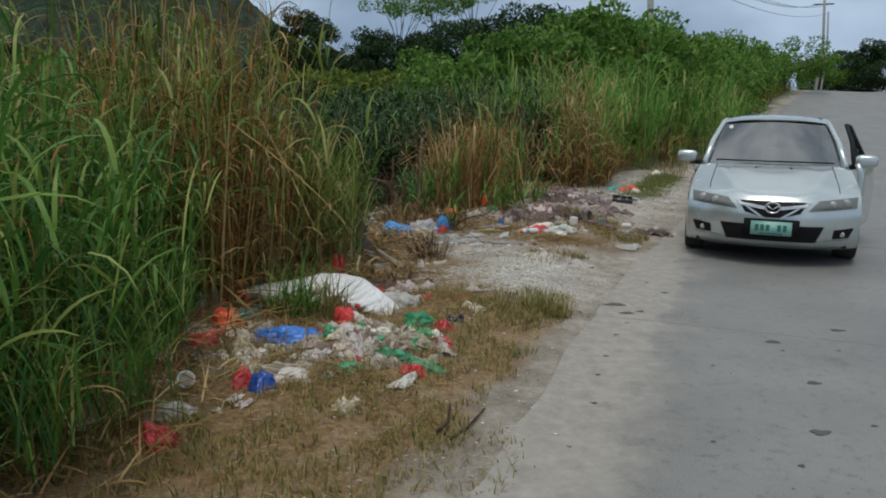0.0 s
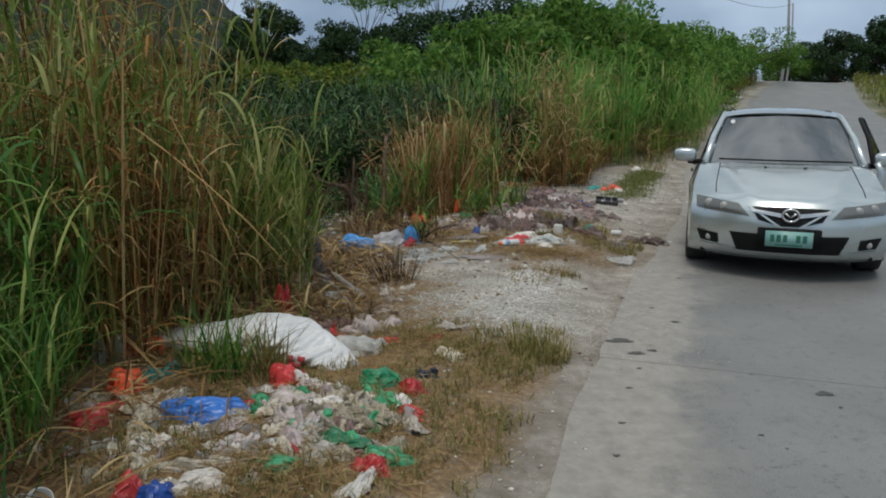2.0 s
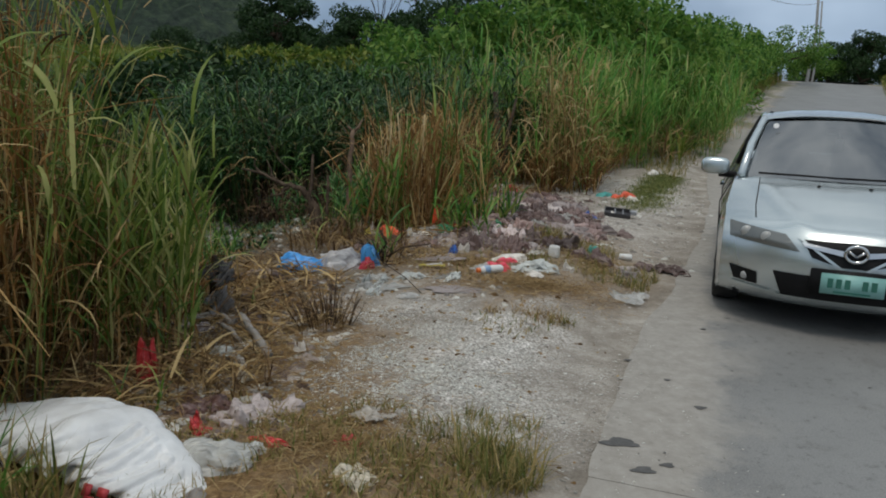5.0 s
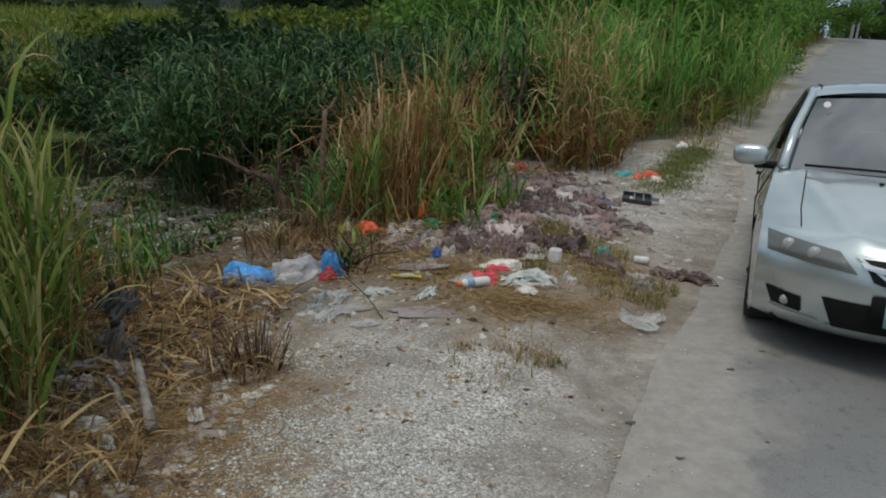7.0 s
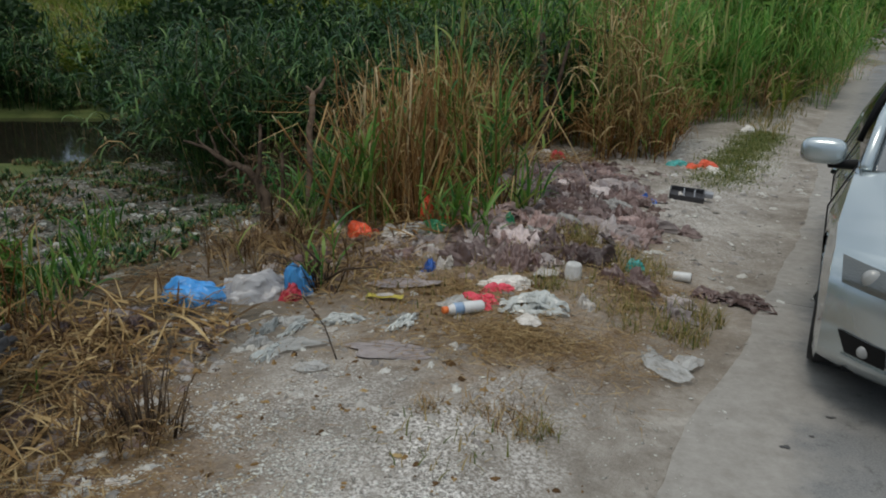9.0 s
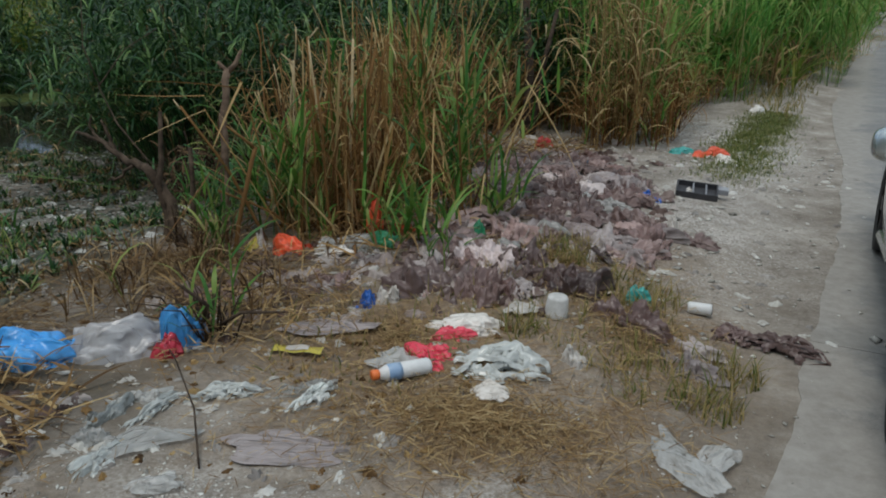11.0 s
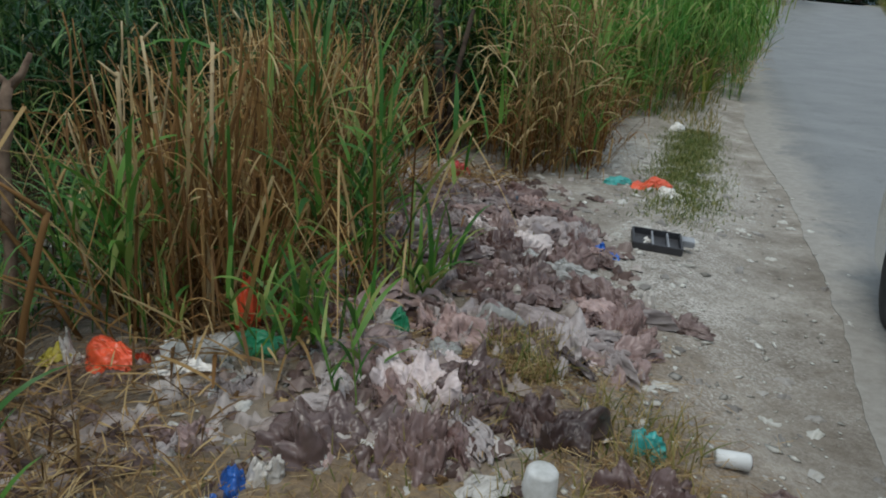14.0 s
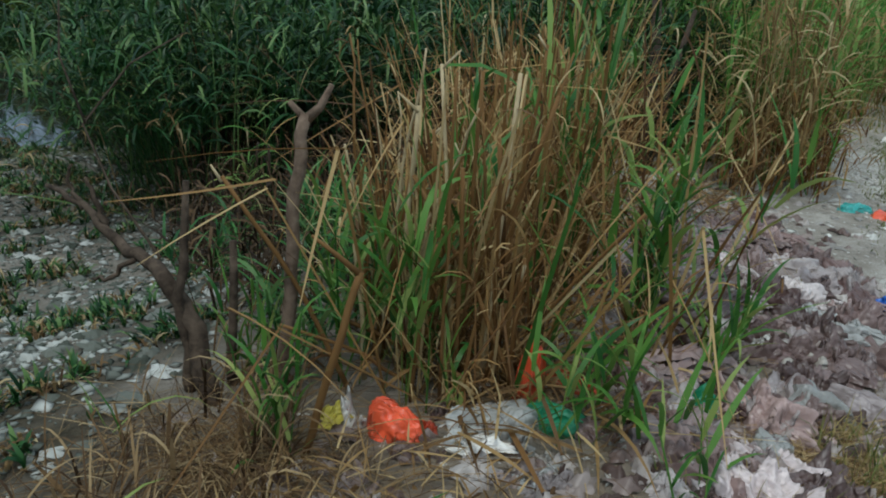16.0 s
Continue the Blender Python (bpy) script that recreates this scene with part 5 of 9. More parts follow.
def tube(bm, pts, radii, n=8):
    """One bent, tapering tube through the points."""
    pts = [Vector(p) for p in pts]
    rings = []
    for k, p in enumerate(pts):
        way = (pts[min(k + 1, len(pts) - 1)] - pts[max(k - 1, 0)]).normalized()
        a = way.orthogonal().normalized() if k == 0 else (a - way * a.dot(way)).normalized()
        b = way.cross(a)
        rings.append([bm.verts.new(p + radii[k] * (a * math.cos(6.2832 * j / n) + b * math.sin(6.2832 * j / n))) for j in range(n)])
    for r0, r1 in zip(rings, rings[1:]):
        for j in range(n):
            bm.faces.new((r0[j], r0[(j + 1) % n], r1[(j + 1) % n], r1[j]))
    bm.faces.new(rings[0][::-1])
    bm.faces.new(rings[-1])


def limb(bm, a, b, ra, rb, n=7):
    a, b = Vector(a), Vector(b)
    q = (b - a).to_track_quat("Z", "Y").to_matrix()
    rings = []
    for p, r in ((a, ra), ((a + b) / 2 + Vector((0.03, 0.02, 0)) * (b - a).length, (ra + rb) / 2), (b, rb)):
        rings.append([bm.verts.new(p + q @ Vector((r * math.cos(6.2832 * k / n), r * math.sin(6.2832 * k / n), 0))) for k in range(n)])
    for r0, r1 in zip(rings, rings[1:]):
        for k in range(n):
            bm.faces.new((r0[k], r0[(k + 1) % n], r1[(k + 1) % n], r1[k]))
    bm.faces.new(rings[-1])


def tree_kind(name, height, spread, low, clumps, leaves, leaf, material, label, category, stout=1.0):
    root = tagged(new(name), label, category)
    bm = bmesh.new()
    limb(bm, (0, 0, -0.3), (0.1, 0.1, height * 0.55), 0.035 * height * stout, 0.02 * height * stout)
    cen, rad = [], []
    for k in range(clumps):
        a = rng.uniform(0, 6.28)
        q = spread * math.sqrt(rng.uniform(0.02, 1))
        h = height * (low + (1 - low) * rng.uniform(0.15, 1) * (1 - 0.35 * (q / spread) ** 2))
        c = (q * math.cos(a), q * math.sin(a), h)
        cen.append(c)
        rad.append(spread * rng.uniform(0.18, 0.36))
        if k % 2 == 0:
            limb(bm, (0.08, 0.08, height * rng.uniform(low * 0.5, 0.5)), c, 0.014 * height * stout, 0.004 * height * stout, 5)
    part("trunk", bm, M["bark"], root)
    v, f = leaf_cloud(leaves, np.array(cen), np.array(rad), leaf)
    crown = new("crown", mesh_np("crown", v, f, material, smooth=False))
    crown.parent = root
    return root


def place(kind, x, y, s, turn):
    m = pose(x, y, float(ground_z(x, y)) - 0.1, 0, 0, turn)
    ob = copy_thing(kind, m)
    ob.scale = (s, s, s * rng.uniform(0.9, 1.1))
    return ob


big = tree_kind("tree", 9, 5.0, 0.03, 44, 15000, 0.20, M["tree_leaf"], "dark leafy broadleaf tree behind the field", "tree")
leafy = tree_kind("shrub", 1.9, 0.95, 0.04, 24, 3600, 0.085, M["bush_leaf"], "leafy green shrub among the reeds", "shrub")
leafy.matrix_basis = pose(3.9, 19.6, -0.1)
dark_bush = tree_kind("bush", 2.2, 1.7, 0.03, 26, 7000, 0.075, M["tree_leaf"], "dark green shrub over the creek, also standing in for shade", "bush")
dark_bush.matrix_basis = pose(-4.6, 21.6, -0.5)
scrub = tree_kind("shrub", 2.7, 1.9, 0.05, 30, 6500, 0.10, M["scrub_leaf"], "olive green scrub in the low ground before the field", "shrub")
scrub.matrix_basis = pose(0.5, 25.5, -0.2)
big.matrix_basis = pose(-8.5, 84, 2.5) @ Matrix.Diagonal((0.8, 0.8, 0.8, 1))
wide = tree_kind("tree", 8, 6.5, 0.02, 50, 16000, 0.20, M["tree_leaf"], "wide dark tree of the far tree line", "tree")
wide.matrix_basis = pose(3, 86, 2.5)
bush = tree_kind("bush", 4.4, 2.5, 0.05, 30, 9000, 0.10, M["bush_leaf"], "bushy green shrub above the roadside grass", "bush")
bush.matrix_basis = pose(4.6, 23.5, 0.0)
feather = tree_kind("tree", 5.6, 3.8, 0.03, 34, 8000, 0.14, M["bush_leaf"], "airy green tree with feathery foliage along the road", "tree")
feather.matrix_basis = pose(14.5, 45, 0.7)
airy = tree_kind("tree", 15.5, 5.0, 0.70, 20, 2300, 0.20, M["bush_leaf"], "tall thin tree with sparse feathery foliage on the skyline", "tree", 0.3)
airy.matrix_basis = pose(-6.5, 104, 2.0)
# more shrubs added round the creek; their dark leaf colour stands in for shade
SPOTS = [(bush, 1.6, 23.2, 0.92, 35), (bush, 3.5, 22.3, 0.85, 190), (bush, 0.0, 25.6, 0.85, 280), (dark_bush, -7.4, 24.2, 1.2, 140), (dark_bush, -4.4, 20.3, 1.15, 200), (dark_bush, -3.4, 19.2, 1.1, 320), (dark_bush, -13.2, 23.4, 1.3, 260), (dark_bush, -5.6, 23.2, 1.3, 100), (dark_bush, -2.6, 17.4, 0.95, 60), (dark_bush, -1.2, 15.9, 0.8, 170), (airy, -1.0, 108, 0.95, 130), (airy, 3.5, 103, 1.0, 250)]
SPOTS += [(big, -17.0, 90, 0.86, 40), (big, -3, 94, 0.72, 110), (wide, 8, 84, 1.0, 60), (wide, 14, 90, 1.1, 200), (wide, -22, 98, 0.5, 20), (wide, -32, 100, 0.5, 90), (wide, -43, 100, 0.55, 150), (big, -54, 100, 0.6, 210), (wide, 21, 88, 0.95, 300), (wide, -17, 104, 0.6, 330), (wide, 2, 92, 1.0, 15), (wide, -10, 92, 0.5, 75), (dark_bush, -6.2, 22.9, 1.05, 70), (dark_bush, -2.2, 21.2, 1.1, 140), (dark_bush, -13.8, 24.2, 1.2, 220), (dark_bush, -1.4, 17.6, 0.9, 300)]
SPOTS += [(scrub, -4.5, 27, 1.15, 50), (scrub, -8.0, 29, 1.1, 120), (scrub, -9.4, 28, 1.1, 300), (scrub, -1.5, 30, 1.25, 10), (scrub, 1.5, 28.5, 1.3, 80), (scrub, -6, 36, 1.2, 200), (scrub, -19.5, 33, 1.0, 160), (scrub, -19, 29, 1.0, 20), (scrub, 2.5, 34, 1.35, 140), (scrub, -2.5, 25, 1.0, 260), (scrub, 3.6, 21.5, 0.8, 310), (scrub, -9.5, 25.2, 0.7, 70)]
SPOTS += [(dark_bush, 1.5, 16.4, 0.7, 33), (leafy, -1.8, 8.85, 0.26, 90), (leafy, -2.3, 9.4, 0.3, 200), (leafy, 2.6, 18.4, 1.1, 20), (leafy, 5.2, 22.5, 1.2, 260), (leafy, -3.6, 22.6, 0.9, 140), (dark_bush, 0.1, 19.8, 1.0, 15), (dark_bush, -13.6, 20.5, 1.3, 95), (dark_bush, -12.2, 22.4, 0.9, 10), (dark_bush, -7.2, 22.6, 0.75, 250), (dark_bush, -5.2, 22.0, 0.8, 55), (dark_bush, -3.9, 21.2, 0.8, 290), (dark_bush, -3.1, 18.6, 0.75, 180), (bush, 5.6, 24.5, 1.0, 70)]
SPOTS += [(bush, 3.2, 25.5, 0.85, 150), (bush, 6.4, 27.0, 1.1, 220), (bush, 7.6, 30.5, 1.05, 10), (bush, 5.4, 28.5, 1.2, 300), (bush, 9.2, 34.5, 1.0, 100), (bush, 1.2, 24.0, 0.7, 40), (bush, 11.2, 39.0, 0.95, 250), (feather, 16.0, 50, 0.9, 60), (feather, 18.6, 56, 1.0, 150), (feather, 22.3, 62, 0.95, 230), (feather, 25.6, 68, 1.0, 20), (feather, 29.5, 76, 1.0, 110), (feather, 12.0, 40, 0.8, 190), (feather, 36, 82, 1.0, 80), (feather, 9.0, 36, 0.85, 310), (feather, 22, 70, 1.2, 0)]
SPOTS += [(feather, 28, 80, 1.2, 45), (big, 52, 95, 0.72, 20), (big, 61, 98, 0.95, 100), (wide, 57, 112, 0.8, 170), (feather, 47, 97, 0.9, 200), (wide, 68, 104, 1.0, 250), (big, 44, 108, 0.55, 300), (wide, 78, 100, 1.2, 0)]
for kind, x, y, s, turn in SPOTS:
    place(kind, x, y, s, turn)

# ---- utility poles with their wires ----
def utility_pole(x, y, height, r, arm):
    root = tagged(new("utility_pole"), "grey concrete utility pole beside the road" if not arm else "slim utility pole with a crossarm and wires", "utility pole", "utility poles")
    root.matrix_basis = pose(x, y, float(ground_z(x, y)), 0, 0, -25)
    bm = bmesh.new()
    limb(bm, (0, 0, -0.3), (0, 0, height), r, r * 0.7, 12)
    part("pole", bm, M["pole"], root)
    if arm:
        for k in range(2):
            bm = bmesh.new()
            bmesh.ops.create_cube(bm, size=1, matrix=Matrix.LocRotScale((0, 0.16, height - 0.4 - 0.8 * k), None, (2.0, 0.12, 0.14)))
            bmesh.ops.bevel(bm, geom=bm.edges[:], offset=0.02, segments=1, affect="EDGES")
            part("crossarm", bm, M["bark"], root)
        for k in (-0.9, -0.45, 0.45, 0.9):
            bm = bmesh.new()
            bmesh.ops.create_cone(bm, cap_ends=True, segments=8, radius1=0.06, radius2=0.035, depth=0.2, matrix=Matrix.Translation((k, 0.16, height - 0.23)))
            part("insulator", bm, M["white_plastic"], root)
    return root


utility_pole(8.35, 33.0, 8.5, 0.17, False)
utility_pole(40.6, 85.0, 10.4, 0.17, True)
utility_pole(42.4, 87.5, 8.6, 0.12, False)
for k, (dz, dx) in enumerate(((0.0, -0.9), (0.0, -0.3), (0.0, 0.45), (-0.8, 0.7))):
    bm = bmesh.new()
    a, b = Vector((8.6 + dx * 0.3, 33.0, 8.2 + dz)), Vector((40.6 + dx, 85.1, 12.9 + dz))
    pts = [a.lerp(b, q / 12) - Vector((0, 0, 1.1 * 4 * (q / 12) * (1 - q / 12))) for q in range(13)]
    tube(bm, pts, [0.018] * 13, 4)
    tagged(part("power_line", bm, M["wire"]), "thin sagging overhead power line", "power line", "power lines")

# ---- parked car: v to the side, u from nose to tail, w up ----
CAR = pose(3.69, 8.54, -0.10, 0, 0, -22) @ Matrix.Diagonal((1, 1, 1.028, 1))
car = tagged(new("car"), "silver sedan parked on the road, driver door ajar", "car")
car.matrix_basis = CAR
FRONT_W = [0.17, 0.20, 0.27, 0.40, 0.52, 0.62, 0.70, 0.745]
FRONT_U = [0.20, 0.12, 0.04, 0.0, 0.005, 0.03, 0.085, 0.15]
HOOD_U = [0.15, 0.35, 0.65, 0.95, 1.25, 1.6, 3.75, 4.0, 4.5, 4.62, 4.68, 4.66, 4.60]
HOOD_W = [0.745, 0.80, 0.865, 0.92, 0.965, 0.97, 0.98, 1.03, 1.04, 0.97, 0.70, 0.45, 0.22]


def nose(v, w):
    """How far back the front face lies at side v and height w."""
    return float(np.interp(w, FRONT_W, FRONT_U)) + 0.36 * (abs(v) / 0.84) ** 2.6


def at(v, u, w):
    return (v, u - 0.95, w)


def resample(us, ws, step):
    us, ws = np.array(us), np.array(ws)
    s = np.concatenate([[0], np.cumsum(np.hypot(np.diff(us), np.diff(ws)))])
    t = np.linspace(0, s[-1], int(s[-1] / step))
    return np.interp(t, s, us), np.interp(t, s, ws)


pu, pw = resample(FRONT_U + HOOD_U[1:], FRONT_W + HOOD_W[1:], 0.035)
NQ = 41
qs = np.linspace(-1, 1, NQ)
n_front = int(np.argmax(pw > 0.72))
n_rear = len(pw) - int(np.argmax(pw[::-1] > 0.9))
rows = []
for i, (u0, w0) in enumerate(zip(pu, pw)):
    if i < n_front:
        half, crown, fade = 0.84, 0.035 * smooth01(0.55, 0.72, w0), 1.0
    else:
        half = float(np.interp(u0, [0.15, 0.5, 1.25, 1.7, 3.7, 4.3, 4.7], [0.835, 0.84, 0.80, 0.775, 0.775, 0.77, 0.75]))
        crown = float(np.interp(u0, [0.15, 0.6, 1.25, 1.8, 4.7], [0.035, 0.075, 0.05, 0.02, 0.03]))
        fade = float(np.interp(u0, [0.15, 1.2, 3.9, 4.6], [1.0, 0.0, 0.0, -0.75]))
    row = []
    for q in qs:
        bulge = 0.36 * abs(q) ** 2.6 * fade
        qc = float(np.interp(u0, [0.15, 1.25], [0.42, 0.80]))
        ridge = 0.016 * math.exp(-((abs(q) - qc) / 0.09) ** 2) * (1 if n_front <= i and u0 < 1.3 else 0)
        row.append((half * q, u0 + bulge, w0 - crown * abs(q) ** 2.2 + ridge))
    rows.append(row)
shell = np.array(rows)
ARCHES = ((0.95, 0.31, 0.355), (3.625, 0.31, 0.355))


def side_panel(sign):
    cols = []
    nr = 26
    j = -1 if sign > 0 else 0
    edge = [shell[i, j] for i in range(n_front, n_rear)]
    r = np.linspace(0, 1, nr)
    wz = 0.71 + (0.17 - 0.71) * r
    cols.append([(sign * 0.84, nose(0.84, w), w - 0.03 * float(smooth01(0.55, 0.72, w))) for w in wz])
    for e in edge:
        u, wt = e[1], e[2]
        vm = float(np.interp(u, [0.45, 0.75, 1.1, 3.9, 4.4, 4.6], [0.85, 0.885, 0.89, 0.89, 0.86, 0.80]))
        ww = wt + (0.17 - wt) * r
        bel = np.where(r < 0.45, np.sin(np.clip(r / 0.45, 0, 1) * np.pi / 2), 1 - 0.35 * np.clip((r - 0.45) / 0.55, 0, 1) ** 2.2)
        vv = abs(e[0]) + (vm - abs(e[0])) * bel
        crease = 0.012 * np.exp(-((ww - 0.72) / 0.035) ** 2) * float(smooth01(0.7, 1.4, u))
        cols.append([(sign * (a + c), u, b) for a, b, c in zip(vv, ww, crease)])
    v = np.array(cols)
    flat = v.reshape(-1, 3)
    f = grid_faces(v.shape[0], nr)
    gone = np.zeros(len(f), bool)
    for au, aw, ar in ARCHES:
        du, dw = flat[:, 1] - au, flat[:, 2] - aw
        dist = np.hypot(du, dw)
        ins = dist < ar
        gone |= ins[f].all(1)
        k = ins & (dist > 1e-6)
        flat[k, 1] = au + du[k] / dist[k] * ar
        flat[k, 2] = aw + dw[k] / dist[k] * ar
    f = f[~gone]
    if sign < 0:
        f = f[:, ::-1]
    flat = flat.copy()
    flat[:, 1] -= 0.95
    return mesh_np("side_panel", flat, f, M["paint"])


sh = shell.reshape(-1, 3).copy()
sh[:, 1] -= 0.95
body = new("body", mesh_np("body", sh, grid_faces(len(rows), NQ)[:, ::-1], M["paint"]))
body.parent = car
for sg in (-1, 1):
    ob = new("side_panel", side_panel(sg))
    ob.parent = car
for col in (5, NQ - 6):
    bm = bmesh.new()
    line = [shell[i, col] for i in range(n_front + 2, len(rows)) if shell[i, NQ // 2, 1] < 1.22]
    tube(bm, [at(p[0], p[1], p[2] + 0.001) for p in line], [0.0042] * len(line), 5)
    part("hood_seam", bm, M["black_trim"], car)
# dark underside and wheel housings
bm = bmesh.new()
bmesh.ops.create_cube(bm, size=1, matrix=Matrix.LocRotScale(at(0, 2.35, 0.34), None, (1.46, 4.0, 0.30)))
part("underbody", bm, M["black_trim"], car, "black underbody", smooth=False)


def front_patch(name, corners, lift, material, parent, label="", nu=16, nv=6, thick=0.0):
    """A patch on the front face between four (v, w) corners, in order round it."""
    a, b, c, d = [np.array(p) for p in corners]
    V = []
    for i in range(nu + 1):
        s = i / nu
        for k in range(nv + 1):
            t = k / nv
            v, w = (a * (1 - s) + b * s) * (1 - t) + (d * (1 - s) + c * s) * t
            V.append(at(v, nose(v, w) - lift - thick * math.sin(math.pi * s) * math.sin(math.pi * t), w))
    ob = new(name, mesh_np(name, np.array(V), grid_faces(nu + 1, nv + 1), material))
    ob.parent = parent
    if label:
        ob["label"] = label
    return ob


# grille, intakes, lamps
front_patch("grille", [(-0.33, 0.665), (0.33, 0.665), (0.26, 0.545), (-0.26, 0.545)], 0.012, M["black_trim"], car, "black grille with silver wing bar")
front_patch("grille_point", [(-0.26, 0.546), (0.26, 0.546), (0.08, 0.50), (-0.08, 0.50)], 0.012, M["black_trim"], car)
for sg in (-1, 1):
    front_patch("grille_bar", [(sg * 0.33, 0.640), (sg * 0.07, 0.610), (sg * 0.07, 0.575), (sg * 0.31, 0.612)], 0.028, M["chrome"], car)
    front_patch("grille_rim", [(sg * 0.36, 0.672), (sg * 0.0, 0.674), (sg * 0.0, 0.660), (sg * 0.34, 0.655)], 0.018, M["paint"], car)
    front_patch("grille_rim", [(sg * 0.36, 0.665), (sg * 0.335, 0.665), (sg * 0.06, 0.492), (sg * 0.09, 0.488)], 0.020, M["paint"], car)
    lamp = front_patch("headlight", [(sg * 0.80, 0.705), (sg * 0.43, 0.672), (sg * 0.335, 0.572), (sg * 0.79, 0.600)], 0.010, M["lens"], car, "hazy clear headlight", 20, 8, 0.015)
    for cv, cw, cr in ((0.68, 0.648, 0.042), (0.55, 0.635, 0.04)):
        bm = bmesh.new()
        bmesh.ops.create_uvsphere(bm, u_segments=14, v_segments=8, radius=cr, matrix=Matrix.Translation(at(sg * cv, nose(cv, cw) - 0.004, cw)) @ Matrix.Diagonal((1, 0.6, 1, 1)))
        part("bulb", bm, M["reflector"], lamp)
    fog = front_patch("fog_recess", [(sg * 0.775, 0.405), (sg * 0.590, 0.390), (sg * 0.580, 0.300), (sg * 0.735, 0.308)], 0.008, M["black_trim"], car)
    bm = bmesh.new()
    bmesh.ops.create_uvsphere(bm, u_segments=14, v_segments=8, radius=0.028, matrix=Matrix.Translation(at(sg * 0.665, nose(0.665, 0.345) - 0.008, 0.345)) @ Matrix.Diagonal((1, 0.5, 1, 1)))
    part("fog_lamp", bm, M["reflector"], fog, "small round fog lamp")
    front_patch("bumper_lip", [(sg * 0.76, 0.286), (sg * 0.50, 0.268), (sg * 0.50, 0.252), (sg * 0.77, 0.268)], 0.022, M["paint"], car)
front_patch("lower_intake", [(-0.49, 0.425), (0.49, 0.425), (0.42, 0.262), (-0.42, 0.262)], 0.010, M["black_trim"], car, "black lower air intake", 24)
front_patch("bumper_lip", [(-0.47, 0.256), (0.47, 0.256), (0.45, 0.236), (-0.45, 0.236)], 0.024, M["paint"], car, "", 24)
front_patch("splitter", [(-0.80, 0.205), (0.80, 0.205), (0.78, 0.172), (-0.78, 0.172)], -0.002, M["black_trim"], car, "", 24, 2)
bm = bmesh.new()
bmesh.ops.create_cube(bm, size=1, matrix=Matrix.LocRotScale(at(0, -0.012, 0.40), None, (0.52, 0.02, 0.17)))
bmesh.ops.bevel(bm, geom=bm.edges[:], offset=0.006, segments=2, affect="EDGES")
holder = part("plate_holder", bm, M["black_trim"], car)
bm = bmesh.new()
bmesh.ops.create_cube(bm, size=1, matrix=Matrix.LocRotScale(at(0.0, -0.026, 0.395), None, (0.385, 0.008, 0.135)))
bmesh.ops.bevel(bm, geom=bm.edges[:], offset=0.003, segments=2, affect="EDGES")
plate = part("number_plate", bm, M["plate"], holder, "pale green plate with dark bars")
for k, x in enumerate((-0.135, -0.083, -0.031, 0.075, 0.128)):
    bm = bmesh.new()
    bmesh.ops.create_cube(bm, size=1, matrix=Matrix.LocRotScale(at(x, -0.031, 0.400), None, (0.034, 0.004, 0.062)))
    part("plate_bar", bm, M["plate_ink"], holder, smooth=False)
bm = bmesh.new()
bmesh.ops.create_cube(bm, size=1, matrix=Matrix.LocRotScale(at(0, -0.031, 0.343), None, (0.22, 0.004, 0.012)))
part("plate_bar", bm, M["plate_ink"], holder, smooth=False)
# plain ring emblem
bm = bmesh.new()
n, m2 = 32, 8
ring = [[bm.verts.new(at((0.066 + 0.011 * math.cos(6.2832 * k / m2)) * math.cos(6.2832 * i / n), -0.018 + 0.011 * math.sin(6.2832 * k / m2), 0.598 + (0.052 + 0.011 * math.cos(6.2832 * k / m2)) * math.sin(6.2832 * i / n))) for k in range(m2)] for i in range(n)]
for i in range(n):
    for k in range(m2):
        bm.faces.new((ring[i][k], ring[(i + 1) % n][k], ring[(i + 1) % n][(k + 1) % m2], ring[i][(k + 1) % m2]))
for sg in (-1, 1):
    bmesh.ops.create_cube(bm, size=1, matrix=Matrix.Translation(at(sg * 0.027, -0.018, 0.600)) @ Matrix.Rotation(sg * -0.6, 4, "Y") @ Matrix.Diagonal((0.062, 0.012, 0.014, 1)))
part("emblem", bm, M["chrome"], car, "chrome ring emblem")


# ---- cabin: glass, roof, pillars ----
def sheet(name, rows_, material, parent, label="", flip=True):
    a = np.array(rows_)
    v = a.reshape(-1, 3).copy()
    v[:, 1] -= 0.95
    f = grid_faces(a.shape[0], a.shape[1])
    ob = new(name, mesh_np(name, v, f[:, ::-1] if flip else f, material))
    ob.parent = parent
    if label:
        ob["label"] = label
    return ob


def cabin_half(w):
    return float(np.interp(w, [0.95, 1.15, 1.30, 1.41, 1.45], [0.735, 0.68, 0.62, 0.57, 0.50]))


def glass_rows(u0, w0, u1, w1, bow, inset, n=10, m=16):
    out = []
    for i in range(n + 1):
        t = i / n
        u, w = u0 + (u1 - u0) * t, w0 + (w1 - w0) * t + 0.02 * math.sin(math.pi * t)
        h = cabin_half(w) - inset
        out.append([(h * q, u + bow * q * q, w - 0.02 * q * q) for q in np.linspace(-1, 1, m)])
    return out


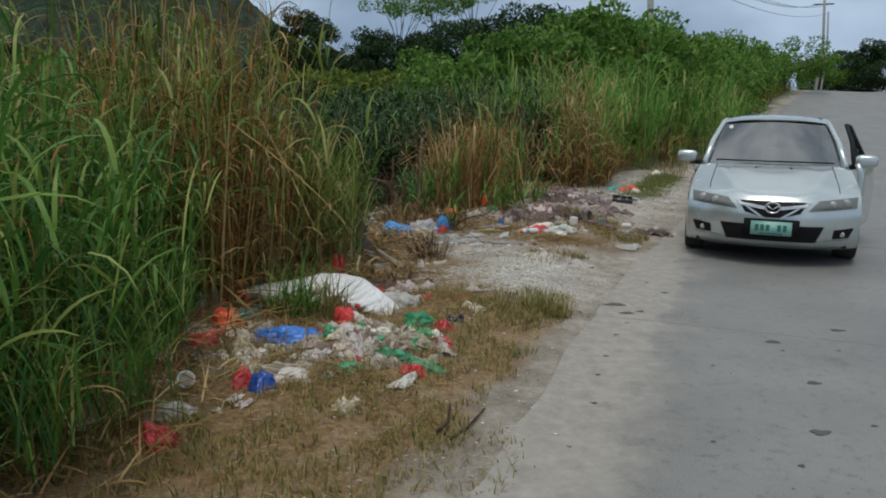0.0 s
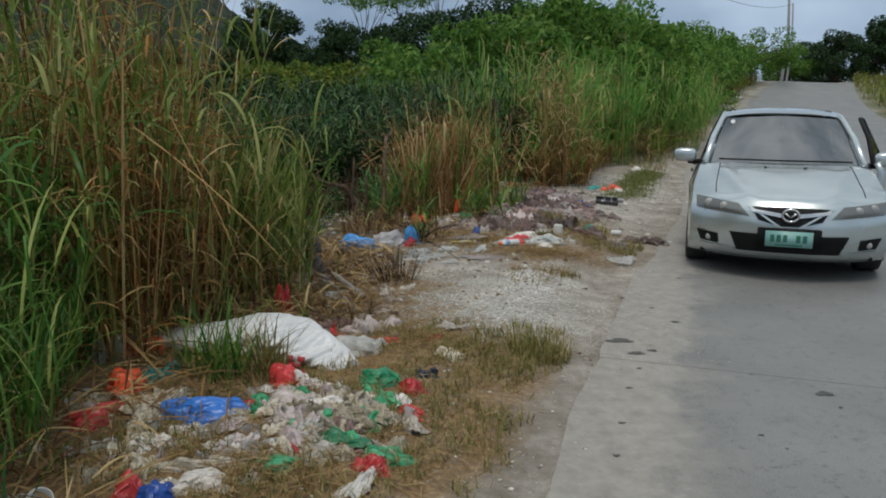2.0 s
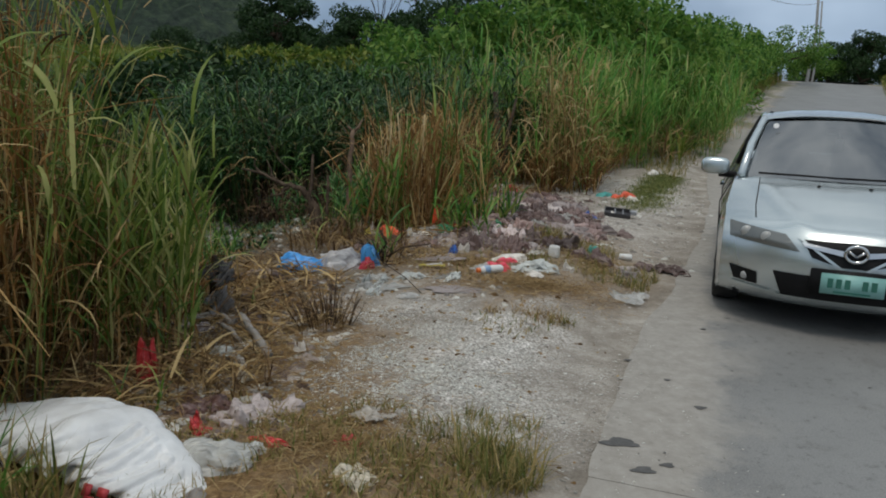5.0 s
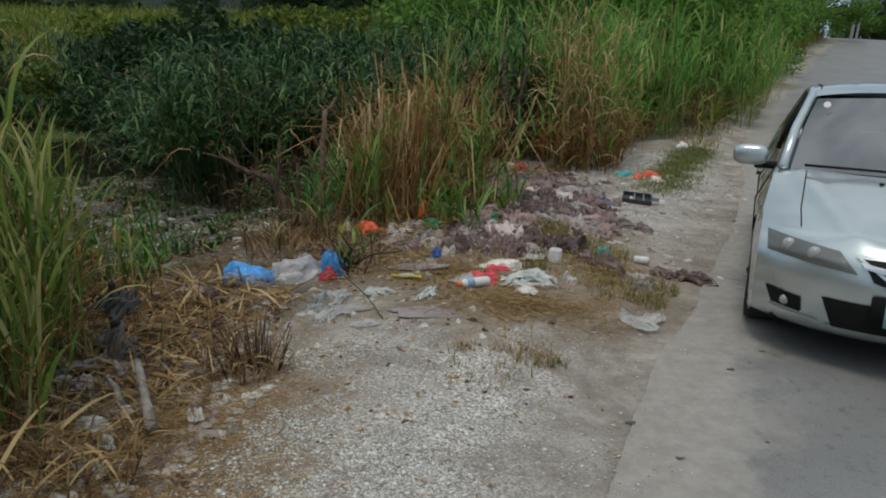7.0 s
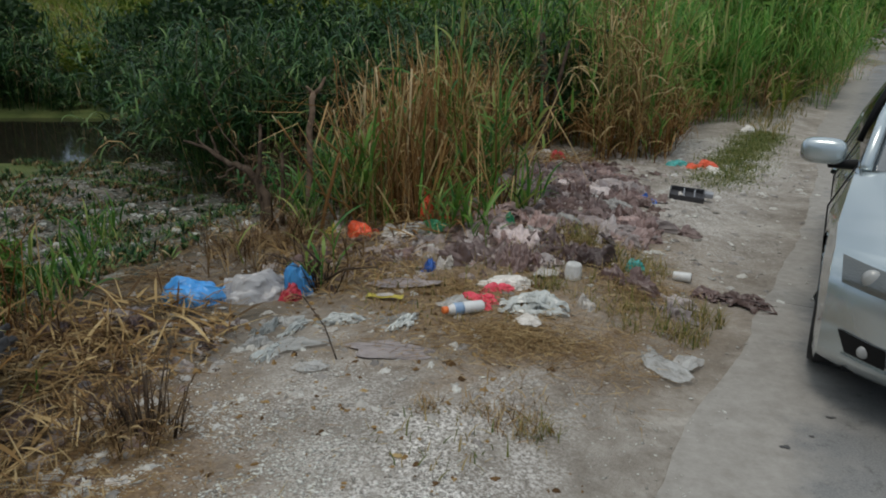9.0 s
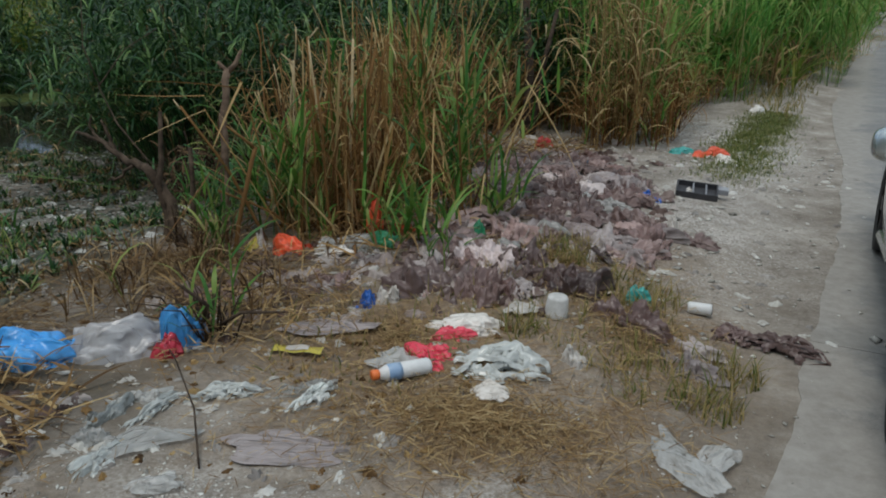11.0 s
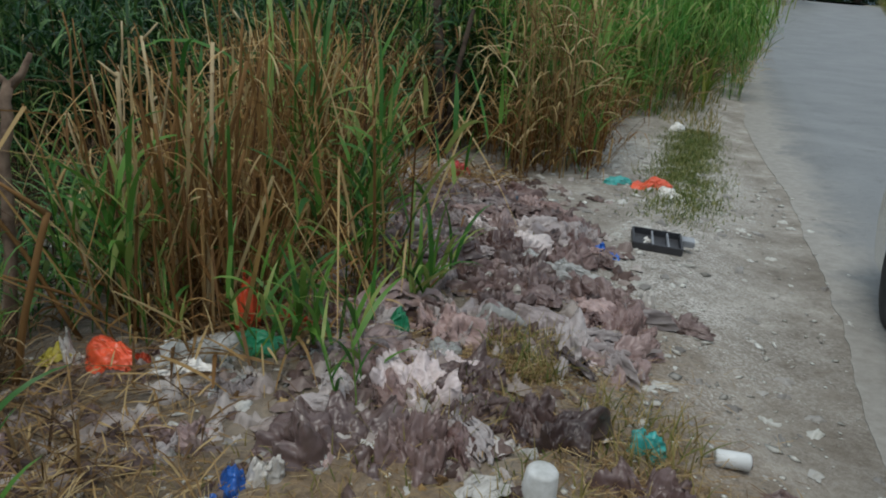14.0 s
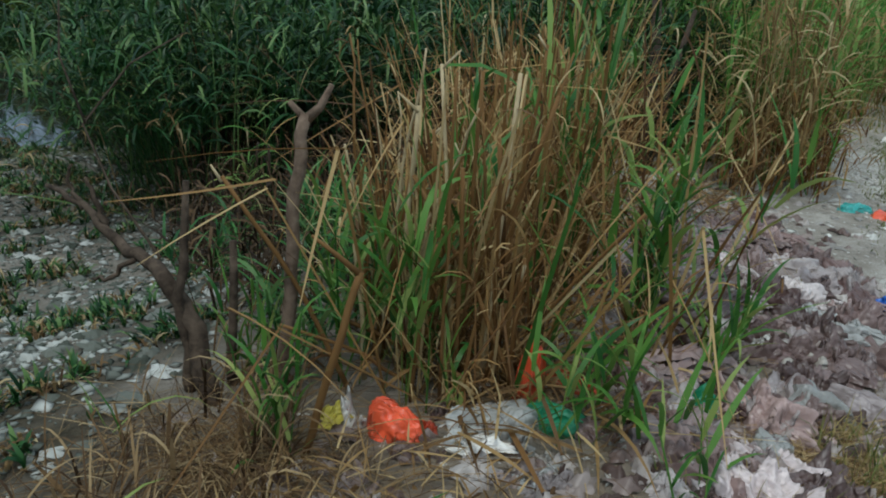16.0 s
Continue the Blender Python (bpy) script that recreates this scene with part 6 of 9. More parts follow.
windscreen = sheet("windscreen", glass_rows(1.14, 0.955, 1.92, 1.415, 0.20, 0.02), M["glass"], car, "windscreen reflecting grey clouds")
sheet("rear_window", glass_rows(3.92, 1.02, 3.25, 1.415, -0.12, 0.02), M["glass"], car, "tinted rear window", False)
roof_rows = []
for u in np.linspace(1.92, 3.25, 24):
    top = 1.415 + 0.07 * math.sin(math.pi * (u - 1.92 + 0.12) / 1.6) ** 0.8
    bow = float(np.interp(u, [1.92, 2.3, 2.9, 3.25], [0.20, 0.0, 0.0, -0.12]))
    roof_rows.append([(0.60 * q, u + bow * q * q, top - 0.055 * abs(q) ** 2.6) for q in np.linspace(-1, 1, 21)])
roof = sheet("roof", roof_rows, M["paint"], car)
for sg in (-1, 1):
    bm = bmesh.new()
    ctr = [(0.75, 1.32, 0.94), (0.69, 1.70, 1.18), (0.595, 2.12, 1.39), (0.585, 2.6, 1.415), (0.59, 3.1, 1.385), (0.68, 3.65, 1.16), (0.745, 4.05, 1.0)]
    tube(bm, [at(sg * p[0], p[1], p[2]) for p in ctr], [0.034] * 7, 8)
    part("roof_rail", bm, M["paint"], car)
    bm = bmesh.new()
    tube(bm, [at(sg * 0.775, 2.35, 0.96), at(sg * 0.70, 2.40, 1.2), at(sg * 0.61, 2.45, 1.40)], [0.03, 0.03, 0.03], 6)
    part("door_pillar", bm, M["black_trim"], car)
    # roof seam
    bm = bmesh.new()
    limb(bm, at(sg * 0.53, 2.4, 1.452), at(sg * 0.52, 3.1, 1.446), 0.006, 0.006, 6)
    part("roof_seam", bm, M["black_trim"], car)
    # side glass
    rr = []
    for t in np.linspace(0, 1, 6):
        w = 0.965 + (1.39 - 0.965) * t
        ua, ub = 1.42 + (2.12 - 1.42) * t, 3.85 + (3.12 - 3.85) * t
        rr.append([(sg * (0.78 - 0.19 * t ** 1.3), ua + (ub - ua) * s, w) for s in np.linspace(0, 1, 12)])
    if sg < 0:
        sheet("side_window", rr, M["glass"], car, "dark tinted side windows", False)
    else:
        sheet("side_window", [[p for p in r_ if p[1] > 2.3] for r_ in [[(v_[0], 2.45 + (v_[1] - r0_[0][1]) / (r0_[-1][1] - r0_[0][1]) * (r0_[-1][1] - 2.45), v_[2]) for v_ in r0_] for r0_ in rr]], M["glass"], car, "dark tinted side windows")
        # mirrors, handles and seams on the kerb side
    # mirror
    bm = bmesh.new()
    bmesh.ops.create_uvsphere(bm, u_segments=18, v_segments=12, radius=1, matrix=Matrix.Translation(at(sg * 0.965, 1.46, 1.0)) @ Matrix.Rotation(sg * 0.12, 4, "Y") @ Matrix.Diagonal((1, 1, 1, 1)))
    mid_ = Vector(at(sg * 0.965, 1.46, 1.0))
    for v_ in bm.verts:
        c_ = v_.co - mid_
        v_.co = mid_ + Vector([math.copysign(abs(c_[j]) ** 0.6, c_[j]) * (0.118, 0.066, 0.070)[j] for j in range(3)])
    mir = part("mirror", bm, M["paint"], car, "silver door mirror")
    bm = bmesh.new()
    limb(bm, at(sg * 0.79, 1.52, 0.93), at(sg * 0.93, 1.47, 0.93), 0.03, 0.022, 8)
    part("mirror_foot", bm, M["black_trim"], mir)
    # wheels
    for au, aw, ar in ARCHES:
        wheel = new("wheel")
        wheel.parent = car
        bm = bmesh.new()
        prof = [(0.205, -0.09), (0.26, -0.105), (0.31, -0.10), (0.318, -0.07), (0.318, 0.07), (0.31, 0.10), (0.26, 0.105), (0.205, 0.09)]
        n = 40
        rings = [[bm.verts.new(at(sg * 0.775 + b, au + a * math.cos(6.2832 * k / n), aw + 0.008 + a * math.sin(6.2832 * k / n))) for a, b in prof] for k in range(n)]
        for k in range(n):
            for j in range(len(prof) - 1):
                bm.faces.new((rings[k][j], rings[(k + 1) % n][j], rings[(k + 1) % n][j + 1], rings[k][j + 1]))
        part("tyre", bm, M["tyre"], wheel)
        bm = bmesh.new()
        bmesh.ops.create_cone(bm, cap_ends=True, segments=32, radius1=0.205, radius2=0.205, depth=0.10, matrix=Matrix.Translation(at(sg * 0.74, au, aw + 0.008)) @ Matrix.Rotation(math.pi / 2, 4, "Y"))
        part("rim_barrel", bm, M["black_trim"], wheel)
        bm = bmesh.new()
        for k in range(6):
            a = 6.2832 * k / 6
            limb(bm, at(sg * 0.83, au + 0.03 * math.cos(a), aw + 0.008 + 0.03 * math.sin(a)), at(sg * 0.84, au + 0.2 * math.cos(a), aw + 0.008 + 0.2 * math.sin(a)), 0.034, 0.02, 6)
        bmesh.ops.create_cone(bm, cap_ends=True, segments=16, radius1=0.05, radius2=0.04, depth=0.04, matrix=Matrix.Translation(at(sg * 0.85, au, aw + 0.008)) @ Matrix.Rotation(math.pi / 2, 4, "Y"))
        part("rim", bm, M["rim"], wheel, "dark alloy spokes")
        # dark lining of the arch
        bm = bmesh.new()
        a0 = [[bm.verts.new(at(sg * b, au + ar * math.cos(math.pi * k / 20), aw + ar * math.sin(math.pi * k / 20))) for b in (0.60, 0.86)] for k in range(21)]
        for k in range(20):
            bm.faces.new((a0[k][0], a0[k + 1][0], a0[k + 1][1], a0[k][1]))
        part("arch_lining", bm, M["black_trim"], car)
    # sill
    bm = bmesh.new()
    limb(bm, at(sg * 0.85, 1.36, 0.20), at(sg * 0.85, 3.22, 0.20), 0.045, 0.045, 8)
    part("sill", bm, M["paint"], car)
for u in (1.36, 2.40, 3.38):
    bm = bmesh.new()
    pts = [(-0.79, u, 0.95), (-0.898, u, 0.72), (-0.888, u, 0.5), (-0.868, u, 0.25)]
    tube(bm, [at(*p) for p in pts], [0.005] * 4, 5)
    part("door_seam", bm, M["black_trim"], car)
for u in (2.18, 3.15):
    bm = bmesh.new()
    limb(bm, at(-0.905, u, 0.78), at(-0.905, u + 0.2, 0.785), 0.016, 0.016, 8)
    part("door_handle", bm, M["paint"], car)
# driver door, a little open
door = new("door")
door.parent = car
door.matrix_basis = pose(0.86, 1.38 - 0.95, 0.0, 0, 0, -13)
door["label"] = "driver door standing ajar"
rr = []
for w in np.linspace(0.25, 0.96, 10):
    bul = 0.03 * math.sin(math.pi * (w - 0.2) / 0.8)
    rr.append([(bul - 0.03 * (w > 0.9), s, w) for s in np.linspace(0.02, 1.05, 8)])
a = np.array(rr)
ob = new("door_panel", mesh_np("door_panel", a.reshape(-1, 3), grid_faces(10, 8), M["paint"]))
ob.parent = door
md = ob.modifiers.new("thickness", "SOLIDIFY")
md.thickness = 0.06
rr = []
for t in np.linspace(0, 1, 8):
    ua, ub = 0.08 + 0.62 * t, 1.03 - 0.02 * t
    rr.append([(-0.03 - 0.20 * t ** 1.3, ua + (ub - ua) * s, 0.96 + 0.41 * t) for s in np.linspace(0, 1, 8)])
a = np.array(rr)
ob = new("door_window", mesh_np("door_window", a.reshape(-1, 3), grid_faces(8, 8)[:, ::-1], M["glass"]))
ob.parent = door
bm = bmesh.new()
e = [(-0.03, 0.06, 0.95), (-0.12, 0.42, 1.19), (-0.235, 0.72, 1.375), (-0.235, 1.02, 1.36), (-0.03, 1.05, 0.96)]
tube(bm, e, [0.025] * 5, 6)
part("window_frame", bm, M["black_trim"], door)
# interior
bm = bmesh.new()
bmesh.ops.create_cube(bm, size=1, matrix=Matrix.LocRotScale(at(0, 1.62, 0.90), None, (1.40, 0.5, 0.12)))
bmesh.ops.bevel(bm, geom=bm.edges[:], offset=0.04, segments=2, affect="EDGES")
part("dashboard", bm, M["black_trim"], car)
for sg in (-1, 1):
    for u in (2.35, 3.2):
        bm = bmesh.new()
        bmesh.ops.create_cube(bm, size=1, matrix=Matrix.Translation(at(sg * 0.36, u, 0.80)) @ Matrix.Rotation(-0.25, 4, "X") @ Matrix.Diagonal((0.46, 0.14, 0.62, 1)))
        bmesh.ops.create_cube(bm, size=1, matrix=Matrix.Translation(at(sg * 0.36, u + 0.10, 1.18)) @ Matrix.Rotation(-0.2, 4, "X") @ Matrix.Diagonal((0.25, 0.09, 0.17, 1)))
        bmesh.ops.bevel(bm, geom=bm.edges[:], offset=0.035, segments=2, affect="EDGES")
        part("seat", bm, M["seat"], car)
bm = bmesh.new()
bmesh.ops.create_cube(bm, size=1, matrix=Matrix.LocRotScale(at(0, 1.86, 1.315), None, (0.2, 0.03, 0.06)))
bmesh.ops.bevel(bm, geom=bm.edges[:], offset=0.012, segments=2, affect="EDGES")
part("rear_view_mirror", bm, M["black_trim"], car)
bm = bmesh.new()
bmesh.ops.create_cube(bm, size=1, matrix=Matrix.LocRotScale(at(0.0, 1.70, 1.21), None, (0.06, 0.01, 0.10)))
limb(bm, at(0, 1.70, 1.25), at(0, 1.82, 1.31), 0.003, 0.003, 4)
part("hanging_tag", bm, M["white_plastic"], car, "small white tag hanging from the mirror")
# round paper sticker high in the windscreen's corner
bm = bmesh.new()
bmesh.ops.create_cone(bm, cap_ends=True, segments=20, radius1=0.024, radius2=0.024, depth=0.003, matrix=Matrix.Translation(at(-0.50, 1.86, 1.342)) @ Matrix.Rotation(math.radians(58), 4, "X"))
part("sticker", bm, M["sack"], windscreen, "round white paper sticker", smooth=False)
# wipers and washer jets
for p, q in (((-0.62, 1.18, 0.985), (0.02, 1.10, 0.985)), ((0.0, 1.12, 0.985), (0.62, 1.20, 0.982))):
    bm = bmesh.new()
    limb(bm, at(*p), at(*q), 0.010, 0.008, 6)
    part("wiper", bm, M["black_trim"], car)
for sg in (-1, 1):
    bm = bmesh.new()
    bmesh.ops.create_cube(bm, size=1, matrix=Matrix.LocRotScale(at(sg * 0.18, 0.98, 0.928), None, (0.025, 0.02, 0.012)))
    part("washer_jet", bm, M["black_trim"], car)

# ---- rubbish ----
def fold_wave(v):
    """A triangle wave, -1..1: flat flanks and sharp creases."""
    return 4 * abs(v - math.floor(v + 0.5)) - 1


def crumple_mesh(name, seed, n=26, dome=0.35, fold=0.22, ragged=0.2, lobes=3, waves=(1.3, 1.9, 2.7, 3.8, 5.2), fade=0.62):
    """A crumpled sheet of unit size: domed, creased along wandering folds, with a ragged outline."""
    V = []
    off = Vector((seed * 13.1, seed * 7.7, seed * 3.3))
    rnd = random.Random(seed)
    folds = [(rnd.uniform(0, 3.1416), fr * rnd.uniform(0.85, 1.2), rnd.random(), fade ** k) for k, fr in enumerate(waves)]
    for i in range(n + 1):
        for k in range(n + 1):
            a, b = 2 * i / n - 1, 2 * k / n - 1
            x, y = a * math.sqrt(1 - b * b / 2), b * math.sqrt(1 - a * a / 2)
            r = math.hypot(x, y)
            th = math.atan2(y, x)
            edge = 1 + ragged * (0.5 * math.sin(lobes * th + seed) + 0.9 * noise.noise(Vector((math.cos(th) * 1.6, math.sin(th) * 1.6, seed * 5.0))))
            p = Vector((x * edge * 0.5, y * edge * 0.5, 0))
            w = Vector((p.x + 0.22 * noise.noise(p * 2.6 + off), p.y + 0.22 * noise.noise(p * 2.6 - off), 0))
            f = sum(am * fold_wave((w.x * math.cos(an) + w.y * math.sin(an)) * fr + ph) for an, fr, ph, am in folds) / (1 / (1 - fade)) * 1.2
            f += 0.12 * noise.noise(p * 18 + off)
            h = dome * max(0.0, 1 - r ** 2.4) * (0.75 + 0.6 * noise.noise(p * 2.0 + off)) + fold * (f + 0.55) * (1 - 0.55 * r ** 2)
            p.x += 0.12 * noise.noise(p * 4 + off * 2.1)
            p.y += 0.12 * noise.noise(p * 4 - off * 1.3)
            p.z = max(h, 0.0) + 0.010
            V.append(p)
    V = np.array(V)
    V[:, :2] -= (V[:, :2].max(0) + V[:, :2].min(0)) / 2
    V[:, :2] /= np.ptp(V[:, :2], axis=0)
    V[:, 2] = V[:, 2] / V[:, 2].max()
    return mesh_np(name, V, grid_faces(n + 1, n + 1), M["white_film"])


def lump_mesh(name, seed, n=30, cells=2.6, depth=0.16, along=0.5, flat=0.55, ragged=0.3, smooth=False, fine=0.2):
    """A crushed bag of unit size: a lump whose rim is tucked under, with sharp creases that run mostly one way."""
    off = Vector((seed * 13.1, seed * 7.7, seed * 3.3))
    rnd = random.Random(seed)
    an = rnd.uniform(0, 3.1416)
    ca, sa = math.cos(an), math.sin(an)
    V = []
    for i in range(n + 1):
        for k in range(n + 1):
            jit = 0.0 if i in (0, n) or k in (0, n) else 0.8 / n
            a, b = 2 * i / n - 1 + rnd.uniform(-jit, jit), 2 * k / n - 1 + rnd.uniform(-jit, jit)
            x, y = a * math.sqrt(1 - b * b / 2), b * math.sqrt(1 - a * a / 2)
            r = min(1.0, math.hypot(x, y))
            th = math.atan2(y, x)
            edge = 1 + ragged * 1.2 * noise.noise(Vector((math.cos(th) * 1.3, math.sin(th) * 1.3, seed * 5.0))) + 0.5 * ragged * noise.noise(Vector((math.cos(th) * 3.5, math.sin(th) * 3.5, seed * 2.0)))
            up = max(0.0, 1 - r ** 1.9) ** 0.95
            p = Vector((x * edge * 0.5, y * edge * 0.5, flat * up * (0.62 + 0.75 * noise.noise(Vector((x, y, 0)) * 1.2 + off))))
            q = p + 0.16 * noise.noise_vector(p * 2.2 + off)
            q = Vector(((q.x * ca + q.y * sa) * along, -q.x * sa + q.y * ca, q.z * 0.6))
            f = 0.0
            for fr, am in ((cells, 1.0), (cells * 2.2, 0.36), (cells * 4.7, fine)):
                if smooth:
                    v = abs(noise.noise(q * fr + off))
                    f += am * (0.5 - 2.0 * v if fr != cells * 2.2 else 2.0 * v - 0.4)
                else:
                    f += am * (0.55 - min(1.0, 1.15 * (noise.noise(q * fr + off, noise_basis="VORONOI_F2F1") + 1)))
            out = Vector((x * 0.7, y * 0.7, 0.35 + up)).normalized()
            p += out * depth * f * (0.25 + 0.75 * min(1.0, 3 * (1 - r)))
            p.z -= 0.07 * r ** 3
            V.append(p)
    V = np.array(V)
    V[:, :2] -= (V[:, :2].max(0) + V[:, :2].min(0)) / 2
    V[:, :2] /= np.ptp(V[:, :2], axis=0)
    V[:, 2] = V[:, 2] / V[:, 2].max()
    return mesh_np(name, V, grid_faces(n + 1, n + 1), M["white_film"], smooth)


HEAPED = [lump_mesh("bag_mesh", 1 + k, 34, 1.9, 0.34, 0.5, 0.42, 0.6, True, 0.10) for k in range(9)]
FLAT = [crumple_mesh("sheet_mesh", 11 + k, 24, 0.08, 0.16, 0.42, 2 + k % 3) for k in range(6)]
SOFT = [lump_mesh("full_bag_mesh", 51 + k, 50, 2.0, 0.28, 0.5, 0.5, 0.4, True) for k in range(5)]


def puffy_mesh(name, seed, n=34):
    """A full, tied bag of unit size: a rounded lump with pleats that run up to its neck."""
    off = Vector((seed * 3.7, seed * 9.1, 1.3))
    V = []
    for i in range(n + 1):
        for k in range(n + 1):
            a, b = 2 * i / n - 1, 2 * k / n - 1
            x, y = a * math.sqrt(1 - b * b / 2), b * math.sqrt(1 - a * a / 2)
            r = min(1.0, math.hypot(x, y))
            edge = 1 + 0.22 * noise.noise(Vector((math.cos(math.atan2(y, x)) * 1.2, math.sin(math.atan2(y, x)) * 1.2, seed * 5.0)))
            up = max(0.0, 1 - r ** 2.6) ** 0.6 * (0.8 + 0.35 * noise.noise(Vector((x, y, 0)) * 1.3 + off)) * (1 - 0.25 * x)
            to_neck = math.atan2(y, x + 1.25)
            pleat = 0.09 * abs(noise.noise(Vector((to_neck * 6.0, 0.7 * x, seed)))) + 0.07 * noise.noise(Vector((x, y, up)) * 2.4 + off) + 0.035 * abs(noise.noise(Vector((x, y, up)) * 4.0 - off))
            p = Vector((x * edge * 0.5 * (1 + 0.1 * up), y * edge * 0.5 * (1 + 0.14 * up), 0.55 * up))
            p += Vector((x * 0.7, y * 0.7, 0.4 + up)).normalized() * (pleat - 0.07) * (1.6 if r < 0.97 else 0.3)
            V.append(p)
    V = np.array(V)
    V[:, :2] -= (V[:, :2].max(0) + V[:, :2].min(0)) / 2
    V[:, :2] /= np.ptp(V[:, :2], axis=0)
    V[:, 2] = np.maximum(V[:, 2], -0.05) / V[:, 2].max()
    return mesh_np(name, V, grid_faces(n + 1, n + 1), M["white_film"])


PUFFY = [puffy_mesh("tied_bag_mesh", 71 + k) for k in range(5)]
STRIP = [lump_mesh("rag_mesh", 21 + k, 20, 2.4, 0.34, 0.40, 0.35, 0.7) for k in range(6)]
RUMPLED = [lump_mesh("rumpled_mesh", 31 + k, 56, 3.5, 0.36, 0.32, 0.26, 0.7, True, 0.30) for k in range(9)]


def wrung_mesh(name, seed, strands=15, nu=20, slim=0.5):
    """A limp rag of unit size: twisted folds lying over and across one another on a crumpled base."""
    rnd = random.Random(seed)
    V, F = [], []
    for j in range(strands):
        a = rnd.gauss(0, 0.75) + (1.3 if j % 4 == 3 else 0)
        cx, cy, l = rnd.uniform(-0.22, 0.22), rnd.uniform(-0.36, 0.36), rnd.uniform(0.45, 1.0)
        w0, top = rnd.uniform(0.07, 0.17) * slim, 0.30 * rnd.random() + 0.5 * max(0.0, 1 - (cx * cx + cy * cy) * 5)
        base, ca, sa = len(V), math.cos(a), math.sin(a)
        for i in range(nu + 1):
            t = 2 * i / nu - 1
            sx = 0.5 * l * t
            sy = 0.24 * noise.noise(Vector((t * 1.7, j * 3.7, seed))) + 0.10 * noise.noise(Vector((t * 4, j * 1.7, seed + 4)))
            h = top * (1 - 0.75 * t * t) + 0.25 * noise.noise(Vector((t * 2.2, j * 5.1, seed * 2.0))) + 0.10 * noise.noise(Vector((t * 7, j * 2.1, seed)))
            wd = w0 * (0.65 + 0.9 * abs(noise.noise(Vector((t * 2.5, j * 2.9, seed * 1.5))))) * (1 - 0.5 * abs(t) ** 3)
            roll = 1.2 * noise.noise(Vector((t * 1.5, j * 1.1, seed * 3.0)))
            for k, (q, u) in enumerate(((-1.5, -0.9), (-0.8, 0.1), (-0.25, 0.75), (0.3, 0.55), (0.75, 0.05), (1.5, -0.95))):
                px_, pz = q * math.cos(roll) - 0.5 * u * math.sin(roll), q * 0.6 * math.sin(roll) + u
                x, y = cx + sx * ca - (sy + wd * px_) * sa, cy + sx * sa + (sy + wd * px_) * ca
                V.append((x, y, max(0.0, h + 2.0 * wd * pz)))
        for i in range(nu):
            for k in range(5):
                p = base + i * 6 + k
                F.append((p, p + 6, p + 7, p + 1))
        if j:
            F.append((base - 1, base - 7, base, base + 6))
    V = np.array(V)
    V[:, :2] -= (V[:, :2].max(0) + V[:, :2].min(0)) / 2
    V[:, :2] /= np.ptp(V[:, :2], axis=0)
    V[:, 2] = V[:, 2] / V[:, 2].max()
    return mesh_np(name, V, np.array(F), M["white_film"])


WRUNG = [wrung_mesh("wrung_mesh", 91 + k) for k in range(9)]
COPIES = {}


def rubbish(name, shapes, k, film, x, y, sx, sy, sz, turn, label, category, group="", z=None, tilt=0):
    key = (shapes[k % len(shapes)].name, film)
    if key not in COPIES:
        me = shapes[k % len(shapes)].copy()
        me.materials.clear()
        me.materials.append(M[film])
        COPIES[key] = me
    ob = new(name, COPIES[key])
    h = float(ground_z(x, y)) + (0.012 if shapes is FLAT else 0.0) if z is None else z
    ob.matrix_basis = pose(x, y, h - 0.004, tilt, 0, turn) @ Matrix.Diagonal((sx, sy, sz, 1))
    return tagged(ob, label, category, group)


rr_ = random.Random(5)
# (name, shape, film, x, y, width, depth, height, turn, label)
B, S, R, C = HEAPED, FLAT, STRIP, RUMPLED
ITEMS = []
ITEMS += [
    # around the white sack
    ("plastic_net", B, "orange_film", -1.56, 5.66, 0.36, 0.26, 0.30, 20, "torn orange-red net bag beside the sack"),
    ("plastic_bag", SOFT, "orange_film", -1.42, 4.97, 0.27, 0.22, 0.36, 40, "shiny red-orange plastic bag, crumpled"),
    ("plastic_bag", B, "red_film", -1.46, 4.62, 0.30, 0.22, 0.28, 70, "crumpled dark red plastic bag"),
    ("plastic_bag", C, "pink_film", -0.73, 4.27, 0.26, 0.13, 0.20, 12, "faded pink plastic bag in the heap"),
    ("plastic_bag", B, "cream_film", -1.06, 4.13, 0.20, 0.12, 0.24, 0, "crumpled cream plastic bag on the straw"),
    ("plastic_bag", SOFT, "blue_film", -0.96, 4.64, 0.44, 0.25, 0.30, -12, "bright blue plastic bag lying on the heap"),
    ("plastic_bag", B, "teal_film", -1.32, 5.12, 0.22, 0.18, 0.30, 25, "small teal plastic bag"),
    ("plastic_bag", S, "cream_film", -1.30, 4.72, 0.32, 0.16, 0.4, -30, "dirty beige plastic sheet"),
    ("plastic_bag", B, "green_film", -0.43, 4.47, 0.22, 0.15, 0.26, 20, "dark green plastic bag in the heap"),
    ("plastic_bag", B, "green_film", -0.53, 4.13, 0.24, 0.14, 0.16, -10, "flattened green plastic bag"),
    ("plastic_bag", B, "green_film", -0.18, 4.50, 0.16, 0.14, 0.26, 50, "small green plastic bag"),
    ("plastic_bag", B, "green_film", -0.10, 4.22, 0.26, 0.12, 0.20, 8, "long green plastic bag at the edge of the heap"),
    ("plastic_bag", PUFFY, "green_film", -0.15, 5.00, 0.18, 0.13, 0.26, 0, "knotted green plastic bag"),
]
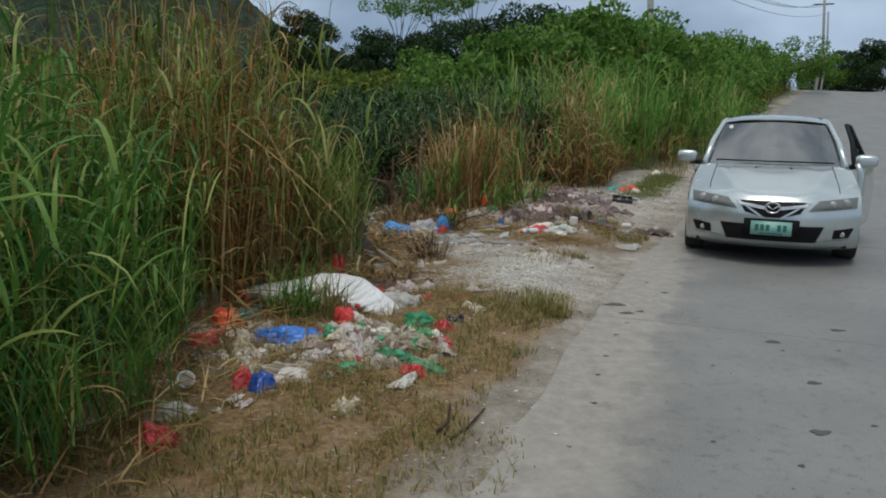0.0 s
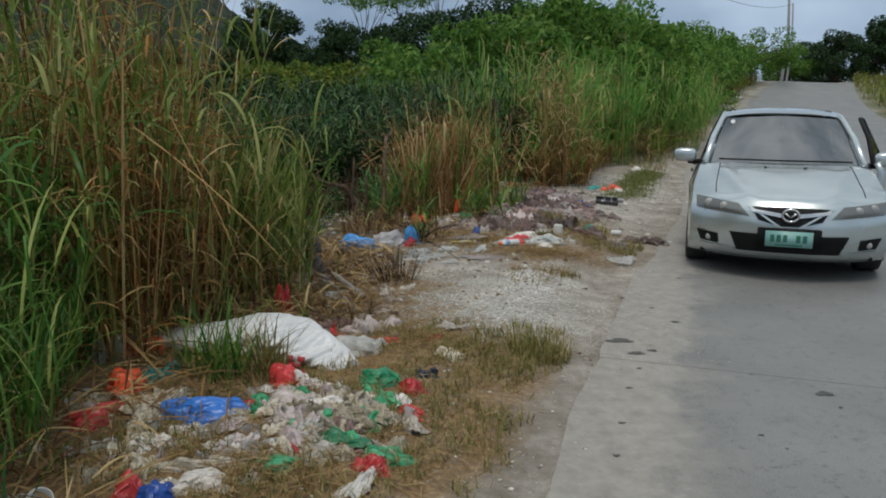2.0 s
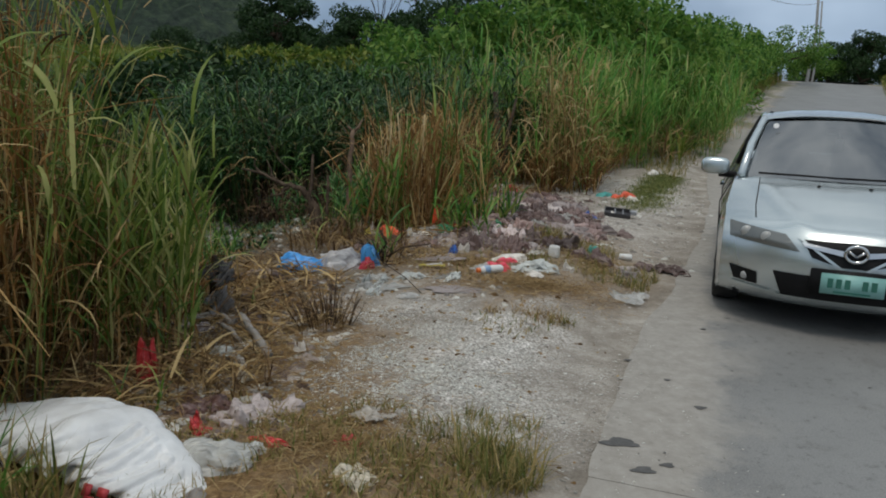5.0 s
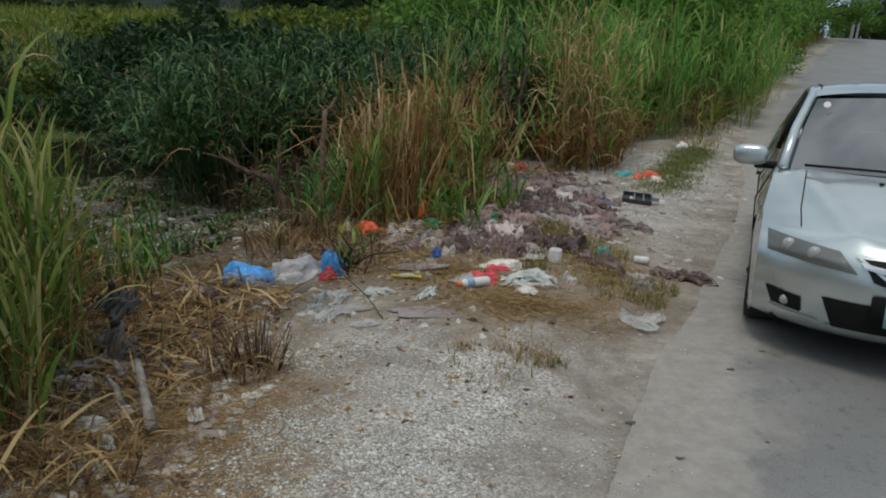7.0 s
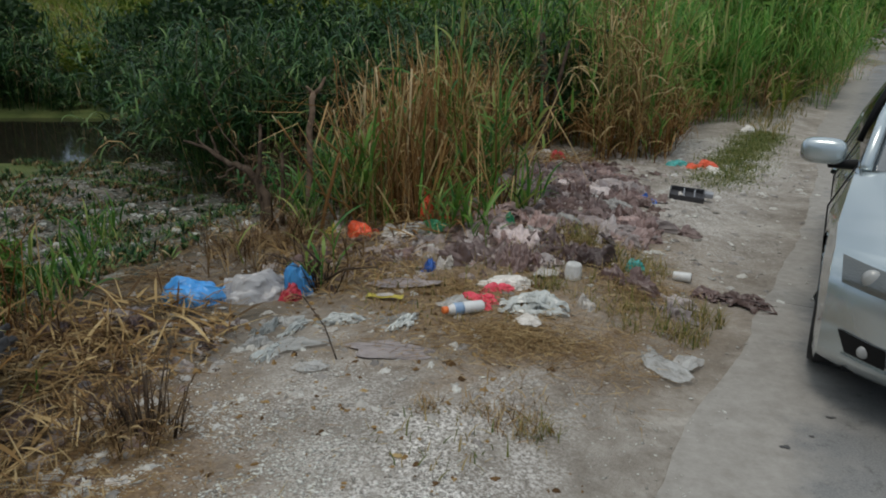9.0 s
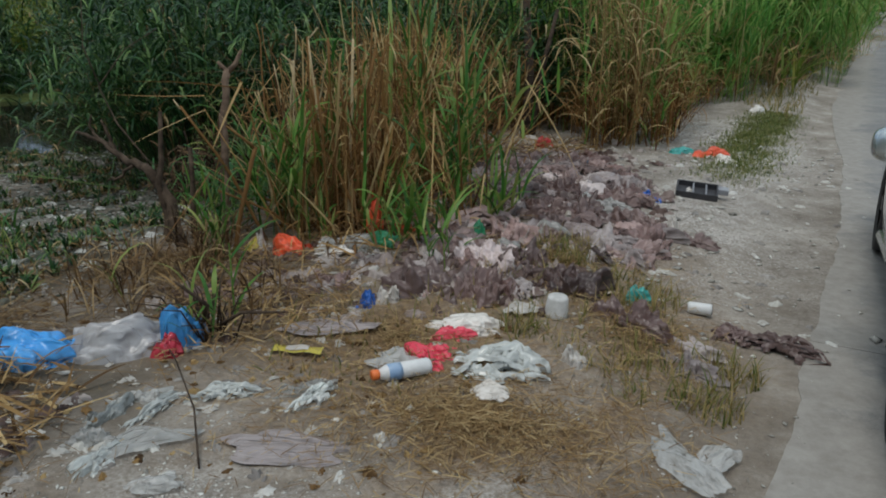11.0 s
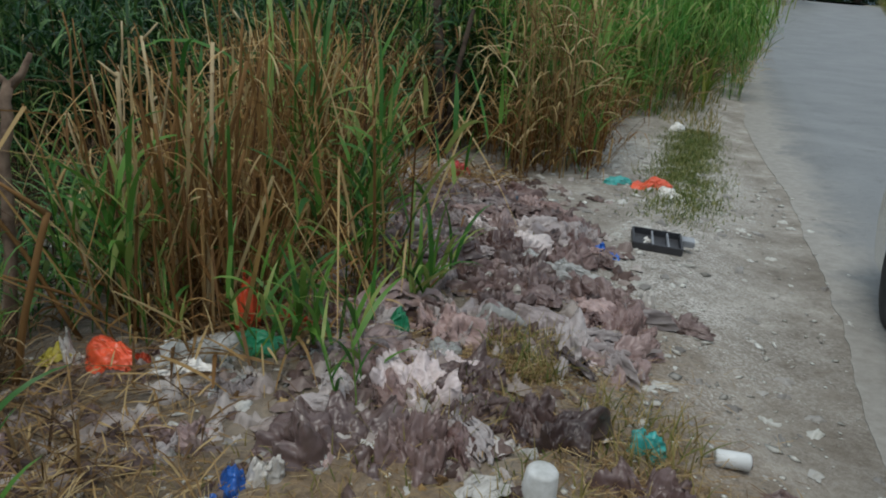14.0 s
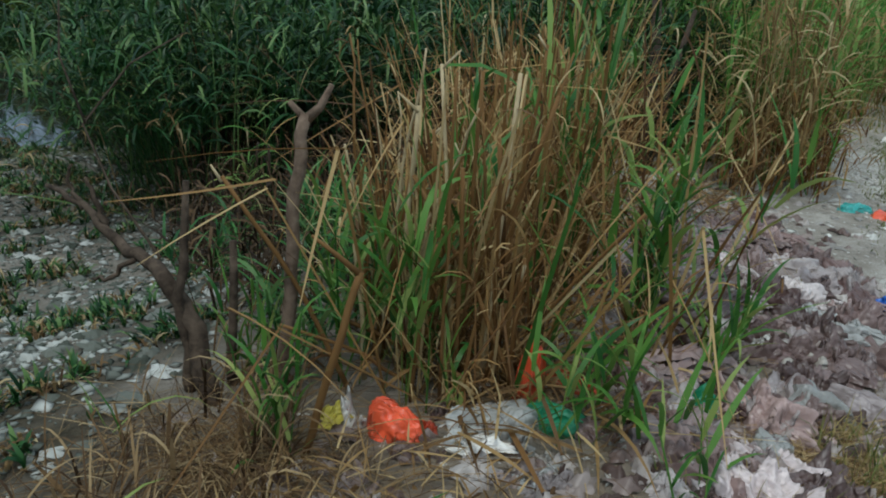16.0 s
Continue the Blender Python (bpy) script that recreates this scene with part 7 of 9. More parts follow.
ITEMS += [
    ("plastic_bag", PUFFY, "red_film", -0.62, 4.98, 0.16, 0.14, 0.36, 15, "glossy red plastic bag against the sack"),
    ("plastic_bag", B, "red_film", 0.0, 4.92, 0.20, 0.12, 0.26, -8, "red plastic strip lying among the rubbish"),
    ("plastic_bag", R, "red_film", -0.14, 4.12, 0.16, 0.10, 0.3, 20, "small red plastic scrap"),
    ("plastic_sheet", C, "cream_film", -0.78, 4.13, 0.56, 0.08, 0.16, 3, "long crumpled cream plastic sheet"),
    ("plastic_bag", B, "white_film", -1.10, 4.33, 0.20, 0.14, 0.2, 0, "flat white plastic bag"),
    ("plastic_bag", B, "blue_film", -0.92, 3.86, 0.15, 0.24, 0.36, 5, "blue plastic wrapper standing on edge"),
    ("plastic_bag", B, "red_film", -1.05, 3.90, 0.13, 0.16, 0.34, 15, "small red plastic bag beside blue wrapper"),
    ("plastic_bag", B, "white_film", -0.84, 3.98, 0.26, 0.16, 0.26, 20, "crumpled white plastic bag"),
    ("plastic_bag", PUFFY, "red_film", -1.23, 3.16, 0.16, 0.14, 0.32, 0, "round crumpled red plastic bag on the dirt"),
    ("paper_strip", S, "white_film", -0.17, 4.02, 0.10, 0.28, 0.5, -25, "twisted white plastic strip"),
    ("plastic_bag", S, "clear_film", -1.27, 3.45, 0.22, 0.16, 0.8, 30, "torn clear plastic bag"),
    ("plastic_bag", S, "clear_film", -1.70, 3.32, 0.26, 0.18, 0.6, 0, "clear plastic sheet under the grass"),
]
ITEMS += [
    # between the sack and the gravel
    ("plastic_bag", C, "grey_film", -0.24, 6.02, 0.42, 0.24, 0.34, 15, "dusty grey-mauve plastic bag"),
    ("plastic_bag", C, "mauve_film", -0.48, 6.08, 0.34, 0.22, 0.24, -10, "dusty mauve plastic bag"),
    ("plastic_bag", C, "red_film", -0.14, 5.76, 0.20, 0.09, 0.14, -15, "torn red net bag on the straw"),
    ("plastic_bag", PUFFY, "clear_film", -0.29, 5.58, 0.28, 0.20, 0.3, 20, "half-clear dirty plastic bag"),
    ("plastic_bag", B, "red_film", -0.46, 5.86, 0.12, 0.10, 0.3, 0, "small red plastic knot"),
    ("plastic_bag", C, "red_film", 0.17, 5.76, 0.16, 0.10, 0.16, 20, "crumpled red plastic bag in the grass"),
    ("plastic_bag", B, "cream_film", 0.24, 5.49, 0.18, 0.16, 0.2, 0, "crumpled white paper bag"),
    ("plastic_bag", S, "white_film", 0.27, 6.06, 0.20, 0.12, 0.6, -20, "white plastic scrap on the gravel edge"),
    ("plastic_bag", B, "navy_film", 0.10, 5.16, 0.14, 0.09, 0.18, 0, "dark grey plastic scrap in the grass"),
    ("plastic_bag", B, "white_film", -0.56, 4.98, 0.12, 0.10, 0.3, -10, "white plastic bag beside the red one"),
    ("paper", S, "white_film", -0.52, 6.94, 0.20, 0.12, 0.5, 30, "white paper scrap on straw"),
    # by the dry clump at the creek bank
    ("plastic_bag", PUFFY, "sky_film", -0.53, 8.90, 0.34, 0.22, 0.46, 12, "bright blue plastic bag full of rubbish"),
]
ITEMS += [
    ("plastic_bag", PUFFY, "pale_film", -0.20, 9.02, 0.38, 0.17, 0.50, 28, "tied white plastic bag full of rubbish"),
    ("plastic_bag", PUFFY, "sky_film", 0.03, 9.12, 0.17, 0.10, 0.62, 35, "blue end of a knotted plastic bag"),
    ("plastic_bag", B, "crimson_film", 0.00, 9.02, 0.13, 0.08, 0.35, 10, "red plastic scrap under the bags"),
    ("plastic_sheet", S, "clear_film", 0.22, 8.36, 0.34, 0.14, 0.4, 30, "clear dusty plastic strip"),
    ("plastic_sheet", S, "clear_film", 0.37, 8.12, 0.16, 0.09, 0.4, 20, "clear plastic scrap lying among the rubbish"),
    ("plastic_bag", C, "crimson_film", 1.14, 9.12, 0.22, 0.22, 0.2, 30, "pinkish red plastic film"),
    ("plastic_bag", R, "crimson_film", 1.20, 9.33, 0.22, 0.10, 0.24, 15, "small crimson plastic film under the cloth"),
    ("cloth", B, "white_film", 1.26, 9.44, 0.36, 0.18, 0.26, -5, "crumpled white cloth lying among the rubbish"),
    ("plastic_bag", C, "cream_film", 1.44, 9.72, 0.13, 0.08, 0.14, -5, "printed white packet lying among the rubbish"),
    ("plastic_bag", S, "clear_film", 0.98, 9.06, 0.22, 0.16, 0.6, 0, "printed clear packet lying among the rubbish"),
    ("plastic_bag", WRUNG, "limp_film", 1.42, 9.02, 0.36, 0.28, 0.32, 0, "crumpled clear plastic bag on straw"),
    ("plastic_bag", S, "white_film", 1.38, 8.79, 0.14, 0.11, 0.6, 0, "small white plastic scrap"),
]
ITEMS += [
    ("plastic_bag", B, "white_film", 1.73, 9.17, 0.12, 0.10, 0.3, 0, "little white plastic ball"),
    ("plastic_bag", B, "blue_film", 0.74, 9.62, 0.12, 0.10, 0.3, 0, "small blue plastic bag"),
    ("plastic_bag", B, "white_film", 0.84, 9.68, 0.12, 0.09, 0.32, 0, "small white plastic bag beside the blue one"),
    ("plastic_bag", C, "mauve_film", 1.04, 9.84, 0.50, 0.28, 0.55, 5, "large dusty mauve plastic bag"),
    ("plastic_bag", C, "dark_film", 1.30, 9.82, 0.26, 0.22, 0.5, 60, "dusty brownish plastic bag"),
    ("plastic_bag", C, "dark_film", 1.80, 9.92, 0.36, 0.26, 0.5, 20, "matted mauve rag lying among the rubbish"),
    ("rag", C, "mauve_film", 2.00, 9.66, 0.46, 0.22, 0.42, -28, "matted mauve-grey rag lying among the rubbish"),
    ("rag", C, "grey_film", 2.24, 9.30, 0.34, 0.16, 0.24, -50, "dusty grey rag in the grass"),
    ("rag", WRUNG, "dark_film", 2.72, 9.60, 0.40, 0.15, 0.30, -30, "dark twisted rag on the road edge"),
    ("rag", WRUNG, "dark_film", 2.55, 9.68, 0.24, 0.14, 0.22, -25, "dark brown rag lying among the rubbish"),
    ("plastic_film", S, "clear_film", 2.06, 8.58, 0.16, 0.36, 0.5, 20, "long translucent plastic strip"),
    ("plastic_film", S, "clear_film", 2.19, 8.60, 0.20, 0.10, 0.7, 45, "bent translucent plastic strip"),
]
ITEMS += [
    ("plastic_bag", R, "teal_film", 2.10, 9.92, 0.14, 0.12, 0.4, 0, "small teal plastic scrap"),
    ("plastic_bag", C, "pink_film", 1.41, 10.34, 0.34, 0.24, 0.26, 0, "pale pink-white plastic heap"),
    # the mauve heap and its surroundings
    ("plastic_bag", PUFFY, "orange_film", 0.13, 10.42, 0.22, 0.14, 0.36, -12, "bright orange-red plastic bag at the clump's foot"),
    ("plastic_bag", S, "yellow_film", -0.11, 10.44, 0.14, 0.10, 0.8, 40, "yellow packet beside the orange bag"),
    ("plastic_bag", B, "white_film", -0.05, 10.44, 0.12, 0.09, 0.5, 0, "white plastic scrap lying among the rubbish"),
    ("plastic_net", B, "orange_film", 0.58, 10.72, 0.12, 0.11, 1.0, 10, "red net caught in dry grass stalks"),
    ("plastic_net", R, "orange_film", 0.76, 10.84, 0.24, 0.10, 0.3, -25, "orange-red net strip lying among the rubbish"),
    ("plastic_bag", B, "green_film", 0.70, 10.52, 0.26, 0.15, 0.34, -20, "bright green plastic bag"),
    ("plastic_bag", B, "clear_film", 0.52, 10.50, 0.28, 0.20, 0.32, 0, "crumpled clear plastic bag"),
    ("plastic_sheet", S, "white_film", 0.44, 10.34, 0.24, 0.10, 0.6, 8, "white plastic scrap on the ground"),
    ("plastic_bag", B, "white_film", 1.74, 11.12, 0.22, 0.16, 0.3, 10, "crumpled white bag on the heap"),
    ("plastic_bag", B, "white_film", 2.52, 11.24, 0.09, 0.08, 0.4, 0, "small white scrap lying among the rubbish"),
]
ITEMS += [
    ("plastic_bag", B, "green_film", 1.23, 10.70, 0.12, 0.10, 0.4, 0, "small green plastic knot"),
    ("plastic_bag", B, "blue_film", 2.52, 12.08, 0.16, 0.18, 0.26, 30, "small blue plastic bag beside the crate"),
    ("plastic_bag", B, "orange_film", 3.44, 14.10, 0.36, 0.24, 0.36, 10, "orange-red plastic bag on gravel"),
    ("plastic_bag", B, "white_film", 3.52, 13.86, 0.24, 0.16, 0.24, 0, "striped white plastic bag"),
    ("plastic_bag", B, "teal_film", 3.18, 14.22, 0.26, 0.16, 0.26, 0, "pale teal plastic bag"),
    ("plastic_bag", R, "navy_film", 2.10, 13.22, 0.36, 0.24, 0.34, 0, "dark blue plastic bag"),
    ("plastic_bag", R, "red_film", 1.75, 14.20, 0.2, 0.16, 0.6, 0, "red plastic caught in the grass"),
    ("plastic_bag", B, "white_film", 1.15, 12.75, 0.20, 0.16, 0.4, 0, "white plastic bag at the grass edge"),
    ("plastic_bag", C, "grey_film", 2.32, 11.04, 0.50, 0.20, 0.30, -8, "dusty grey flat sack"),
    ("plastic_bag", C, "mauve_film", 2.62, 11.08, 0.34, 0.20, 0.24, -20, "dusty mauve rag at the heap's edge"),
    ("plastic_bag", B, "white_film", 1.62, 14.35, 0.28, 0.2, 0.4, 0, "pale plastic bag under the grass"),
    ("plastic_bag", B, "white_film", 4.9, 17.6, 0.22, 0.14, 0.4, 0, "white plastic scrap on the verge"),
]
ITEMS += [
    ("plastic_bag", B, "white_film", 9.6, 27.4, 0.35, 0.2, 0.4, 0, "white plastic scrap on the verge"),
    ("plastic_bag", B, "white_film", 26.2, 62.0, 1.4, 0.7, 0.45, 0, "white rubbish heap beside the far road"),
    ("plastic_net", C, "red_film", -0.86, 6.42, 0.13, 0.12, 0.8, 30, "red net scrap caught in the dry grass"),
    ("plastic_bag", B, "red_film", -2.0, 3.42, 0.12, 0.10, 0.9, 0, "red scrap among the grass"),
    ("plastic_bag", B, "clear_film", -1.72, 5.45, 0.20, 0.16, 0.55, 0, "clear plastic bag under the grass"),
    ("plastic_sheet", S, "grey_film", 0.70, 8.37, 0.40, 0.18, 0.2, 0, "flat grey dusty plastic sheet"),
    ("rag", R, "dark_film", -0.70, 7.9, 0.22, 0.44, 0.40, 10, "dark grey rag hanging over dead wood"),
    ("rag", R, "dark_film", -0.95, 8.3, 0.3, 0.22, 0.5, 60, "grey rag among straw and twigs"),
    ("rag", S, "dark_film", -0.62, 7.45, 0.3, 0.2, 0.5, 100, "brown dusty rag in the straw"),
    ("plastic_bag", C, "mauve_film", -0.02, 9.62, 0.32, 0.26, 0.36, 40, "shiny brown-mauve plastic bag beside the dry clump"),
    ("plastic_bag", C, "dark_film", 1.70, 10.0, 0.30, 0.24, 0.40, 80, "dark mauve crumpled plastic bag"),
    ("plastic_packet", S, "white_film", 1.50, 9.62, 0.16, 0.10, 0.5, 30, "white food packet with dark print"),
]
ITEMS += [
    ("paper", C, "cream_film", -0.45, 3.62, 0.16, 0.13, 0.2, 30, "crumpled cream paper with dark folds"),
    ("plastic_bag", R, "white_film", -0.98, 4.45, 0.18, 0.10, 0.18, 10, "white plastic scrap in the grass"),
    ("rag", C, "grey_film", 2.30, 9.48, 0.34, 0.20, 0.26, -40, "dusty beige rag lying in dry grass"),
    ("plastic_scrap", B, "white_film", 2.86, 12.36, 0.10, 0.08, 0.22, 0, "white scrap lying in the broken crate"),
    ("plastic_sheet", S, "grey_film", 0.62, 9.35, 0.42, 0.18, 0.3, 20, "grey dusty plastic sheet"),
]
for k, (name, shapes, film, x, y, sx, sy, sz, turn, label) in enumerate(ITEMS):
    if shapes is HEAPED and sx >= 0.24:
        shapes = SOFT
    rubbish(name, shapes, k, film, x, y, sx * 1.15, sy * 1.25, sz * (0.30 if shapes in (HEAPED, RUMPLED, SOFT) else 0.34 if shapes in (PUFFY, WRUNG) else 0.24 if shapes is STRIP else 0.10), turn, label, "rubbish" if "bag" not in name else "plastic bag")

# tied bags end in a twisted knot
for ob in [o for o in bpy.data.objects if o.data and o.data.name.startswith("tied_bag_mesh")]:
    tail = new("knot", STRIP[len(ob.name) % 6].copy())
    tail.data.materials.clear()
    tail.data.materials.append(ob.data.materials[0])
    tail.parent = ob
    tail.matrix_basis = Matrix.Translation((0.40, 0.08, 0.10)) @ Matrix.Rotation(0.5, 4, "Z") @ Matrix.Diagonal((0.42, 0.2, 0.45, 1))

# flat printed packet
packet = tagged(new("packet"), "flat yellow and white printed food packet", "packet")
packet.matrix_basis = pose(0.55, 9.08, float(ground_z(0.55, 9.08)) + 0.022, 3, -2, -4) @ Matrix.Diagonal((0.78, 0.8, 0.9, 1))
for nm_, x0, x1, w_, z_, mat_ in (("wrapper", -0.14, 0.14, 0.036, 0.0, "yellow_film"), ("print_panel", -0.06, 0.07, 0.026, 0.005, "white_film")):
    gx_, gy_ = np.meshgrid(np.linspace(x0, x1, 24), np.linspace(-w_, w_, 8), indexing="ij")
    gz_ = z_ + 0.010 * (1 - (gy_ / 0.04) ** 2) * (1 - (gx_ / 0.15) ** 4) + 0.004 * np.sin(gx_ * 40 + gy_ * 30)
    ob = new(nm_, mesh_np(nm_, np.stack([gx_, gy_, gz_], -1).reshape(-1, 3), grid_faces(24, 8), M[mat_]))
    ob.parent = packet

# limp films by the dead shrub, several folded strips each
for k, (cx, cy) in enumerate(((0.02, 8.50), (0.16, 8.56), (0.10, 8.62), (0.30, 8.68), (0.40, 8.72), (0.04, 8.32), (0.14, 8.26), (0.72, 8.70), (0.68, 8.78))):
    rubbish("plastic_strip", WRUNG if k % 3 == 1 else RUMPLED, k, ("limp_film", "limp_film", "clear_film")[k % 3], cx, cy, rr_.uniform(0.18, 0.32), rr_.uniform(0.07, 0.13), rr_.uniform(0.035, 0.075), rr_.uniform(10, 80), "limp greyish translucent plastic strip on gravel", "rubbish", "limp plastic strips", tilt=rr_.uniform(-8, 8))

# the white and pink scraps of the heap in front of the sack
for k in range(66):
    a, q = rr_.uniform(0, 6.283), math.sqrt(rr_.uniform(0, 1))
    x, y = -0.38 + 0.42 * q * math.cos(a), 4.56 + 0.38 * q * math.sin(a)
    s = rr_.uniform(0.10, 0.20)
    film = rr_.choice(["white_film", "cream_film", "cream_film", "white_film", "pink_film", "pink_film", "clear_film", "beige_film", "beige_film", "grey_film", "green_film", "mauve_film", "teal_film" if k % 2 else "red_film"])
    rubbish("plastic_wrapper", (HEAPED, RUMPLED, HEAPED, FLAT)[k % 4], k, film, x, y, s * rr_.uniform(1.0, 1.7), s * rr_.uniform(0.6, 0.9), s * rr_.uniform(0.22, 0.5), rr_.uniform(0, 360), "dirty crumpled plastic scrap in the heap", "rubbish", "scraps in front of the sack", z=float(ground_z(x, y)) + 0.03 * (1 - q), tilt=rr_.uniform(-22, 22))
for k in range(20):
    x, y = rr_.gauss(-1.28, 0.22), rr_.gauss(4.45, 0.28)
    s = rr_.uniform(0.09, 0.19)
    rubbish("plastic_wrapper", (HEAPED, STRIP, RUMPLED)[k % 3], k, rr_.choice(["white_film", "cream_film", "beige_film", "pink_film", "clear_film", "beige_film"]), x, y, s * rr_.uniform(1.0, 1.7), s * rr_.uniform(0.6, 0.9), s * rr_.uniform(0.25, 0.5), rr_.uniform(0, 360), "dirty crumpled plastic scrap at the grass edge", "rubbish", "scraps in front of the sack", tilt=rr_.uniform(-18, 18))
# strays round it
for k in range(64):
    x, y = (rr_.uniform(-1.5, 0.1), rr_.uniform(3.2, 5.9)) if k % 2 else (rr_.gauss(-0.95, 0.25), rr_.gauss(4.1, 0.2))
    if road_edge(y) - x < 1.0:
        continue
    s = rr_.uniform(0.04, 0.13)
    rubbish("paper_scrap", FLAT if k % 2 else STRIP, k, rr_.choice(["white_film", "cream_film", "cream_film", "grey_film", "clear_film", "pink_film"]), x, y, s, s * 0.6, s * 0.25, rr_.uniform(0, 360), "small plastic scrap trodden into the grass", "rubbish", "scraps round the heap")
# the mauve heap
for k in range(240):
    a, q = rr_.uniform(0, 6.283), math.sqrt(rr_.uniform(0, 1))
    y = 11.75 + 2.0 * q * math.sin(a)
    x = 1.72 + 0.12 * (y - 11.7) + (0.78 - 0.10 * abs(y - 11.7)) * q * math.cos(a) * 1.15
    if y < 10.75 and 1.55 < x < 1.96:
        continue
    s = 0.11 + 0.24 * rr_.random() ** 1.3
    film = rr_.choice(["mauve_film"] * 7 + ["grey_film"] * 4 + ["dark_film"] * 3 + (["white_film"] if k % 3 == 0 else ["pink_film"] if k % 3 == 1 else ["clear_film"]))
    rubbish("plastic_scrap", (RUMPLED, HEAPED, RUMPLED, WRUNG if k % 10 == 3 else RUMPLED, RUMPLED)[k % 5], k, film, x, y, s * rr_.uniform(1.2, 2.0), s * rr_.uniform(0.7, 1.1), s * rr_.uniform(0.24, 0.44), rr_.uniform(0, 360), "dusty mauve-grey plastic scrap of the heap", "rubbish", "scraps of the mauve heap", z=float(ground_z(x, y)) + rr_.uniform(0.0, 0.03), tilt=rr_.uniform(-14, 14))
for k in range(46):
    x, y = rr_.uniform(0.25, 1.5), rr_.uniform(9.75, 10.95)
    if x > 1.3 and y < 10.0:
        continue
    s = rr_.uniform(0.07, 0.24)
    film = rr_.choice(["mauve_film", "mauve_film", "grey_film", "grey_film", "white_film", "clear_film", "white_film"])
    s = min(s, 0.10) if film == "white_film" else s
    rubbish("film_scrap", (HEAPED, RUMPLED, RUMPLED)[k % 3], k, film, x, y, s * 1.3, s * 0.9, s * 0.34, rr_.uniform(0, 360), "dusty plastic scrap between heap and dry clump", "rubbish", "scraps of the mauve heap")
# strays on the shoulder and down the bank: too many and too small to tell apart
def strew(name, n, place_, lo, hi, label, material="litter", tall=0.5):
    vs, fs, base = [], [], 0
    for k in range(n):
        x, y = place_()
        me = (FLAT + STRIP + RUMPLED)[k % 20]
        co = np.empty(len(me.vertices) * 3, np.float32)
        me.vertices.foreach_get("co", co)
        m_ = int(round(math.sqrt(len(me.vertices))))
        pick = np.round(np.linspace(0, m_ - 1, 10)).astype(int)
        co = co.reshape(m_, m_, 3)[np.ix_(pick, pick)]
        q = co.shape[0]
        s, a = rr_.uniform(lo, hi), rr_.uniform(0, 6.283)
        c, w = math.cos(a), math.sin(a)
        px, py = co[..., 0] * s, co[..., 1] * s * 0.65
        vs.append(np.stack([x + px * c - py * w, y + px * w + py * c, float(ground_z(x, y)) + co[..., 2] * s * tall * 0.45], -1).reshape(-1, 3))
        fs.append(grid_faces(q, q) + base)
        base += q * q
    ob = new(name, mesh_np(name, np.concatenate(vs), np.concatenate(fs), M[material]))
    return tagged(ob, label, "litter", kind="stuff")


def on_shoulder():
    while True:
        x, y = rr_.uniform(-1.0, 1.3), rr_.uniform(5.9, 9.9)
        if math.hypot(x - 0.7, y - 7.0) > 0.7 and road_edge(y) - x > 0.7:
            return x, y


def on_bank():
    y = rr_.uniform(9.0, 16.3)
    return float(shoulder_edge(y)) - rr_.uniform(0.0, 3.8), y


def round_heap():
    return rr_.uniform(0.2, 3.1), rr_.uniform(9.7, 14.3)


def far_patch():
    return rr_.gauss(3.5, 0.55), rr_.gauss(14.4, 1.3)


strew("shoulder_litter", 380, on_shoulder, 0.02, 0.10, "small pale scraps strewn over the shoulder")
strew("bank_litter", 1200, on_bank, 0.04, 0.17, "pale plastic scraps strewn down the creek bank", "bank_chip")
strew("heap_litter", 260, round_heap, 0.03, 0.12, "small pale scraps round the mauve heap")


def in_heap():
    a, q = rr_.uniform(0, 6.283), math.sqrt(rr_.uniform(0, 1))
    y = 11.8 + 2.1 * q * math.sin(a)
    return 1.72 + 0.14 * (y - 11.7) + (0.85 - 0.10 * abs(y - 11.7)) * q * math.cos(a) * 1.1, y


def back_of_heap():
    return rr_.gauss(1.75, 0.4), rr_.gauss(13.7, 0.45)


strew("back_scraps", 330, back_of_heap, 0.05, 0.19, "dusty grey scraps between the heap and the tall grass", "mauve_litter", 0.7)
strew("back_litter", 90, back_of_heap, 0.03, 0.12, "small pale scraps at the foot of the tall grass")


def by_mound():
    return rr_.gauss(1.15, 0.35), rr_.gauss(10.1, 0.3)


strew("heap_scraps", 420, in_heap, 0.05, 0.17, "dusty mauve-grey scraps packed into the heap", "mauve_litter", 0.9)
strew("mound_scraps", 130, by_mound, 0.06, 0.18, "dusty mauve-grey scraps on the mound", "mauve_litter", 0.8)


def by_sack():
    a, q = rr_.uniform(0, 6.283), math.sqrt(rr_.uniform(0, 1))
    return -0.45 + 0.5 * q * math.cos(a), 4.55 + 0.42 * q * math.sin(a)


strew("sack_scraps", 110, by_sack, 0.05, 0.14, "pale plastic scraps in front of the sack", "litter", 0.7)


def dark_corner():
    return rr_.gauss(0.2, 0.3), rr_.gauss(9.85, 0.28)


strew("corner_scraps", 120, dark_corner, 0.05, 0.2, "dark brown scraps beside the dry clump", "mauve_litter", 0.6)


def under_grass():
    return rr_.uniform(-1.5, -0.1), rr_.uniform(5.7, 8.6)


strew("bank_edge_scraps", 420, under_grass, 0.04, 0.15, "dusty brown and grey scraps under the dry grass", "mauve_litter", 0.5)


def in_dirt():
    while True:
        x, y = rr_.uniform(-0.9, 1.5), rr_.uniform(5.7, 10.2)
        if math.hypot((x - 0.62) / 0.85, (y - 7.0) / 1.3) > 1 and road_edge(y) - x > 0.5:
            return x, y


def on_gravel():
    return rr_.gauss(0.6, 0.5), rr_.gauss(7.0, 0.8)


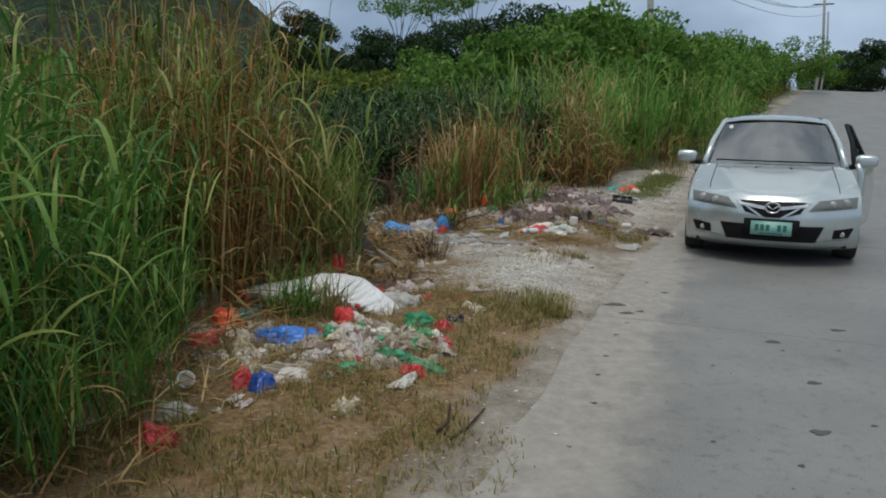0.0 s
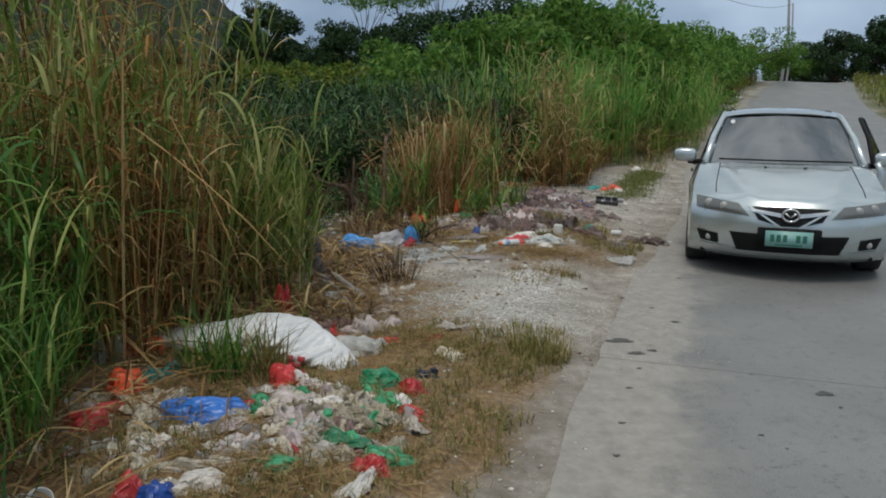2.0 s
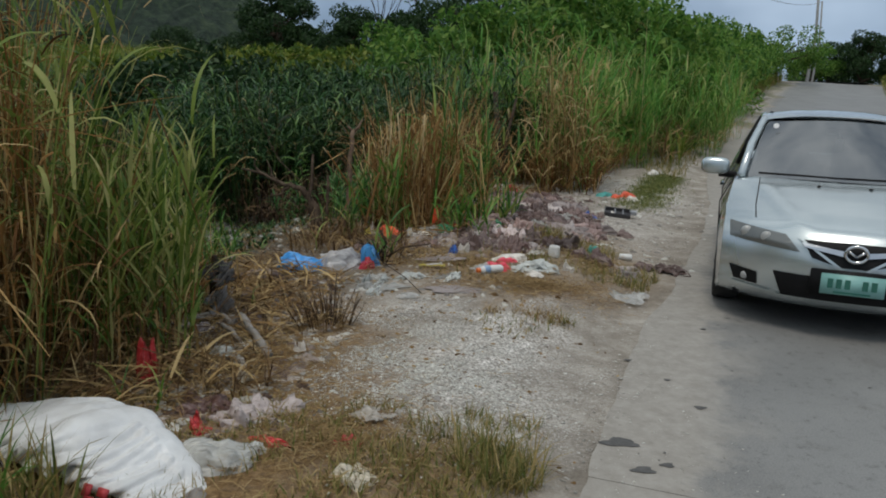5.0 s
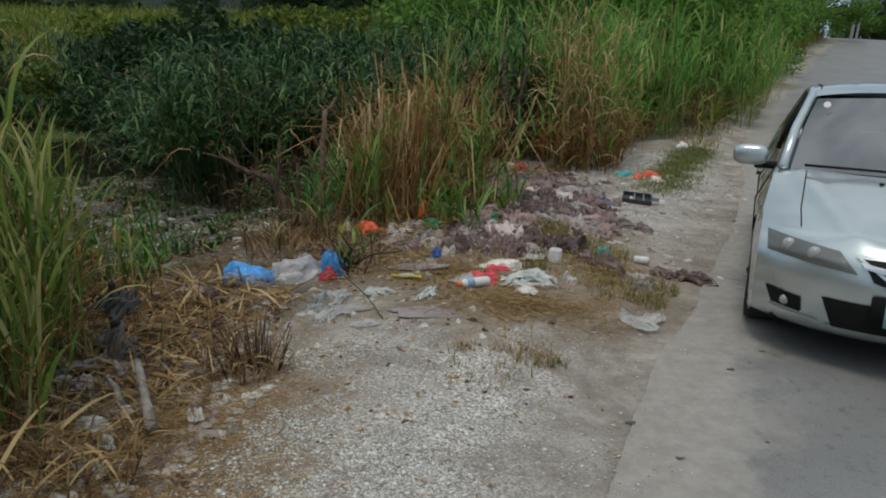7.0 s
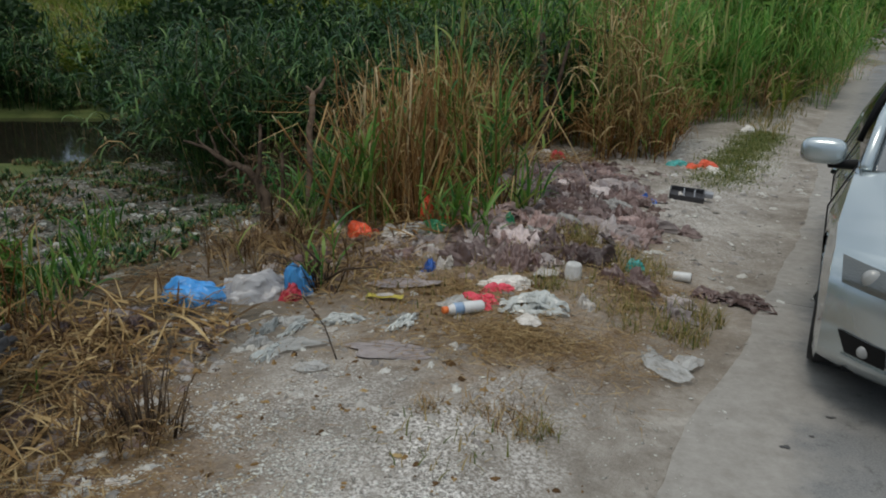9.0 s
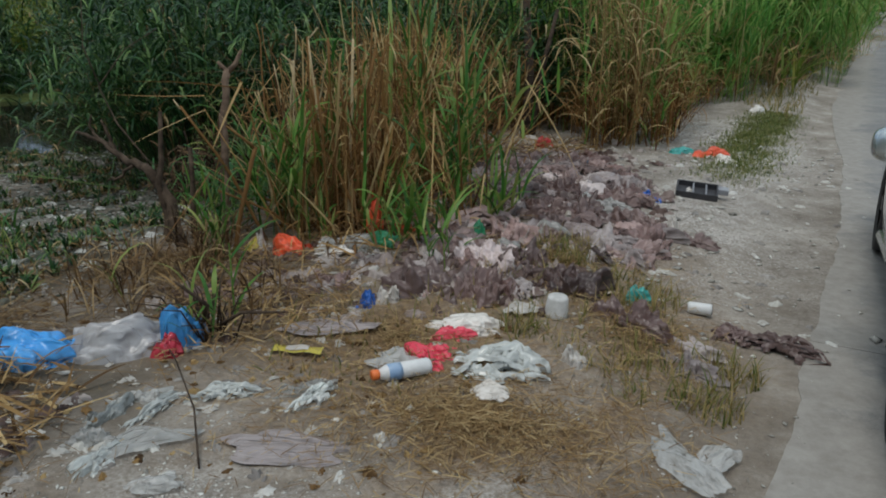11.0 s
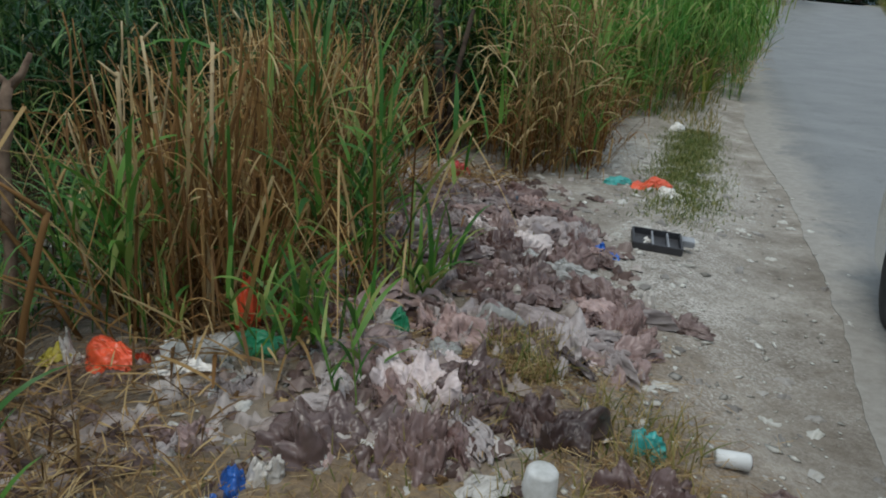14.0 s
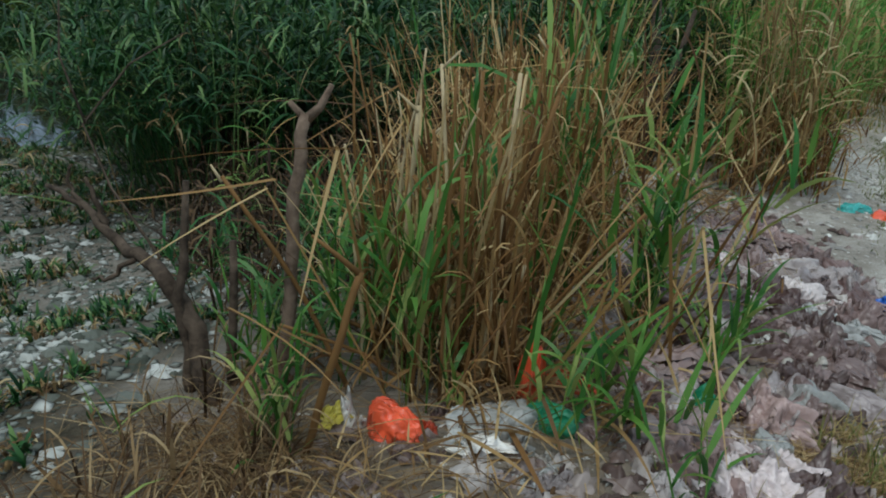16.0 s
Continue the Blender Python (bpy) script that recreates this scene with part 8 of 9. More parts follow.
strew("gravel_litter", 120, on_gravel, 0.008, 0.03, "bits of dead leaf and paper on the gravel", "dead", 0.7)


def at_edge():
    return rr_.gauss(-0.60, 0.28), rr_.gauss(6.9, 0.6)


strew("edge_scraps", 260, at_edge, 0.03, 0.13, "pale chips of wood and plastic in the straw", "litter", 0.5)
strew("clods", 420, in_dirt, 0.012, 0.06, "brown clods and dead scraps trodden into the dirt", "dead", 0.8)
strew("verge_litter", 320, far_patch, 0.03, 0.12, "pale scraps on the gravel by the grass")

# white woven sack
def sack():
    V = []
    nu, nv = 290, 150
    CREASES = [(0.10, 0.02, 0.75, 0.26, 0.013), (0.20, 0.01, 0.80, 0.34, 0.016), (0.30, 0.02, 0.70, 0.30, 0.014), (0.38, 0.00, 0.85, 0.24, 0.012), (0.46, 0.03, 0.62, 0.26, 0.014), (0.55, 0.01, 0.75, 0.20, 0.012), (0.02, 0.05, 0.9, 0.22, 0.010), (0.26, 0.12, 0.35, 0.30, 0.010), (0.44, 0.14, 0.30, 0.22, 0.009)]
    for i in range(nu + 1):
        t = i / nu
        s = 2 * t - 1
        prof = (max(0.0, 1 - s) ** 0.75 * (1 + 0.5 * s) if s > 0 else max(0.0, 1 - abs(s) ** 2.6) ** 0.75) * (0.42 + 0.78 * math.exp(-((s - 0.36) / 0.62) ** 2))
        flank = max(0.0, 1 - abs(s) ** 3) ** 0.65 if s > 0 else max(0.0, 1 - abs(s) ** 2.4) ** 0.7
        for k in range(nv + 1):
            a = 2 * math.pi * k / nv
            c, w = math.cos(a), math.sin(a)
            x = 0.76 * s
            y = 0.25 * flank * math.copysign(abs(c) ** 0.8, c)
            z = 0.010 + 0.116 * prof + 0.116 * prof * math.copysign(abs(w) ** 0.8, w) - 0.03 * max(0.0, s - 0.4)
            p = Vector((x, y, z))
            # creases run up across the front from the ground
            across, along_ = x * 0.72 - z * 0.70 - 0.25 * y, x * 0.70 + z * 0.72
            low = min(1.0, max(0.0, (1.0 - z / 0.26) * 2.6)) * min(1.0, max(0.0, (s + 0.45) * 2.0)) * (1.0 if c < 0.2 else 0.3)
            wob = 0.03 * noise.noise(Vector((along_ * 4, across * 5, 2.0)))
            crease = max(0.0, 1 - 2.2 * abs(noise.noise(Vector(((across + wob) * 5.5, along_ * 1.3, 4.0))))) ** 1.5
            fine = max(0.0, 1 - 3.0 * abs(noise.noise(Vector(((across - wob) * 16.0, along_ * 3.0, 9.0))))) ** 2
            fold = -0.030 * crease * low - 0.014 * crease * (1 if s > -0.3 else 0.4) - 0.012 * fine * low + 0.022 * noise.noise(p * 4.2) + 0.012 * noise.noise(p * 11) + 0.003 * noise.noise(p * 30)
            run = 6.5 * (across + wob) + 0.5 * noise.noise(Vector((along_ * 2, across * 3, 7.0)))
            pinch = math.exp(-((run - math.floor(run) - 0.5) / 0.13) ** 2) * (0.4 + 0.9 * abs(noise.noise(Vector((math.floor(run) * 3.1, along_ * 1.5, 1.0)))))
            fold -= 0.024 * pinch * min(1.0, max(0.0, (s + 0.25) * 1.8)) * (1.0 if c < 0.35 else 0.25) * min(1.0, max(0.0, (0.27 - z) * 9))
            if c < 0.35:
                for x0, z0, an, ln, dp in CREASES:
                    u, v = (x - x0) * math.cos(an) + (z - z0) * math.sin(an), (z - z0) * math.cos(an) - (x - x0) * math.sin(an)
                    v += 0.02 * noise.noise(Vector((u * 7, x0 * 30, 0.0)))
                    if -0.02 < u < ln and abs(v) < 0.06:
                        fold += dp * (1 - (u / ln) ** 2) * (1.1 * math.exp(-((v - 0.018) / 0.012) ** 2) - 1.5 * math.exp(-(v / 0.009) ** 2))
            p += Vector((0.2 * fold, c * fold, w * fold)) * (0.25 + 0.75 * prof)
            p.z = max(p.z - 0.02, 0.0) + 0.006 * abs(s)
            V.append(p)
    me = mesh_np("sack", np.array(V), grid_faces(nu + 1, nv + 1), M["sack"])
    root = tagged(new("sack"), "bulging white woven plastic sack lying on rubbish", "sack")
    root.matrix_basis = pose(-0.95, 5.59, float(ground_z(-0.9, 5.6)) - 0.01, 0, 0, -25)
    ob = new("sack_body", me)
    ob.parent = root
    # red print near the mouth
    bm = bmesh.new()
    for dx, dz, w, h in ((0.0, 0.0, 0.07, 0.03), (0.03, 0.03, 0.04, 0.03), (-0.04, 0.025, 0.03, 0.04)):
        bmesh.ops.create_cube(bm, size=1, matrix=Matrix.Translation((0.48 + dx, -0.236 + dz * 0.8, 0.055 + dz)) @ Matrix.Rotation(-0.5, 4, "X") @ Matrix.Diagonal((w, 0.012, h, 1)))
    part("print", bm, M["red_print"], root, "faded red print")
    return root


sack()


# small hard things
def lathe(profile, n=20):
    bm = bmesh.new()
    rings = [[bm.verts.new((r * math.cos(6.2832 * k / n), r * math.sin(6.2832 * k / n), z)) for k in range(n)] for r, z in profile]
    for a, b in zip(rings, rings[1:]):
        for k in range(n):
            bm.faces.new((a[k], a[(k + 1) % n], b[(k + 1) % n], b[k]))
    bm.faces.new(rings[0][::-1])
    bm.faces.new(rings[-1])
    return bm


bottle = tagged(new("bottle"), "white plastic bottle with an orange cap lying on straw", "bottle")
bottle.matrix_basis = pose(1.13, 8.97, float(ground_z(1.1, 8.95)) + 0.036, 0, -88, 32)
part("bottle_body", lathe([(0.028, 0), (0.034, 0.01), (0.034, 0.12), (0.030, 0.13), (0.034, 0.14), (0.033, 0.19), (0.016, 0.225)]), M["white_plastic"], bottle)
part("label_band", lathe([(0.0348, 0.13), (0.0352, 0.15), (0.0345, 0.185), (0.030, 0.19)]), M["blue_label"], bottle, "faded blue label")
part("cap", lathe([(0.019, 0.222), (0.021, 0.226), (0.021, 0.248), (0.018, 0.252)]), M["orange_plastic"], bottle, "orange screw cap")
canm = tagged(new("can"), "white drinks can lying on the dirt", "can")
canm.matrix_basis = pose(2.36, 9.93, float(ground_z(2.4, 9.9)) + 0.032, 0, 90, -15)
part("can_body", lathe([(0.024, 0), (0.031, 0.006), (0.031, 0.112), (0.025, 0.12)]), M["white_plastic"], canm)
part("can_lid", lathe([(0.022, 0.12), (0.024, 0.123), (0.022, 0.1235)]), M["dark_film"], canm, "dark open end")
cup = tagged(new("cup"), "dirty white plastic tub upside down among rags", "tub")
cup.matrix_basis = pose(1.67, 9.62, float(ground_z(1.67, 9.62)), 4, 3, 0)
part("tub_wall", lathe([(0.050, 0), (0.058, 0.004), (0.056, 0.02), (0.050, 0.095), (0.044, 0.104), (0.030, 0.106)]), M["dirty_plastic"], cup)
cup2 = tagged(new("cup"), "white plastic cup lying at the grass edge", "cup")
cup2.matrix_basis = pose(-1.31, 3.78, float(ground_z(-1.31, 3.78)) + 0.05, 55, 0, 30)
part("cup_wall", lathe([(0.030, -0.045), (0.033, -0.041), (0.043, 0.045), (0.046, 0.049), (0.042, 0.049), (0.030, -0.038)]), M["white_plastic"], cup2)

# broken plastic tray
crate = tagged(new("crate"), "broken dark grey plastic tray with white scraps in it", "crate")
crate.matrix_basis = pose(2.92, 12.34, float(ground_z(2.92, 12.34)) + 0.02, 14, 4, -12)
for nm, c, sz, mat_ in (("floor_panel", (0, 0, 0.01), (0.30, 0.20, 0.012), "dark_plastic"), ("wall_panel", (0, -0.10, 0.032), (0.32, 0.014, 0.055), "dark_plastic"), ("wall_panel", (0, 0.10, 0.032), (0.32, 0.014, 0.055), "dark_plastic"), ("wall_panel", (-0.155, 0, 0.032), (0.014, 0.20, 0.055), "dark_plastic"), ("wall_panel", (0.155, 0, 0.032), (0.014, 0.20, 0.055), "dark_plastic"), ("rib", (-0.03, 0, 0.04), (0.012, 0.19, 0.03), "grey_plastic"), ("rib", (0.07, 0, 0.04), (0.012, 0.19, 0.03), "grey_plastic"), ("handle", (0.20, 0.03, 0.045), (0.08, 0.07, 0.045), "grey_plastic")):
    bm = bmesh.new()
    bmesh.ops.create_cube(bm, size=1, matrix=Matrix.LocRotScale(c, None, sz))
    bmesh.ops.bevel(bm, geom=bm.edges[:], offset=0.004, segments=2, affect="EDGES")
    part(nm, bm, M[mat_], crate, smooth=False)

# sticks, stumps and branches
def branch(name, pts, r0, r1, label, material=None, category="branch", group=""):
    bm = bmesh.new()
    n = len(pts) - 1
    tube(bm, pts, [r0 + (r1 - r0) * k / n for k in range(n + 1)], 7)
    return tagged(part(name, bm, material or M["dead_wood"]), label, category, group)


def gnarl(pts, wob, seed, steps=4):
    """The same line with small uneven bends in it."""
    rnd = random.Random(seed)
    pts = [Vector(p) for p in pts]
    out = []
    for p, q in zip(pts, pts[1:]):
        for j in range(steps):
            out.append(p.lerp(q, j / steps) + Vector([rnd.uniform(-wob, wob) for _ in range(3)]) * (0 if not out else 1))
    return out + [pts[-1]]


def on(x, y, h=0.0):
    return (x, y, float(ground_z(x, y)) + h)


branch("stick", [on(0.02, 3.50, 0.01), on(0.06, 3.42, 0.012), on(0.14, 3.55, 0.012), on(0.24, 3.78, 0.02)], 0.009, 0.005, "dark bent stick on the road edge", M["bark"])
branch("stick", [on(-0.01, 3.46, 0.01), on(0.05, 3.52, 0.05), on(0.06, 3.62, 0.09)], 0.010, 0.005, "short dark twig on the road edge", M["bark"])
branch("stick", [on(-0.60, 7.3, 0.01), on(-0.55, 7.15, 0.02)], 0.012, 0.012, "pale broken stick on straw", M["white_film"])
branch("stick", [on(-0.52, 7.5, 0.03), on(-0.44, 7.08, 0.02)], 0.02, 0.018, "weathered wooden stick on straw")
branch("stick", [on(-0.02, 9.06, 0.02), on(0.15, 8.78, 0.10), on(0.34, 8.5, 0.06), on(0.47, 8.22, 0.012)], 0.0028, 0.004, "dark twig leaning over the plastic", M["bark"])
branch("stick", [on(0.05, 9.25, 0.0), on(0.16, 9.1, 0.2), on(0.10, 8.95, 0.36)], 0.012, 0.006, "thin dry stick of a dead shrub")
branch("stick", [on(0.1, 9.3, 0.0), on(0.3, 9.12, 0.16), on(0.52, 9.02, 0.22)], 0.010, 0.005, "thin dry stick of a dead shrub")
branch("stump", [on(-0.10, 7.5, -0.02), on(-0.10, 7.51, 0.03), on(-0.09, 7.5, 0.05)], 0.03, 0.02, "dark broken stump of a shrub", M["bark"], "stump")
branch("branch", gnarl([(-0.57, 10.48, -0.04), (-0.66, 10.55, 0.25), (-0.78, 10.6, 0.42), (-1.01, 10.75, 0.46), (-1.23, 10.9, 0.52), (-1.54, 11.1, 0.57)], 0.016, 3), 0.044, 0.010, "dead leaning branch over the creek bank")
for pts_, r0_ in (([(-1.15, 10.85, 0.49), (-1.17, 10.85, 0.60), (-1.21, 10.85, 0.70)], 0.018), ([(-0.95, 10.7, 0.44), (-1.05, 10.68, 0.36), (-1.12, 10.68, 0.35)], 0.012), ([(-1.3, 10.95, 0.53), (-1.38, 11.0, 0.63), (-1.36, 11.0, 0.70)], 0.010)):
    branch("branch", gnarl(pts_, 0.010, 5), r0_, 0.006, "broken side branch of dead wood", None, "branch")
branch("stump", gnarl([(-0.67, 10.54, -0.06), (-0.71, 10.55, 0.38), (-0.69, 10.6, 0.80)], 0.010, 4), 0.026, 0.012, "weathered grey stump at the bank", None, "stump")
branch("stump", gnarl([on(-0.55, 10.62, -0.05), on(-0.54, 10.64, 0.58)], 0.008, 6), 0.022, 0.014, "thin weathered stump at the bank", None, "stump")
branch("post", gnarl([(-0.35, 10.6, -0.08), (-0.32, 10.62, 0.39), (-0.31, 10.65, 0.79), (-0.29, 10.7, 1.05)], 0.010, 7), 0.028, 0.022, "forked dead stem standing in the grass", M["weathered_stem"], "stem")
branch("post", [(-0.29, 10.7, 1.03), (-0.24, 10.7, 1.08), (-0.20, 10.7, 1.16)], 0.020, 0.010, "broken fork of the dead stem", M["weathered_stem"], "stem")
branch("post", [(-0.29, 10.7, 1.03), (-0.35, 10.7, 1.09)], 0.016, 0.010, "broken fork of the dead stem", M["weathered_stem"], "stem")
# a bundle of pale canes at the end of the clump, and a snapped stalk before it
for k in range(13):
    x, y, h = rr_.gauss(-0.02, 0.05), rr_.gauss(11.0, 0.06), rr_.uniform(0.5, 1.3)
    lx, r0 = rr_.gauss(0.02, 0.11), rr_.uniform(0.004, 0.010)
    branch("cane", gnarl([on(x, y, -0.02), on(x + lx * 0.3, y, h * 0.5), on(x + lx * 0.6, y, h * 0.75), on(x + lx, y - 0.5 * lx, h)], 0.012, 50 + k, 3), r0, r0 * 0.4, "dry pale cane of a standing bundle", M["cane"] if k % 4 == 0 else M["clump"], "cane", "dry canes")
branch("cane", gnarl([(-0.16, 10.2, -0.02), (-0.04, 10.2, 0.44), (0.01, 10.25, 0.67)], 0.006, 71), 0.014, 0.012, "thick brown stalk snapped at the top", M["clump"], "cane", "dry canes")
branch("cane", [(0.01, 10.25, 0.66), (-0.06, 10.22, 0.73), (-0.13, 10.2, 0.79)], 0.011, 0.005, "bent tip of a snapped stalk", M["clump"], "cane", "dry canes")
for k in range(30):
    x, y = rr_.uniform(-0.10, 0.55), rr_.uniform(10.62, 11.2)
    h = rr_.uniform(0.85, 1.32) if k % 3 else rr_.uniform(0.4, 0.8)
    lx, ly = rr_.gauss(0.05, 0.12), rr_.gauss(0, 0.08)
    if k % 5 == 4:
        lx, ly, h = rr_.choice((-0.45, 0.4)), rr_.uniform(-0.3, 0.1), h * 0.7
    r0 = rr_.uniform(0.006, 0.013)
    branch("cane", gnarl([on(x, y, 0.0), on(x + lx * 0.4, y + ly * 0.4, h * 0.5), on(x + lx, y + ly, h)], 0.006, k, 3), r0, r0 * 0.7, "dry pale cane broken off at the top", M["clump"] if k % 5 else M["cane"], "cane", "dry canes")
    if k % 4 == 1:
        branch("cane", [on(x + lx, y + ly, h - 0.02), on(x + lx + rr_.uniform(-0.09, 0.09), y + ly, h + rr_.uniform(-0.12, 0.06))], r0 * 0.7, 0.003, "split end of a broken cane", M["cane"], "cane", "dry canes")
branch("trunk", [on(1.55, 14.75, -0.05), on(1.58, 14.8, 0.7), on(1.50, 14.9, 1.5)], 0.06, 0.04, "dark shrub trunk in the gap of the grass", M["bark"], "trunk")
branch("trunk", [on(1.62, 14.8, -0.05), on(1.72, 14.9, 0.8), on(1.85, 15.0, 1.4)], 0.04, 0.02, "dark forked stem in the grass gap", M["bark"], "trunk")
# bare thorny shrub and a long curved tendril
branch("tendril", [on(-0.80, 10.6, 0.5), on(-1.05, 10.75, 0.72), on(-1.20, 10.85, 0.98), on(-1.05, 10.95, 1.18), on(-0.85, 11.0, 1.27)], 0.006, 0.003, "long curved dry tendril over the bank", M["dead_wood"], "tendril")
branch("tendril", [on(-1.19, 10.85, 0.98), on(-1.30, 10.9, 1.25), on(-1.30, 10.95, 1.55)], 0.005, 0.003, "long curved dry tendril over the bank", M["dead_wood"], "tendril")
for k in range(26):
    a, l = rr_.uniform(0, 6.283), rr_.uniform(0.15, 0.38)
    x, y = 0.12 + 0.14 * math.cos(a) * rr_.random(), 9.2 + 0.12 * math.sin(a) * rr_.random()
    branch("twig", [on(x, y, 0.0), on(x + 0.3 * l * math.cos(a), y + 0.3 * l * math.sin(a), 0.6 * l), on(x + 0.7 * l * math.cos(a), y + 0.7 * l * math.sin(a), 0.75 * l)], 0.005, 0.002, "dry brown twig of a dead shrub", M["bark"], "twig", "twigs of the dead shrub")
for k in range(34):
    a, l, q = rr_.uniform(0, 6.283), rr_.uniform(0.14, 0.30), math.sqrt(rr_.random())
    x, y = -0.10 + 0.15 * q * math.cos(a), 7.5 + 0.10 * q * math.sin(a)
    lean = 0.45 * q + rr_.uniform(-0.3, 0.3)
    branch("stem", [on(x, y, -0.01), on(x + 0.4 * lean * l * math.cos(a), y + 0.4 * lean * l * math.sin(a), 0.5 * l), on(x + lean * l * math.cos(a), y + lean * l * math.sin(a), l)], rr_.uniform(0.003, 0.0055), 0.002, "short dark cut stem of a dead shrub", M["dead_wood"], "stem", "stems of the cut shrub")
branch("plank", gnarl([on(-0.34, 6.72, 0.05), on(-0.47, 6.98, 0.075), on(-0.62, 7.26, 0.09)], 0.005, 9), 0.026, 0.020, "weathered grey length of wood on straw", M["weathered"])

# grey cloth hung over a broken stem
branch("stump", gnarl([on(-0.90, 7.66, -0.03), on(-0.88, 7.62, 0.20), on(-0.86, 7.58, 0.38)], 0.012, 12), 0.030, 0.018, "broken stem under the grey cloth", M["dead_wood"], "stump")
for k, (x, y, sx, sy, sz, turn, tilt, up) in enumerate(((-0.86, 7.58, 0.30, 0.20, 0.14, 70, 30, 0.24), (-0.78, 7.40, 0.26, 0.22, 0.14, 100, 24, 0.10), (-0.68, 7.22, 0.24, 0.20, 0.09, 40, 6, 0.0))):
    rubbish("rag", (WRUNG, RUMPLED, WRUNG)[k], k, "rag_cloth", x, y, sx, sy, sz, turn, "dusty grey cloth hung over a broken stem", "rag", "grey cloths", z=float(ground_z(x, y)) + up, tilt=tilt)
for x, y, a, l, w_, lab in ((-0.63, 7.03, 127, 0.30, 0.016, "split pale piece of wood on straw"), (-0.86, 7.27, 15, 0.26, 0.020, "weathered board end on the dead leaves"), (-0.88, 7.20, 25, 0.22, 0.016, "weathered board end on the dead leaves"), (-0.84, 7.9, 100, 0.22, 0.012, "short pale stick standing in the straw"), (-1.0, 7.05, 20, 0.30, 0.03, "weathered board end in the straw"), (-0.72, 7.25, 130, 0.20, 0.018, "pale splinter of wood on straw")):
    c, n_ = math.cos(math.radians(a)) * l / 2, math.sin(math.radians(a)) * l / 2
    branch("stick", gnarl([on(x - c, y - n_, 0.06), on(x, y, 0.085), on(x + c, y + n_, 0.07)], 0.006, int(a)), w_, w_ * 0.6, lab, M["weathered"])

# grey and white scraps lying on the dead leaves
for k, (x, y, sx, sy, film) in enumerate(((-0.58, 6.74, 0.17, 0.10, "limp_film"), (-1.02, 7.43, 0.20, 0.15, "grey_film"), (-0.80, 7.10, 0.15, 0.13, "grey_film"), (-0.46, 6.59, 0.08, 0.05, "white_film"), (-0.19, 6.83, 0.07, 0.05, "white_film"), (-0.76, 8.52, 0.30, 0.18, "grey_film"), (-0.62, 8.42, 0.22, 0.14, "mauve_film"), (-1.1, 7.6, 0.22, 0.16, "rag_cloth"), (-0.36, 7.9, 0.10, 0.07, "beige_film"), (-0.5, 7.7, 0.09, 0.06, "grey_film"), (-0.40, 6.40, 0.09, 0.06, "cream_film"), (-0.95, 6.85, 0.14, 0.10, "beige_film"))):
    rubbish("plastic_scrap", RUMPLED if k % 3 else HEAPED, k, film, x, y, sx, sy, 0.05, 47 * k, "dusty pale scrap lying on dead leaves", "rubbish", "scraps on the bank edge", z=float(ground_z(x, y)) + 0.045, tilt=(k % 5 - 2) * 5)

# white chips, brown bits and low tufts on the gravel
chips("gravel", 60000, lambda x, y: np.exp(-(((x - 0.48) / 0.50) ** 2 + ((y - 6.55) / 0.42) ** 2) ** 1.3) * np.clip(0.5 + 0.9 * wave(x * 5, y * 5, 3), 0.05, 1), -0.3, 1.3, 5.8, 7.4, 0.003, 0.011, "crushed white shell and stone in a pale patch", M["white_stone"])
chips("gravel", 70000, lambda x, y: (np.exp(-(((x - 0.50) / 0.60) ** 2 + ((y - 6.75) / 0.75) ** 2) ** 1.5) + 0.75 * np.exp(-(((x - 0.22) / 0.40) ** 2 + ((y - 7.75) / 0.40) ** 2))) * np.clip(0.35 + 1.3 * wave(x * 4, y * 4, 6) + 0.7 * wave(x * 11, y * 11, 8), 0.02, 1), -0.4, 1.6, 5.7, 8.5, 0.003, 0.010, "white chips and broken shell strewn on the shoulder", M["white_stone"])


def mid_gravel():
    return rr_.gauss(0.75, 0.38), rr_.gauss(7.55, 0.35)


